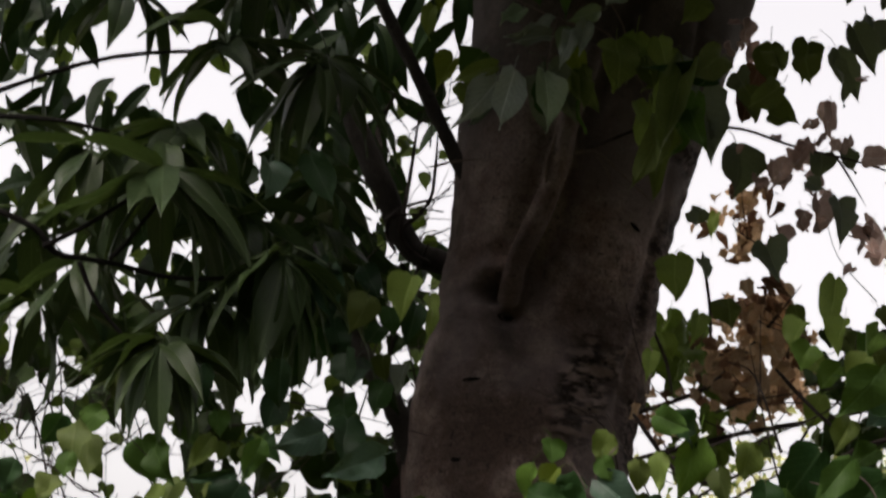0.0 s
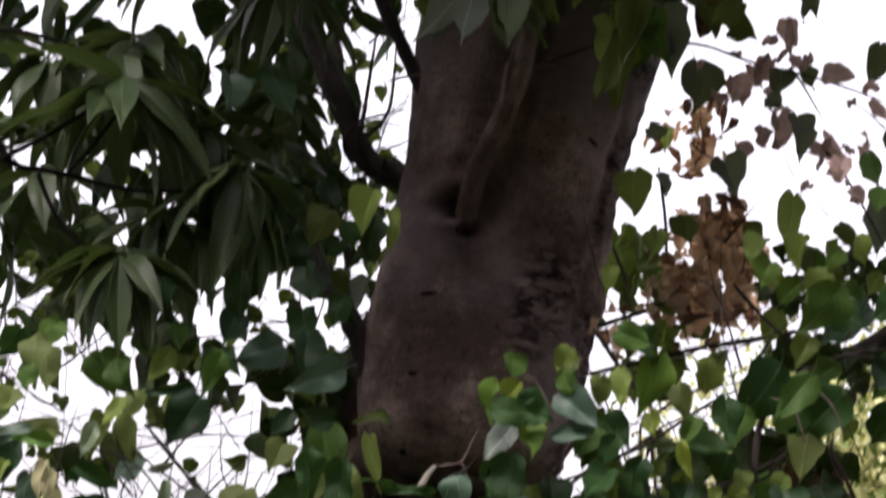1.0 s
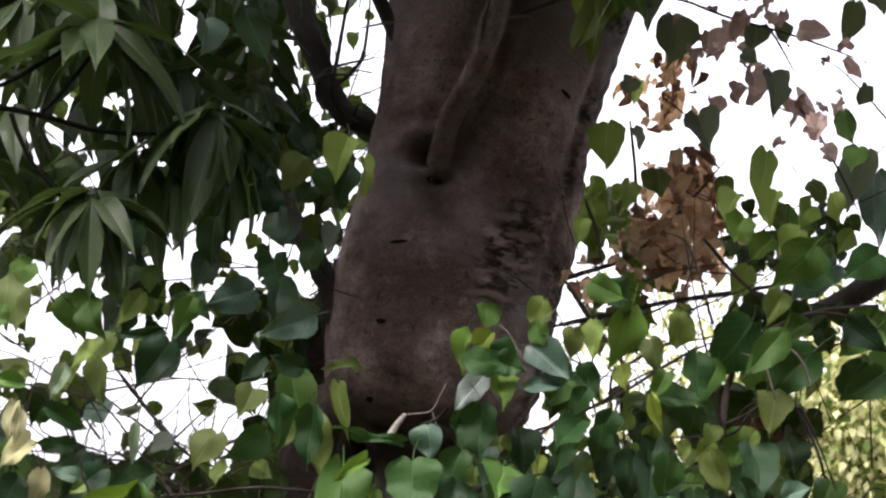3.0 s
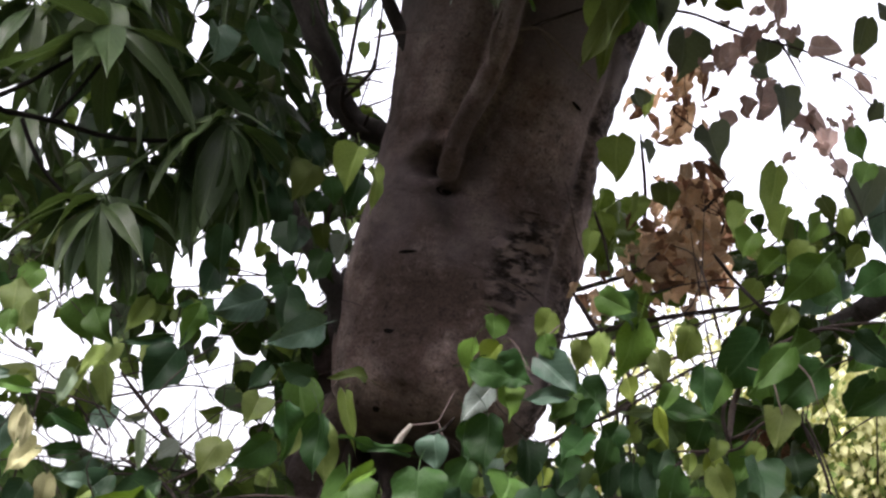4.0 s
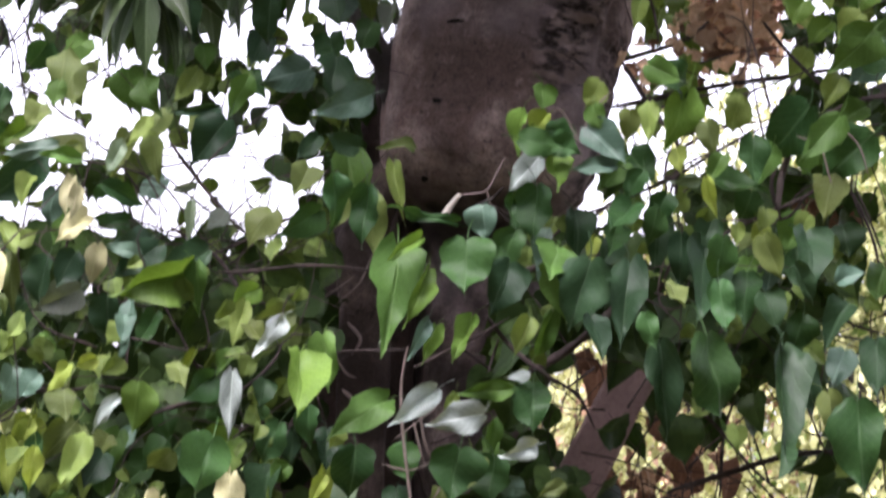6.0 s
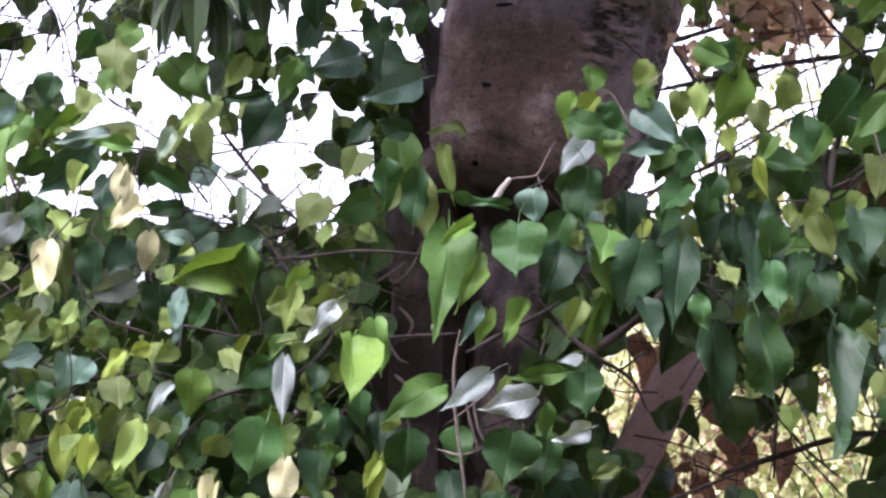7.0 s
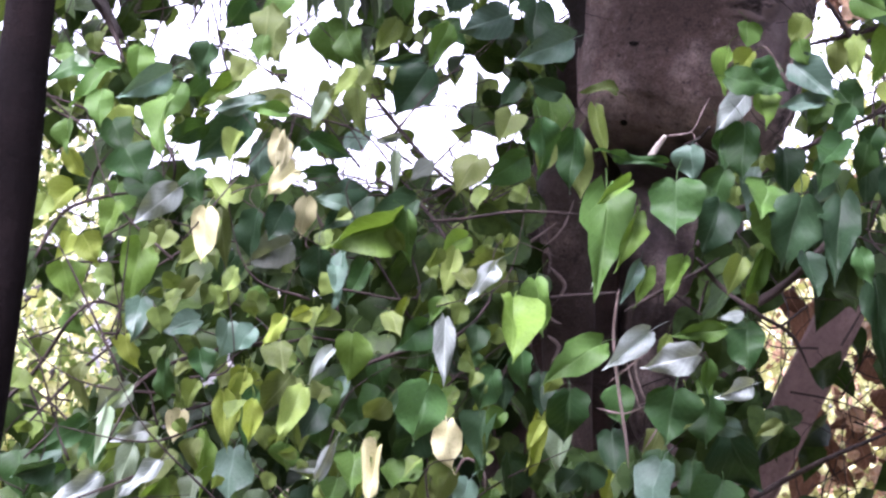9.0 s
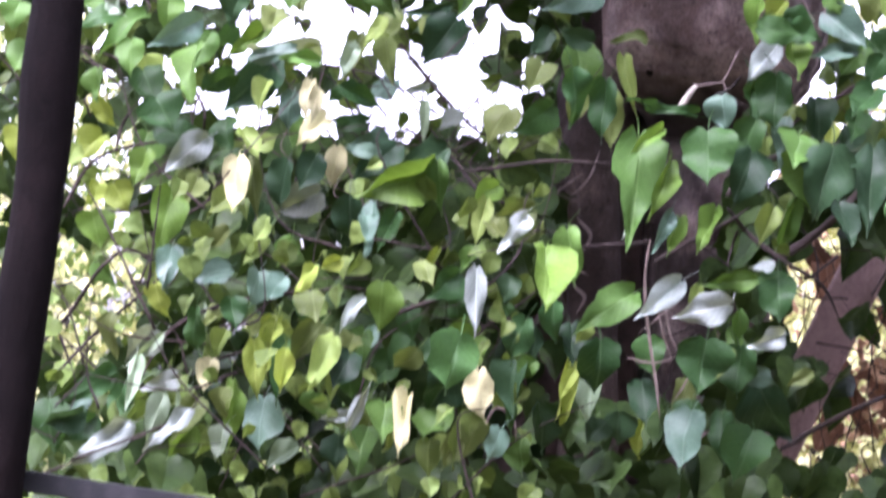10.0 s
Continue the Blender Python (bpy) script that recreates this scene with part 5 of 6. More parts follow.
leaf("L", 0.286, 5.26, 3.404, 14, 0.080, 0.056)
leaf("O", 0.344, 5.28, 3.324, -13, 0.242, 0.074)
leaf("O", 0.427, 5.28, 3.386, -38, 0.111, 0.079)
leaf("L", -0.144, 5.35, 3.300, 18, 0.061, 0.057)
leaf("E", 0.044, 5.36, 3.327, 13, 0.101, 0.076)
leaf("G", 0.108, 5.54, 3.388, 2, 0.117, 0.038)
leaf("G", -0.001, 5.27, 3.515, 19, 0.055, 0.038)
leaf("G", 0.067, 5.31, 3.550, 5, 0.095, 0.039)
leaf("L", -0.072, 5.32, 3.335, -69, 0.104, 0.045)
leaf("L", -0.223, 5.28, 3.452, -15, 0.071, 0.045)
leaf("K", -0.206, 5.32, 3.526, -5, 0.069, 0.045)
leaf("O", 0.541, 5.30, 3.408, 13, 0.080, 0.063)
leaf("O", 0.620, 5.39, 3.433, 9, 0.074, 0.065)
leaf("O", 0.554, 5.23, 3.304, -45, 0.082, 0.063)
leaf("O", 0.504, 5.55, 3.407, 22, 0.086, 0.066)
leaf("N", 0.720, 5.35, 3.497, 27, 0.129, 0.064)
leaf("N", 0.710, 5.56, 3.486, 26, 0.103, 0.036)
leaf("N", 0.740, 5.47, 3.645, -19, 0.069, 0.042)
leaf("N", 0.805, 5.46, 3.629, -10, 0.058, 0.058)
leaf("P", 0.492, 5.39, 3.514, -9, 0.084, 0.041)
leaf("O", 0.561, 5.56, 3.346, 68, 0.058, 0.059)
leaf("P", 0.670, 5.26, 3.287, -3, 0.105, 0.038)
leaf("P", 0.648, 5.46, 3.242, -28, 0.121, 0.047)
leaf("N", 0.794, 5.32, 3.468, 38, 0.063, 0.057)
leaf("O", 0.390, 5.46, 3.586, -32, 0.088, 0.070)
leaf("O", 0.560, 5.60, 3.536, 4, 0.098, 0.073)
leaf("O", 0.657, 5.70, 3.584, -6, 0.115, 0.079)
leaf("N", 0.739, 5.80, 3.605, 25, 0.137, 0.065)
leaf("N", 0.799, 5.60, 3.609, -12, 0.139, 0.098)
leaf("N", 0.504, 5.90, 3.561, 20, 0.069, 0.064)
leaf("Q", 0.565, 6.00, 3.603, -30, 0.094, 0.070)
leaf("O", 0.583, 5.80, 3.468, 50, 0.091, 0.055)
leaf("Q", 0.544, 6.00, 3.531, -12, 0.067, 0.059)
leaf("P", 0.715, 5.70, 3.436, -8, 0.077, 0.059)
leaf("P", 0.699, 5.80, 3.342, -60, 0.081, 0.052)
leaf("N", 0.741, 5.70, 3.322, 30, 0.077, 0.059)
leaf("P", 0.609, 5.80, 3.303, -10, 0.070, 0.068)
leaf("P", 0.673, 5.60, 3.141, 15, 0.106, 0.055)
leaf("P", 0.804, 5.70, 3.139, 40, 0.103, 0.059)
leaf("P", 0.539, 6.10, 3.717, 10, 0.096, 0.044)
leaf("P", 0.686, 5.90, 3.314, 60, 0.074, 0.045)
leaf("N", 0.438, 5.90, 3.206, -20, 0.042, 0.048)
leaf("L", 0.223, 5.40, 3.426, -20, 0.085, 0.075)
leaf("O", 0.269, 5.40, 3.410, 12, 0.073, 0.058)
leaf("N", 0.384, 5.50, 3.441, -50, 0.124, 0.069)
leaf("N", 0.036, 5.50, 3.384, 8, 0.136, 0.099)
leaf("O", 0.112, 5.40, 3.363, 6, 0.121, 0.053)
leaf("L", 0.314, 5.30, 3.306, -8, 0.119, 0.074)
leaf("L", 0.314, 5.30, 3.220, -12, 0.107, 0.072)
leaf("N", 0.396, 5.50, 3.360, 15, 0.161, 0.087)
leaf("G", -0.112, 5.50, 3.427, -30, 0.087, 0.074)
leaf("K", -0.180, 5.60, 3.442, -20, 0.076, 0.063)
leaf("Q", 0.394, 6.30, 1.734, 20, 0.099, 0.071)
leaf("Q", 0.376, 6.40, 1.665, -20, 0.086, 0.066)
leaf("Q", 0.461, 6.40, 1.672, 10, 0.101, 0.063)
leaf("Q", 0.374, 6.50, 1.987, 0, 0.088, 0.064)
leaf("Q", 0.717, 6.60, 1.794, 30, 0.089, 0.074)
leaf("Q", 0.640, 6.60, 1.741, -30, 0.089, 0.074)
leaf("Q", 0.875, 6.60, 2.528, 20, 0.119, 0.089)
leaf("Q", 0.998, 6.60, 2.503, -20, 0.119, 0.089)
# spray before the swelling
leaf("G", 0.112, 4.82, 2.406, 0, 0.052, 0.056)
leaf("L", 0.223, 4.85, 2.431, -25, 0.060, 0.055)
leaf("H", 0.077, 4.84, 2.356, 0, 0.092, 0.037)
leaf("K", 0.127, 4.86, 2.357, -30, 0.060, 0.046)
leaf("E", 0.181, 4.86, 2.318, -100, 0.093, 0.049)
leaf("S", 0.205, 4.81, 2.331, 50, 0.108, 0.071)
leaf("G", 0.211, 4.80, 2.373, 20, 0.049, 0.043)
leaf("W", 0.121, 4.88, 2.272, -35, 0.093, 0.055)
leaf("H", 0.144, 4.83, 2.284, 8, 0.095, 0.054)
leaf("S", 0.267, 4.82, 2.265, -75, 0.089, 0.039)
leaf("H", 0.400, 4.90, 2.444, -10, 0.130, 0.077)
leaf("K", 0.386, 4.85, 2.314, 10, 0.049, 0.038)
leaf("L", 0.497, 4.88, 2.439, 0, 0.079, 0.061)
leaf("E", 0.530, 4.85, 2.358, 5, 0.109, 0.061)
leaf("E", 0.635, 4.86, 2.431, -30, 0.144, 0.109)
leaf("E", 0.754, 4.82, 2.379, -40, 0.130, 0.103)
leaf("L", 0.692, 4.86, 2.497, -15, 0.066, 0.055)
leaf("G", 0.750, 4.89, 2.450, -50, 0.071, 0.055)
leaf("D", 0.822, 4.85, 2.451, 60, 0.098, 0.065)
leaf("C", 0.438, 4.87, 2.262, -80, 0.060, 0.026)
leaf("E", 0.351, 4.87, 2.484, 45, 0.088, 0.055)
leaf("G", 0.471, 4.81, 2.306, -20, 0.067, 0.043)
leaf("G", 0.576, 4.88, 2.350, -12, 0.088, 0.049)
leaf("O", 0.438, 4.86, 2.378, 20, 0.066, 0.048)
leaf("E", 0.323, 4.83, 2.260, -25, 0.065, 0.046)
# spray before the hollow
leaf("G", -0.131, 4.75, 2.056, 5, 0.184, 0.092)
leaf("C", -0.088, 4.76, 2.004, -20, 0.128, 0.043)
leaf("H", -0.089, 4.70, 2.065, -45, 0.087, 0.027)
leaf("H", -0.067, 4.72, 2.010, -8, 0.106, 0.040)
leaf("E", -0.001, 4.76, 2.079, 5, 0.116, 0.107)
leaf("D", 0.086, 4.80, 2.051, -15, 0.113, 0.084)
leaf("E", -0.029, 4.84, 2.120, -92, 0.136, 0.024)
leaf("S", 0.022, 4.84, 2.160, 8, 0.067, 0.063)
leaf("S", 0.152, 4.88, 2.134, -12, 0.093, 0.037)
leaf("L", 0.136, 4.79, 1.947, -10, 0.071, 0.045)
leaf("G", 0.177, 4.84, 1.969, -8, 0.109, 0.039)
leaf("G", 0.209, 4.79, 2.063, -5, 0.116, 0.102)
leaf("H", 0.026, 4.76, 1.934, -15, 0.102, 0.039)
leaf("S", -0.058, 4.71, 1.914, -18, 0.085, 0.030)
leaf("H", -0.041, 4.77, 1.910, -12, 0.080, 0.032)
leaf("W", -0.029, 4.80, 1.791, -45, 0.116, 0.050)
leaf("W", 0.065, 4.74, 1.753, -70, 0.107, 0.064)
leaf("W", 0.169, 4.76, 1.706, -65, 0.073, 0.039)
leaf("G", -0.116, 4.73, 1.759, -50, 0.119, 0.070)
leaf("G", -0.247, 4.65, 1.860, 12, 0.107, 0.059)
leaf("H", -0.285, 4.64, 1.820, 5, 0.125, 0.083)
leaf("E", 0.030, 4.79, 1.686, -5, 0.108, 0.108)
leaf("E", 0.097, 4.86, 1.680, 4, 0.098, 0.087)
leaf("G", 0.115, 4.81, 1.810, -80, 0.099, 0.041)
leaf("E", 0.158, 4.84, 1.827, 5, 0.094, 0.081)
leaf("W", 0.147, 4.82, 1.841, -85, 0.046, 0.024)
leaf("L", 0.010, 4.89, 1.793, -10, 0.066, 0.029)
leaf("G", 0.091, 4.89, 1.752, 8, 0.088, 0.033)
leaf("E", -0.169, 4.85, 1.668, 4, 0.104, 0.087)
leaf("E", -0.267, 4.82, 1.732, 8, 0.076, 0.049)
leaf("L", -0.194, 4.72, 1.692, -30, 0.042, 0.036)
leaf("O", -0.249, 4.99, 2.181, -14, 0.090, 0.056)
leaf("O", -0.205, 5.03, 2.185, 8, 0.130, 0.068)

# leaves round the swelling
leaf("E", 0.078, 4.77, 2.290, 85, 0.086, 0.062)
leaf("E", 0.121, 4.83, 2.208, 5, 0.114, 0.078)
leaf("E", 0.084, 4.89, 2.200, -8, 0.104, 0.051)
leaf("E", 0.140, 4.80, 2.295, 70, 0.065, 0.054)
leaf("G", 0.287, 4.86, 2.279, -35, 0.077, 0.060)
leaf("O", 0.281, 4.77, 2.368, 5, 0.064, 0.045)
leaf("L", 0.323, 4.83, 2.397, 0, 0.081, 0.039)
leaf("E", 0.299, 4.89, 2.304, 40, 0.088, 0.066)
leaf("E", 0.308, 4.80, 2.190, -30, 0.086, 0.065)
leaf("D", 0.200, 4.86, 2.172, 20, 0.087, 0.066)
leaf("G", 0.171, 4.77, 2.086, -10, 0.075, 0.086)
leaf("E", 0.090, 4.83, 2.116, -15, 0.098, 0.065)
leaf("D", 0.415, 4.89, 2.155, 5, 0.110, 0.055)
leaf("E", 0.488, 4.80, 2.146, 0, 0.097, 0.065)
leaf("O", 0.697, 4.86, 2.303, -15, 0.082, 0.072)
leaf("D", 0.641, 4.77, 2.174, 5, 0.118, 0.080)
leaf("E", 0.693, 4.83, 2.571, 60, 0.120, 0.087)
leaf("E", 0.883, 4.89, 2.604, -50, 0.088, 0.077)
leaf("G", 0.688, 4.80, 2.406, -35, 0.119, 0.065)
leaf("E", 0.467, 4.86, 2.266, 80, 0.098, 0.049)
leaf("K", 0.441, 4.77, 2.252, 25, 0.080, 0.028)
leaf("E", 0.375, 4.83, 2.223, -20, 0.076, 0.054)
leaf("E", 0.908, 4.89, 2.363, -45, 0.104, 0.068)
leaf("G", 0.310, 4.80, 2.467, 60, 0.076, 0.054)
leaf("E", -1.121, 4.89, 2.124, 30, 0.088, 0.068)
leaf("G", -1.004, 4.95, 2.216, -15, 0.095, 0.061)
leaf("E", -0.956, 5.01, 2.149, -55, 0.090, 0.052)
leaf("G", -1.132, 4.92, 2.236, -45, 0.105, 0.044)
leaf("E", -1.094, 4.98, 2.025, 75, 0.112, 0.069)
leaf("O", -0.830, 4.89, 2.376, -5, 0.093, 0.064)
leaf("L", -0.656, 4.95, 2.277, -30, 0.078, 0.031)
leaf("N", -0.788, 5.01, 2.200, -85, 0.135, 0.029)
leaf("E", -0.725, 4.92, 2.127, 75, 0.094, 0.044)
leaf("E", -0.674, 4.95, 2.064, -80, 0.078, 0.038)
leaf("S", -0.634, 5.01, 2.041, -70, 0.079, 0.050)
leaf("D", -0.508, 4.92, 2.021, -50, 0.122, 0.077)
leaf("E", -1.194, 4.98, 2.248, -75, 0.078, 0.054)
leaf("E", -0.952, 4.92, 2.044, 15, 0.066, 0.058)
leaf("D", -0.326, 4.84, 1.612, -10, 0.087, 0.065)
leaf("D", -0.276, 4.90, 1.537, 8, 0.099, 0.066)
leaf("D", -0.122, 4.96, 1.535, 0, 0.067, 0.067)
leaf("D", -0.229, 4.87, 1.694, 10, 0.077, 0.055)
leaf("E", -0.075, 4.93, 1.688, 10, 0.078, 0.067)
# the withered bunch, again
leaf("B", 0.573, 5.99, 2.991, -10, 0.094, 0.081)
leaf("B", 0.619, 6.05, 2.945, 25, 0.095, 0.082)
leaf("B", 0.574, 6.11, 2.905, -30, 0.096, 0.082)
leaf("B", 0.587, 6.02, 2.815, 40, 0.095, 0.081)
leaf("B", 0.513, 6.08, 2.886, -30, 0.082, 0.068)
leaf("B", 0.562, 5.99, 2.766, 10, 0.081, 0.067)
leaf("B", 0.689, 6.05, 2.858, -50, 0.082, 0.068)
leaf("B", 0.499, 6.11, 2.810, 60, 0.082, 0.069)
# withered leaves round the plank
leaf("Q", 0.333, 6.49, 2.043, 20, 0.102, 0.073)
leaf("B", 0.553, 6.55, 1.970, -20, 0.074, 0.059)
leaf("Q", 0.544, 6.61, 1.902, 40, 0.089, 0.074)
leaf("B", 0.479, 6.52, 1.701, -30, 0.088, 0.067)
leaf("Q", 0.542, 6.58, 1.702, 10, 0.089, 0.068)
leaf("B", 0.491, 6.49, 1.590, 50, 0.073, 0.064)
leaf("Q", 0.438, 6.55, 1.592, -40, 0.088, 0.074)
leaf("B", 0.597, 6.61, 1.611, 20, 0.074, 0.059)
leaf("Q", 0.594, 6.49, 1.809, 30, 0.102, 0.088)
leaf("B", 0.666, 6.55, 1.842, -20, 0.088, 0.074)
leaf("Q", 0.392, 6.61, 2.018, 10, 0.104, 0.074)
leaf("B", 0.525, 6.52, 1.754, 20, 0.088, 0.073)
# leaves before the upper trunk, the light on them put into pale colours
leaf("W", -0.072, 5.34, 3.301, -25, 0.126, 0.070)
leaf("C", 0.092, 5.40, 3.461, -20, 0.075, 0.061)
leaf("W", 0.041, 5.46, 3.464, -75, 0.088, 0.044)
leaf("L", 0.194, 5.37, 3.434, 10, 0.109, 0.094)
leaf("L", 0.277, 5.43, 3.318, 5, 0.183, 0.093)
leaf("C", 0.037, 5.34, 3.330, 15, 0.126, 0.070)
leaf("W", 0.167, 5.40, 3.571, 70, 0.078, 0.044)
leaf("L", 0.323, 5.46, 3.455, -20, 0.098, 0.074)
leaf("C", 0.150, 5.37, 3.500, -60, 0.072, 0.041)
leaf("K", 0.098, 5.43, 3.426, 30, 0.073, 0.049)
leaf("C", -0.023, 5.34, 3.482, -40, 0.072, 0.053)
# leaves beside the limb
leaf("O", -0.321, 5.44, 2.819, -10, 0.073, 0.064)
leaf("D", -0.415, 5.50, 2.883, 8, 0.148, 0.074)
leaf("E", -0.279, 5.56, 2.820, 20, 0.069, 0.063)
leaf("D", -0.210, 5.47, 2.809, -5, 0.092, 0.054)
leaf("S", -0.335, 5.53, 2.693, -5, 0.082, 0.065)
leaf("E", -0.353, 5.44, 2.578, 15, 0.086, 0.073)
leaf("N", -0.223, 5.50, 2.676, -10, 0.077, 0.045)
leaf("D", -0.441, 5.56, 2.922, -12, 0.125, 0.070)
leaf("D", -0.336, 5.47, 2.888, 30, 0.086, 0.062)
leaf("E", -0.404, 5.53, 2.748, -25, 0.087, 0.070)
leaf("D", -0.387, 5.44, 2.754, 10, 0.098, 0.061)
leaf("E", -0.287, 5.50, 2.762, -30, 0.062, 0.054)
leaf("O", -0.281, 5.56, 2.709, 5, 0.063, 0.050)
leaf("D", -0.466, 5.47, 2.812, 10, 0.111, 0.062)
leaf("E", -0.472, 5.53, 2.727, -5, 0.087, 0.068)
leaf("D", -0.661, 5.34, 2.607, 10, 0.096, 0.062)
leaf("E", -0.691, 5.40, 2.665, -15, 0.097, 0.061)
leaf("E", -0.548, 5.43, 2.475, 60, 0.085, 0.061)
leaf("D", -0.346, 5.34, 2.658, 10, 0.079, 0.067)
leaf("E", -0.262, 5.40, 2.610, -20, 0.073, 0.061)
leaf("O", -0.868, 5.46, 2.611, 10, 0.086, 0.061)
leaf("E", -0.965, 5.43, 2.490, -30, 0.085, 0.068)

# ---- the dark tree with long leaves ----
lance_tree = thing("mango_tree", (-2.6, 6.4, 0), "mango tree with drooping rosettes of dark glossy leaves", "tree")
attach("trunk", tube("trunk", [(-2.6, 6.4, -0.1), (-2.55, 6.4, 1.2), (-2.5, 6.3, 2.6), (-2.6, 6.3, 4.2), (-2.3, 6.5, 6.0)], 0.2, 0.12, LIMB_BARK, 20, 0.15, 8), lance_tree)
for r0, points in ((0.009, ((-2.52, 6.35, 2.6), (-1.9, 5.7, 2.95), (-1.45, 5.4, 2.99), (-1.099, 5.35, 2.906), (-1.018, 5.37, 2.844), (-0.951, 5.39, 2.839), (-0.883, 5.41, 2.836), (-0.770, 5.43, 2.821), (-0.659, 5.45, 2.831), (-0.588, 5.47, 2.858), (-0.518, 5.49, 2.901))),
                   (0.006, ((-0.955, 5.35, 2.821), (-0.931, 5.37, 2.771), (-0.894, 5.39, 2.717), (-0.831, 5.41, 2.659))),
                   (0.0055, ((-0.888, 5.35, 2.832), (-0.860, 5.37, 2.878), (-0.827, 5.39, 2.940), (-0.800, 5.41, 2.995), (-0.758, 5.43, 3.046))),
                   (0.0065, ((-1.040, 5.35, 2.849), (-0.964, 5.37, 2.903), (-0.900, 5.39, 2.959), (-0.836, 5.41, 3.023), (-0.800, 5.43, 3.067))),
                   (0.012, ((-2.52, 6.35, 2.9), (-1.9, 6.0, 3.2), (-1.4, 5.8, 3.3), (-1.0, 5.7, 3.42), (-0.6, 5.8, 3.5))),
                   (0.008, ((-1.3, 5.7, 3.25), (-1.1, 5.6, 3.22), (-0.97, 5.6, 3.2)))):
    attach("branch", tube("branch", points, r0, 0.004, DARK_TWIG, 8, 0.12), lance_tree)


def rosette(x, y, z, count, size, droop=0.3):
    """A whorl of long leaves that droop from the end of a shoot."""
    turn = chance.uniform(0, 360)
    for i in range(count):
        a = radians(turn + i * 360 / count + chance.uniform(-15, 15))
        drop = chance.uniform(droop - 0.6, droop + 0.6)
        down = Vector((math.cos(a), 0.5 * math.sin(a), -drop)).normalized()
        side = down.cross(Vector((0, 0, 1))).normalized()
        face = side.cross(down)
        length = size * chance.uniform(0.85, 1.25)
        roll = Matrix.Rotation(chance.uniform(-0.5, 0.5), 3, down)
        m = Matrix(((roll @ side) * length * chance.uniform(0.25, 0.34), down * length, (roll @ face) * length)).transposed().to_4x4()
        m.translation = Vector((x, y, z)) + down * 0.012 + Vector((0, 0, chance.uniform(-0.02, 0.02)))
        attach("leaf", chance.choice(BLADES["M"]), lance_tree, m)


rosette(-0.755, 5.35, 2.654, 20, 0.185, 0.6)
rosette(-0.513, 5.42, 2.893, 18, 0.235, 0.6)
rosette(-0.802, 5.40, 3.050, 17, 0.235, 0.3)
rosette(-0.690, 5.50, 2.790, 14, 0.2, 0.4)
rosette(-0.441, 5.75, 2.950, 10, 0.2, 0.5)
rosette(-0.841, 5.60, 3.179, 10, 0.2)
rosette(-0.988, 5.60, 2.898, 9, 0.19)
rosette(-0.486, 5.55, 3.392, 16, 0.225)
rosette(-0.722, 5.60, 3.443, 11, 0.21)
rosette(-0.817, 5.70, 3.255, 10, 0.2)
rosette(-1.006, 5.60, 3.162, 10, 0.2)
rosette(-0.663, 5.70, 3.659, 12, 0.21)
rosette(-1.036, 5.90, 3.67, 10, 0.2)
rosette(-0.649, 5.70, 3.044, 10, 0.2)
rosette(-0.479, 5.75, 3.048, 10, 0.19)
rosette(-1.0, 5.80, 3.077, 9, 0.19)
rosette(-0.506, 5.90, 3.216, 9, 0.19)
rosette(-1.11, 5.70, 2.816, 10, 0.2)
rosette(-1.169, 5.80, 3.031, 10, 0.2)
rosette(-1.283, 5.90, 3.317, 10, 0.2)

# ---- foliage behind ----
GAPS = []


def gap(x, z, wide, high):
    """A hole in the crowns where the sky shows: slopes across and up from the camera, fitted to its view."""
    GAPS.append((x, z, wide, high))


gap(-0.1488, 0.1734, 0.0094, 0.0106)
gap(-0.1564, 0.1448, 0.0177, 0.0094)
gap(-0.0736, 0.1967, 0.0130, 0.0083)
gap(-0.0806, 0.1586, 0.0083, 0.0177)
gap(-0.0913, 0.1344, 0.0142, 0.0083)
gap(-0.0599, 0.1377, 0.0066, 0.0094)
gap(-0.1020, 0.1287, 0.0094, 0.0083)
gap(-0.1363, 0.1137, 0.0165, 0.0094)
gap(-0.1131, 0.1093, 0.0094, 0.0094)
gap(-0.1050, 0.2087, 0.0071, 0.0106)
gap(-0.0383, 0.2854, 0.0043, 0.0094)
gap(-0.1423, 0.1685, 0.0076, 0.0137)
gap(-0.1628, 0.1498, 0.0177, 0.0094)
gap(-0.0741, 0.1929, 0.0132, 0.0142)
gap(-0.0999, 0.1968, 0.0066, 0.0142)
gap(-0.0825, 0.1500, 0.0113, 0.0179)
gap(-0.0914, 0.1293, 0.0130, 0.0106)
gap(-0.1808, 0.1639, 0.0106, 0.0106)
gap(-0.1484, 0.1110, 0.0094, 0.0094)
gap(-0.1807, 0.1130, 0.0094, 0.0071)
gap(-0.0661, 0.1380, 0.0090, 0.0085)
gap(-0.1652, 0.1422, 0.0201, 0.0137)
gap(-0.0933, 0.1510, 0.0137, 0.0248)
gap(-0.0859, 0.1712, 0.0130, 0.0083)
gap(-0.1695, 0.1256, 0.0094, 0.0066)
gap(-0.2369, 0.0868, 0.0080, 0.0094)
gap(-0.2303, 0.0320, 0.0118, 0.0130)
gap(-0.2215, 0.0258, 0.0094, 0.0094)
gap(-0.2395, 0.0082, 0.0094, 0.0071)
gap(-0.1870, 0.1627, 0.0142, 0.0094)
gap(-0.1725, 0.1080, 0.0083, 0.0071)
gap(-0.1569, 0.1649, 0.0071, 0.0189)
gap(-0.1749, 0.3360, 0.0142, 0.0165)
gap(-0.0963, 0.3594, 0.0059, 0.0094)
gap(-0.0731, 0.2028, 0.0130, 0.0118)
gap(-0.1554, 0.1709, 0.0094, 0.0118)
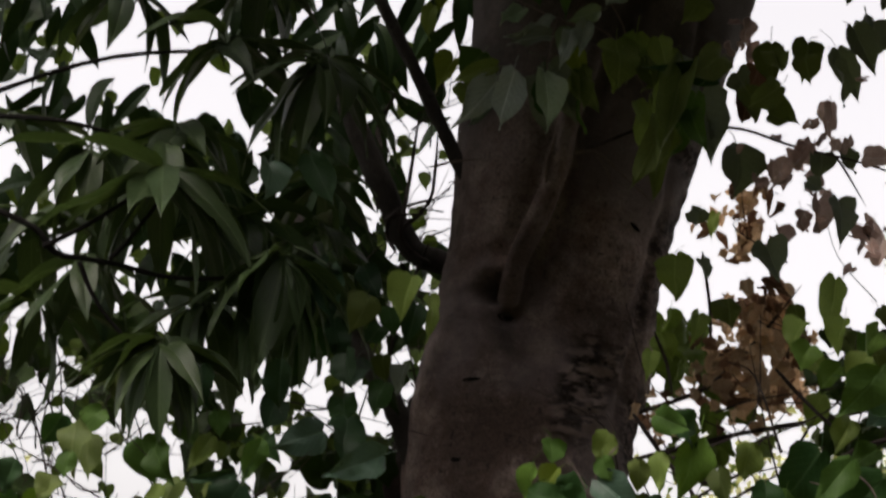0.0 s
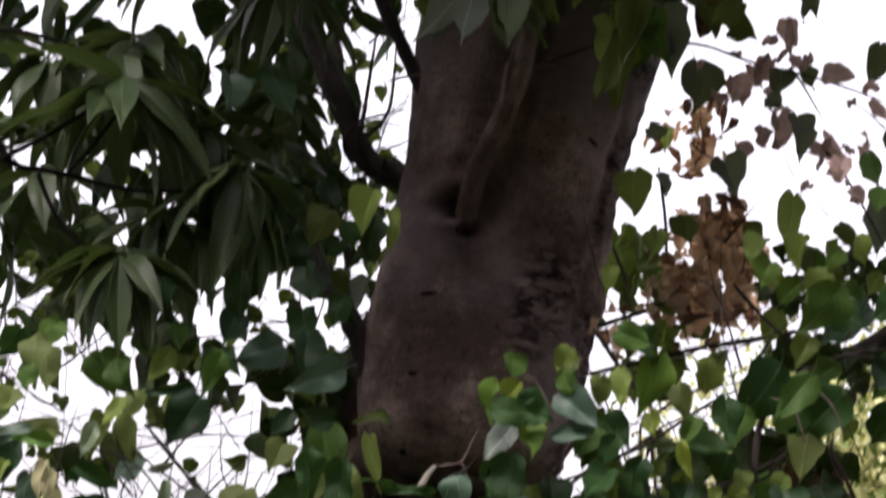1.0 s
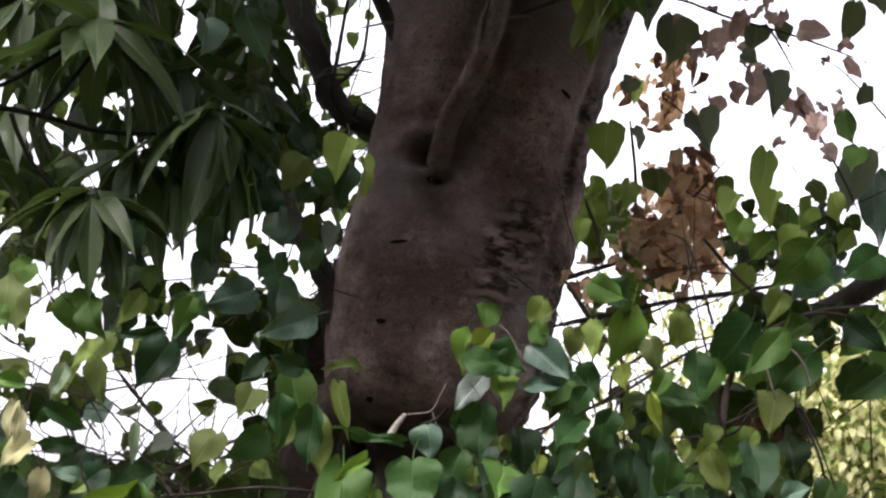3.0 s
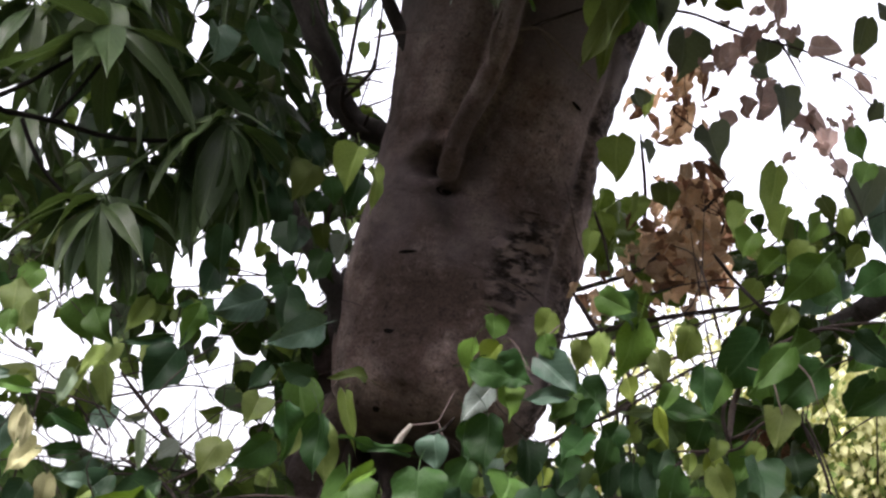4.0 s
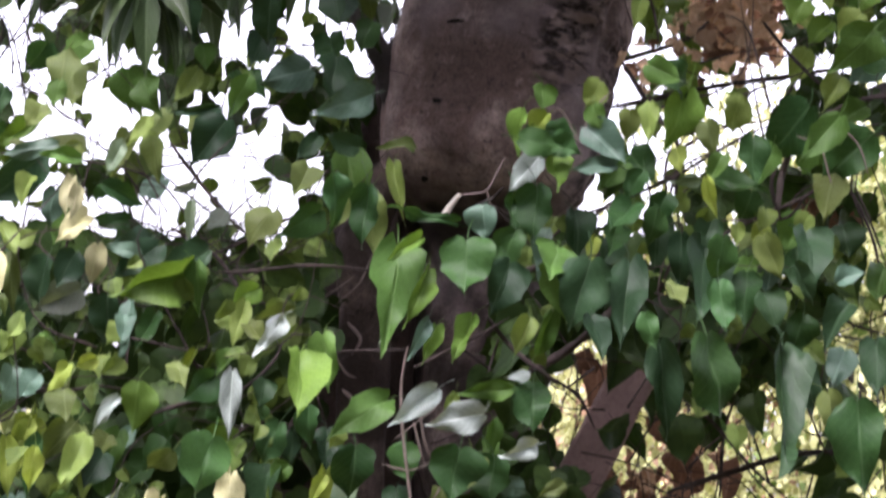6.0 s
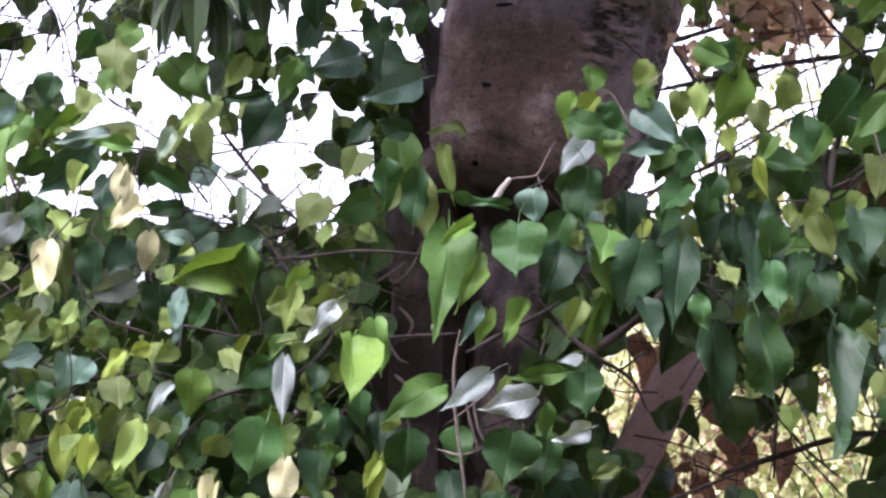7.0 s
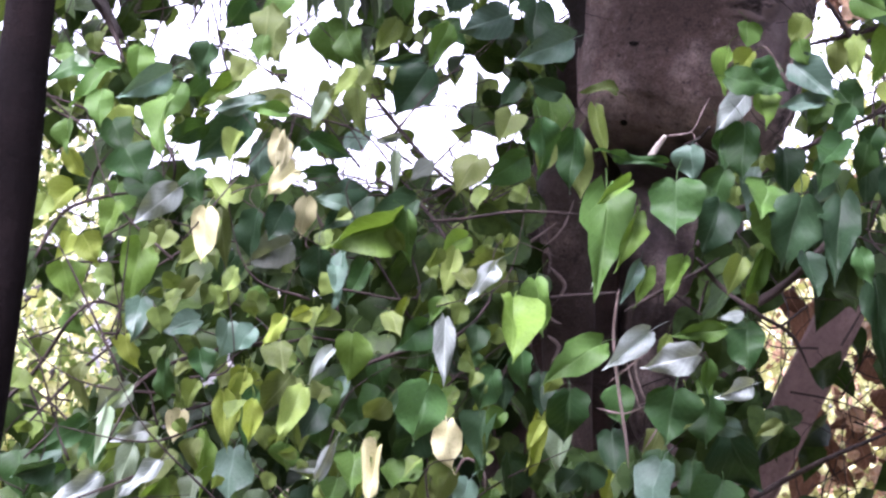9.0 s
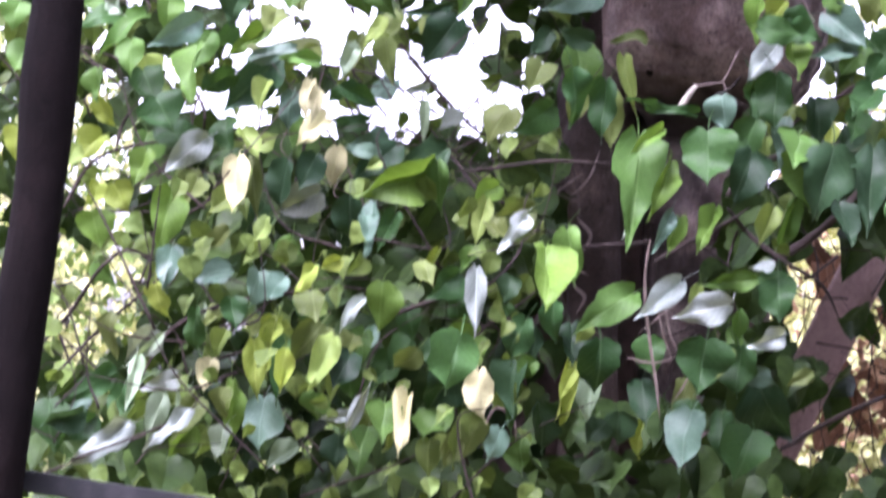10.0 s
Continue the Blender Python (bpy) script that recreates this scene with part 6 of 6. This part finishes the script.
gap(-0.0417, 0.2975, 0.0083, 0.0118)
gap(-0.1259, 0.1996, 0.0059, 0.0094)
gap(0.0562, 0.1882, 0.0071, 0.0142)
gap(0.0571, 0.0541, 0.0165, 0.0331)
gap(0.0772, 0.0517, 0.0118, 0.0283)
gap(0.0409, 0.0615, 0.0094, 0.0118)
gap(0.0001, 0.0783, 0.0165, 0.0106)
gap(-0.0330, 0.0575, 0.0094, 0.0307)
gap(-0.0102, 0.0257, 0.0118, 0.0165)
gap(0.0739, 0.0585, 0.0094, 0.0142)
gap(0.1516, 0.0949, 0.0118, 0.0142)
gap(0.1164, 0.0410, 0.0283, 0.0094)
gap(0.1051, 0.2671, 0.0472, 0.0472)
gap(0.1215, 0.3194, 0.0331, 0.0590)
gap(-0.0637, 0.1997, 0.0090, 0.0067)
gap(-0.1043, 0.2025, 0.0049, 0.0135)
gap(-0.1598, 0.178, 0.0135, 0.0056)
gap(-0.1274, 0.2202, 0.0056, 0.0045)
gap(-0.168, 0.17, 0.0067, 0.0056)
gap(-0.1749, 0.3375, 0.0157, 0.0180)
gap(-0.1925, 0.3257, 0.0079, 0.0090)
gap(-0.152, 0.3271, 0.0067, 0.0112)
gap(-0.14, 0.346, 0.0056, 0.0045)
gap(-0.112, 0.3223, 0.0045, 0.0056)
gap(-0.0677, 0.2772, 0.0067, 0.0067)
gap(-0.0958, 0.358, 0.0067, 0.0101)
gap(-0.1898, 0.2568, 0.0101, 0.0045)
gap(-0.1895, 0.2302, 0.0034, 0.0034)
gap(-0.1362, 0.2235, 0.0056, 0.0079)
gap(-0.0731, 0.2012, 0.0124, 0.0101)
gap(-0.1, 0.194, 0.0045, 0.0056)
gap(-0.1531, 0.1771, 0.0135, 0.0079)
gap(-0.1526, 0.1562, 0.0157, 0.0090)
gap(-0.0802, 0.1634, 0.0090, 0.0112)
gap(-0.1777, 0.1723, 0.0067, 0.0090)
gap(-0.0474, 0.3075, 0.0067, 0.0101)
gap(-0.0378, 0.2838, 0.0056, 0.0135)
gap(-0.1905, 0.1833, 0.0090, 0.0079)
gap(-0.1606, 0.167, 0.0135, 0.0101)
gap(-0.1581, 0.1475, 0.0191, 0.0079)
gap(-0.1814, 0.167, 0.0112, 0.0045)
gap(-0.0821, 0.2006, 0.0124, 0.0101)
gap(-0.0619, 0.1854, 0.0067, 0.0090)
gap(-0.0835, 0.1549, 0.0101, 0.0146)
gap(-0.0875, 0.1314, 0.0157, 0.0124)
gap(-0.0683, 0.1429, 0.0090, 0.0079)
gap(-0.1049, 0.1248, 0.0101, 0.0056)
gap(-0.1671, 0.1292, 0.0135, 0.0056)
gap(-0.1789, 0.114, 0.0112, 0.0056)
gap(-0.1397, 0.1116, 0.0101, 0.0045)
gap(-0.1195, 0.1324, 0.0090, 0.0067)
gap(-0.1046, 0.1781, 0.0056, 0.0045)
gap(-0.1273, 0.1756, 0.0045, 0.0034)
gap(-0.2341, 0.0935, 0.0056, 0.0056)
gap(-0.2332, 0.0157, 0.0090, 0.0112)
gap(-0.219, 0.0308, 0.0067, 0.0056)
gap(-0.0548, 0.3343, 0.0056, 0.0112)
gap(-0.0779, 0.361, 0.0090, 0.0079)
gap(-0.0616, 0.3537, 0.0067, 0.0056)
gap(-0.0517, 0.2198, 0.0056, 0.0056)
gap(-0.0519, 0.1894, 0.0056, 0.0090)
gap(-0.1513, 0.1473, 0.0225, 0.0112)
gap(-0.1322, 0.165, 0.0112, 0.0112)
gap(-0.1627, 0.1697, 0.0135, 0.0067)
gap(-0.082, 0.1687, 0.0079, 0.0135)
gap(-0.0815, 0.1365, 0.0124, 0.0135)
gap(-0.0657, 0.1377, 0.0079, 0.0090)
gap(-0.1127, 0.1272, 0.0135, 0.0090)
gap(-0.1678, 0.1263, 0.0112, 0.0056)
gap(-0.1782, 0.1128, 0.0101, 0.0049)
gap(-0.0963, 0.1238, 0.0112, 0.0056)
gap(-0.2327, 0.0303, 0.0112, 0.0090)
gap(-0.2273, 0.0928, 0.0056, 0.0056)
gap(-0.2108, 0.1627, 0.0067, 0.0056)
gap(0.062, 0.1678, 0.0079, 0.0090)
gap(0.0727, 0.1505, 0.0090, 0.0056)
gap(0.0998, 0.1762, 0.0112, 0.0090)
gap(0.0808, 0.1353, 0.0045, 0.0079)
gap(0.0495, 0.1322, 0.0090, 0.0067)
gap(0.0738, 0.1617, 0.0067, 0.0056)
gap(0.0578, 0.1622, 0.0067, 0.0067)
gap(0.0947, 0.1828, 0.0067, 0.0067)
gap(0.1283, 0.1683, 0.0056, 0.0067)
gap(0.0605, 0.17, 0.0056, 0.0079)
gap(0.0967, 0.1762, 0.0067, 0.0067)
gap(0.174, 0.158, 0.017, 0.036)
gap(0.176, 0.095, 0.016, 0.026)
gap(0.0714, 0.0137, 0.0202, 0.0124)
gap(0.0529, 0.0546, 0.0067, 0.0135)
gap(0.0846, 0.0439, 0.0090, 0.0202)
gap(0.0545, 0.0055, 0.0090, 0.0067)
gap(-0.1906, 0.2814, 0.0101, 0.0063)
gap(-0.1643, 0.2695, 0.0063, 0.0036)
gap(-0.1917, 0.2208, 0.0085, 0.0135)
gap(-0.2083, 0.2892, 0.0045, 0.0067)
gap(-0.0870, 0.1480, 0.0135, 0.0101)
gap(-0.1512, 0.1705, 0.0079, 0.0090)
gap(-0.0880, 0.1852, 0.0081, 0.0063)
gap(-0.1090, 0.1623, 0.0067, 0.0056)
gap(-0.1813, 0.1975, 0.0075, 0.0060)
gap(-0.1567, 0.1648, 0.0085, 0.0150)
gap(-0.1572, 0.1497, 0.0128, 0.0064)
gap(-0.1048, 0.1980, 0.0075, 0.0128)
gap(-0.0832, 0.1582, 0.0096, 0.0171)
gap(-0.0802, 0.1307, 0.0150, 0.0107)
gap(-0.0737, 0.1987, 0.0128, 0.0096)
gap(-0.1130, 0.1365, 0.0107, 0.0064)
gap(-0.1883, 0.1105, 0.0085, 0.0053)
gap(-0.1518, 0.1142, 0.0064, 0.0064)
gap(-0.1200, 0.1173, 0.0085, 0.0064)
gap(-0.1300, 0.1745, 0.0047, 0.0047)
gap(-0.0777, 0.1703, 0.0085, 0.0064)
gap(-0.0512, 0.2894, 0.0081, 0.0169)
gap(-0.0593, 0.2344, 0.0072, 0.0139)
gap(-0.0547, 0.2624, 0.0049, 0.0090)


def open_sky(x, y, z):
    u, v = x / y, (z - 1.5) / y
    return any(math.hypot((u - g[0]) / g[2], (v - g[1]) / g[3]) < 1.0 + 0.25 * noise.noise(Vector((u * 60, v * 60, 3))) for g in GAPS)


FILL_HEART = [leaf_blade("fill", HEART, FILL["green"], s, fold=0.4, curl=0.3, wave=0.05, crumple=0.09, stalk=0.4) for s in range(8)]
FILL_ROUGH = [leaf_blade("fill", HEART[::2] + HEART[-1:], FILL["green"], s, crumple=0.05, stalk=0.3, cols=(-1, 0, 1)) for s in range(4)]
FILL_LANCE = [leaf_blade("fill", LANCE, FILL["green"], s, fold=0.08, curl=0.4, wave=0.02, stalk=0.1, cols=(-1, -0.5, 0, 0, 0.5, 1)) for s in range(6)]
FILL_CHIP = [mesh("fill", [(-0.5, 0.35, 0.1), (0, 0, 0), (0.5, 0.4, 0.12), (0.04, 1, -0.1)], [(0, 1, 3), (1, 2, 3)], FILL["green"])]
SHAPES = {}
for key, group in (("heart", FILL_HEART), ("rough", FILL_ROUGH), ("lance", FILL_LANCE), ("chip", FILL_CHIP)):
    SHAPES[key] = []
    for me in group:
        co = np.empty(len(me.vertices) * 3)
        me.vertices.foreach_get("co", co)
        SHAPES[key].append((co.reshape(-1, 3), [tuple(p.vertices) for p in me.polygons]))


class Crown:
    """Gathers many small leaves into one mesh."""

    def __init__(self, seed):
        self.verts, self.faces, self.count, self.rng = [], [], 0, random.Random(seed)

    def add(self, x, y, z, size, shape="heart", slim=0.9):
        rng = self.rng
        co, polys = rng.choice(SHAPES[shape])
        lean = rng.gauss(0, 32)
        m = np.array(leaf_pose(x, y, z, lean, size, size * slim, rng.uniform(-25, 50), rng.uniform(-60, 60)))
        self.verts.append(co @ m[:3, :3].T + m[:3, 3])
        self.faces += [tuple(v + self.count for v in p) for p in polys]
        self.count += len(co)

    def part(self, name, parent, mat, label):
        me = mesh(name, np.concatenate(self.verts), self.faces, mat)
        ob = attach(name, me, parent, label=label)
        ob["kind"] = "stuff"
        return ob


def fill(crown, u0, u1, v0, v1, near, far, n, small, large, shape="heart", slim=0.9, thin=-0.28, keep=0.96):
    """Leaves in a slab of the camera's view between two depths; few where the sky shows through."""
    rng = crown.rng
    for _ in range(n):
        y = rng.uniform(near, far)
        u, v = rng.uniform(u0, u1), rng.uniform(v0, v1)
        x, z, size = u * y, 1.5 + v * y, rng.uniform(small, large)
        if y < 6.5 and -0.054 < u < 0.012 and 0.035 < v < 0.135:
            continue
        if z < 0.3 or noise.noise(Vector((u * 26, v * 26, y * 0.6))) < thin:
            continue
        if rng.random() < keep and any(open_sky(x + a * size, y, z - b * size) for a, b in ((0, 0.25), (0, 0.7))):
            continue
        crown.add(x, y, z, size, shape, slim)


c = Crown(1)
fill(c, -0.27, -0.09, 0.23, 0.40, 5.9, 7.6, 230, 0.12, 0.19, "lance", 0.28, 0.0)
fill(c, -0.18, -0.085, 0.25, 0.31, 5.9, 7.2, 70, 0.13, 0.2, "lance", 0.28, -1)
fill(c, -0.10, -0.035, 0.255, 0.40, 6.5, 7.6, 200, 0.14, 0.2, "lance", 0.28)
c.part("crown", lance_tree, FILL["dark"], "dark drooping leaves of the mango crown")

c = Crown(2)
fill(c, -0.20, -0.045, 0.10, 0.235, 6.35, 7.8, 430, 0.08, 0.14)
fill(c, -0.085, -0.04, 0.13, 0.30, 6.4, 7.6, 130, 0.06, 0.10)
fill(c, -0.31, -0.21, 0.06, 0.25, 6.0, 7.8, 190, 0.07, 0.12)
fill(c, -0.215, -0.05, -0.08, 0.115, 5.3, 7.6, 1000, 0.08, 0.125)
fill(c, -0.31, -0.215, -0.08, 0.02, 5.3, 7.6, 260, 0.08, 0.125)
fill(c, 0.01, 0.15, 0.082, 0.142, 5.2, 5.8, 170, 0.09, 0.125)
fill(c, 0.02, 0.10, -0.06, 0.085, 5.1, 5.7, 110, 0.08, 0.115)
fill(c, 0.10, 0.20, -0.06, 0.085, 5.1, 5.7, 60, 0.08, 0.115)
fill(c, 0.05, 0.148, 0.085, 0.165, 5.5, 6.3, 90, 0.085, 0.12)
fill(c, 0.01, 0.075, 0.015, 0.085, 5.75, 6.5, 150, 0.07, 0.11, thin=-1)
fill(c, 0.12, 0.18, 0.14, 0.205, 6.0, 6.9, 80, 0.07, 0.10)
fill(c, -0.06, 0.05, -0.08, 0.015, 5.2, 5.8, 150, 0.08, 0.11)
fill(c, 0.120, 0.168, 0.217, 0.243, 6.6, 7.4, 90, 0.035, 0.065, thin=-1, keep=0)
fill(c, -0.125, -0.045, 0.15, 0.27, 5.9, 6.8, 70, 0.045, 0.08, thin=-1, keep=0.55)
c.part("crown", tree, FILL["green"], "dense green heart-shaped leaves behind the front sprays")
c = Crown(3)
fill(c, -0.215, -0.05, -0.07, 0.20, 5.6, 8.0, 280, 0.06, 0.10)
fill(c, -0.33, -0.205, -0.07, 0.24, 5.6, 8.0, 330, 0.05, 0.09)
fill(c, 0.05, 0.10, 0.12, 0.22, 6.4, 7.0, 60, 0.07, 0.10)
fill(c, -0.12, -0.025, 0.07, 0.118, 5.5, 6.3, 55, 0.045, 0.075, thin=-1)
fill(c, -0.26, -0.05, -0.06, 0.10, 4.7, 5.3, 170, 0.03, 0.06, thin=-1)
fill(c, -0.18, -0.06, 0.09, 0.19, 5.2, 5.9, 60, 0.035, 0.06, thin=-1)
fill(c, 0.02, 0.17, 0.05, 0.15, 4.85, 5.3, 80, 0.03, 0.055, thin=-1)
fill(c, -0.20, -0.05, 0.09, 0.22, 6.0, 7.6, 230, 0.03, 0.06, thin=-1, keep=0.65)
fill(c, -0.062, -0.015, 0.2, 0.33, 6.6, 7.6, 50, 0.04, 0.07, thin=-1, keep=0.4)
fill(c, -0.27, -0.05, 0.22, 0.36, 7.6, 8.4, 260, 0.05, 0.08, thin=-1)
fill(c, 0.06, 0.20, 0.10, 0.2, 6.4, 7.4, 110, 0.06, 0.09)
fill(c, 0.052, 0.075, 0.219, 0.247, 6.6, 7.4, 22, 0.06, 0.09, thin=-1, keep=0)
c.part("crown", tree, FILL["light"], "light green young leaves of the crown")


def twigs(parent, seed, u0, u1, v0, v1, near, far, n, label):
    """Fine bare twigs, bowed and crossing, joined into one part."""
    rng = random.Random(seed)
    verts, faces = [], []
    for _ in range(n):
        y = rng.uniform(near, far)
        p = Vector((rng.uniform(u0, u1) * y, y, 1.5 + rng.uniform(v0, v1) * y))
        a = rng.choice((0.5, 0.9, 2.2, 2.7, 1.5)) + rng.gauss(0, 0.3)
        way = Vector((math.cos(a), rng.uniform(-0.3, 0.3), math.sin(a)))
        size = rng.uniform(0.12, 0.4)
        bow = Vector((rng.uniform(-0.09, 0.09), rng.uniform(-0.05, 0.05), rng.uniform(-0.08, 0.08)))
        me = tube("fine", [p, p + way * size * 0.5 + bow, p + way * size], rng.uniform(0.0012, 0.0036), 0.0008, TWIG, 5, 0.1, 5)
        base = len(verts)
        verts += [v.co.copy() for v in me.vertices]
        faces += [tuple(k + base for k in q.vertices) for q in me.polygons]
        bpy.data.meshes.remove(me)
    ob = attach("fine_twig", mesh("fine_twig", verts, faces, TWIG), parent, label=label)
    ob["kind"] = "stuff"


twigs(tree, 5, -0.24, -0.075, 0.10, 0.22, 5.6, 7.0, 50, "fine bare twigs among the leaves")
twigs(tree, 9, -0.068, -0.032, 0.18, 0.33, 6.25, 7.0, 70, "fine twigs beside the trunk")
twigs(tree, 6, 0.075, 0.21, 0.10, 0.30, 5.6, 7.0, 45, "fine dark twigs against the sky")
twigs(tree, 7, 0.095, 0.20, -0.02, 0.10, 5.2, 6.4, 50, "fine twigs in the low foliage")
twigs(tree, 10, -0.01, 0.09, -0.02, 0.07, 5.8, 7.0, 80, "dark twigs round the leaning plank")
twigs(tree, 11, -0.135, -0.065, 0.07, 0.125, 5.3, 6.2, 40, "tangle of bare twigs beside the trunk")
twigs(tree, 12, -0.26, -0.06, -0.04, 0.09, 4.7, 5.3, 60, "thin dark twigs bearing the leaves")
twigs(tree, 13, 0.05, 0.18, 0.06, 0.2, 4.9, 5.6, 60, "thin dark twigs across the spray")
twigs(tree, 14, -0.18, -0.085, 0.08, 0.16, 5.1, 5.8, 18, "thin dark twigs among the hanging leaves")
twigs(tree, 15, -0.254, -0.172, 0.146, 0.183, 6.0, 7.4, 70, "tangle of grey twigs against the sky")
twigs(tree, 8, -0.30, -0.2, -0.02, 0.16, 5.4, 7.4, 60, "fine twigs beside the post")
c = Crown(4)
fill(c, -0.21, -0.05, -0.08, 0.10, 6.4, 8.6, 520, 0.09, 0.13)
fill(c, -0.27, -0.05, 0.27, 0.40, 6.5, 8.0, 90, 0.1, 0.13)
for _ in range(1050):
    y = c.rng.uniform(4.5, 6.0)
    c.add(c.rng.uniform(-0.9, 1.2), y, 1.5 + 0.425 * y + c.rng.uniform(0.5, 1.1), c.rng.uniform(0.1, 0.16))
# the crown overhead, out of view, added to shade the trunk
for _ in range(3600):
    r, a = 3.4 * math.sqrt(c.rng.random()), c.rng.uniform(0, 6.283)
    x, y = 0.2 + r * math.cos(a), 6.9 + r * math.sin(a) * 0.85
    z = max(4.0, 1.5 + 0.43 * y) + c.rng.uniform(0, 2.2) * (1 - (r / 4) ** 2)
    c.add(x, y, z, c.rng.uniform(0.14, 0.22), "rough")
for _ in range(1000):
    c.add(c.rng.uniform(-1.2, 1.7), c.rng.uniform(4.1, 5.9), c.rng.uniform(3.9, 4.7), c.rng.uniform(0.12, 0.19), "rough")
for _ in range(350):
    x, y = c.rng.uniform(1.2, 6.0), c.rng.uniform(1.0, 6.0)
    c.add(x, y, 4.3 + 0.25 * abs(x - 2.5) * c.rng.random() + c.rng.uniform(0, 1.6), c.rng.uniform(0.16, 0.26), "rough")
c.part("crown", tree, FILL["dark"], "dark leaves behind, and unseen leaves added overhead to block light")


# ---- distance ----
def far_tree(name, x, y, height, wide, low, n, mats, label, seed, leaf_size=0.06):
    t = thing(name, (x, y, 0), label, "tree", group="trees in the distance")
    rng = random.Random(seed)
    attach("trunk", tube("trunk", [(x, y, -0.1), (x + 0.1, y, height * 0.4), (x - 0.1, y + 0.1, height * 0.85)], 0.08, 0.03, LIMB_BARK, 10, 0.15), t)
    for i in range(7):
        a, h = rng.uniform(0, 6.28), rng.uniform(0.35, 0.8) * height
        e = Vector((x + math.cos(a) * wide * 0.7, y + math.sin(a) * wide * 0.7, h + rng.uniform(0.2, 0.8)))
        attach("limb", tube("limb", [(x, y, h * 0.75), (Vector((x, y, h)) + e) / 2, e], 0.05, 0.015, LIMB_BARK, 6), t)
    clumps = [(rng.gauss(0, 0.5) * wide, rng.gauss(0, 0.5) * wide, rng.uniform(low, height), rng.uniform(0.3, 0.7)) for _ in range(34)]
    for k, (mat, share) in enumerate(mats):
        c = Crown(seed + k)
        for _ in range(int(n * share)):
            q = rng.choice(clumps)
            c.add(x + q[0] + rng.gauss(0, q[3] * 0.6), y + q[1] + rng.gauss(0, q[3] * 0.6), max(0.2, q[2] + rng.gauss(0, q[3] * 0.5)), rng.uniform(0.6, 1.4) * leaf_size, "chip", 0.7)
        c.part("crown", t, FILL[mat], "")
    return t


far_tree("tree", 2.75, 15.0, 4.3, 0.8, 0.3, 30000, (("straw", 0.8), ("light", 0.2)), "sunlit pale yellow-green tree some way behind", 41)
far_tree("tree", 1.5, 16.0, 3.3, 1.0, 0.2, 32000, (("straw", 0.82), ("brown", 0.18)), "pale yellowish bush with dry brown leaves", 42)
far_tree("tree", 4.2, 18.0, 4.6, 1.6, 0.4, 16000, (("straw", 0.5), ("light", 0.5)), "tall light green tree in the distance", 43)
far_tree("tree", -3.9, 14.0, 3.6, 0.7, 0.8, 9000, (("light", 0.6), ("straw", 0.4)), "thin pale tree with fine twigs in the distance", 44)
far_tree("tree", -3.3, 12.0, 2.3, 0.7, 0.3, 9000, (("straw", 0.6), ("light", 0.4)), "pale leafy bush behind the rail", 46)
far_tree("tree", -1.6, 16.0, 1.9, 1.8, 0.2, 14000, (("green", 0.6), ("light", 0.4)), "low green bush in the distance", 45)

for i, (x, y) in enumerate(((-6.0, -2.5), (-2.4, -5.5), (1.6, -6.0), (5.0, -4.0), (-7.5, 2.5), (7.0, 2.0), (-4.6, -4.6), (6.6, -1.2))):
    far_tree("tree", x, y, 7.0, 2.6, 0.4, 13000, (("dark", 1.0),), "unseen dark green tree added to block low sky light", 60 + i, 0.34)

# ---- post, rail and plank ----
post = thing("wooden_post", (-1.15, 4.2, 0), "dark weathered wooden post standing upright beside the rail", "post")
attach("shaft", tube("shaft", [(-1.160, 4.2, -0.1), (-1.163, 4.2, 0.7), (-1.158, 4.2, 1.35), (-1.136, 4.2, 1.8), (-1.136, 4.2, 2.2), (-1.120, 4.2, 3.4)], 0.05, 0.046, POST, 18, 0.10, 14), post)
rail = thing("metal_rail", (-0.6, 4.22, 0), "black painted flat metal rail running past the post", "rail")


def bar(name, a, b, wide, high, mat, parent, label="", bevel=0.003):
    bm = bmesh.new()
    a, b = Vector(a), Vector(b)
    bmesh.ops.create_cube(bm, size=1, matrix=Matrix.Diagonal(((b - a).length, wide, high, 1)))
    bmesh.ops.bevel(bm, geom=bm.edges[:], offset=bevel, segments=2, affect="EDGES")
    me = bpy.data.meshes.new(name)
    bm.to_mesh(me)
    bm.free()
    me.materials.append(mat)
    m = Matrix.Translation((a + b) / 2) @ (b - a).to_track_quat("X", "Z").to_matrix().to_4x4()
    return attach(name, me, parent, m, label)


bar("top_bar", (-2.2, 4.27, 1.375), (1.2, 4.27, 1.19), 0.03, 0.036, RAIL, rail)
for x in (-2.1, -0.4, 1.1):
    bar("leg", (x, 4.27, 1.35 - 0.0545 * (x + 2.1)), (x, 4.27, -0.05), 0.03, 0.03, RAIL, rail)

plank = thing("weathered_plank", (-0.34, 6.1, 0), "flat reddish-grey weathered plank leaning upright behind the leaves", "plank")


def board(foot, top, wide, thick):
    foot, top = Vector(foot), Vector(top)
    verts, faces = [], []
    n = 40
    for i in range(n + 1):
        q = foot.lerp(top, i / n)
        for sx, sy in ((-1, -1), (-0.9, -1.25), (0.9, -1.25), (1, -1), (1, 1), (-1, 1)):
            w = 1 + 0.05 * noise.noise(Vector((sx, i * 0.35, 0)))
            verts.append(q + Vector((sx * wide / 2 * w, sy * thick / 2, 0)))
    for i in range(n):
        for k in range(6):
            j = (k + 1) % 6
            faces.append((i * 6 + k, i * 6 + j, i * 6 + 6 + j, i * 6 + 6 + k))
    faces += [tuple(range(6))[::-1], tuple(n * 6 + k for k in range(6))]
    return mesh("plank", verts, faces, PLANK, False)


attach("board", board((-0.352, 6.1, -0.05), (0.500, 6.1, 2.12), 0.120, 0.03), plank)
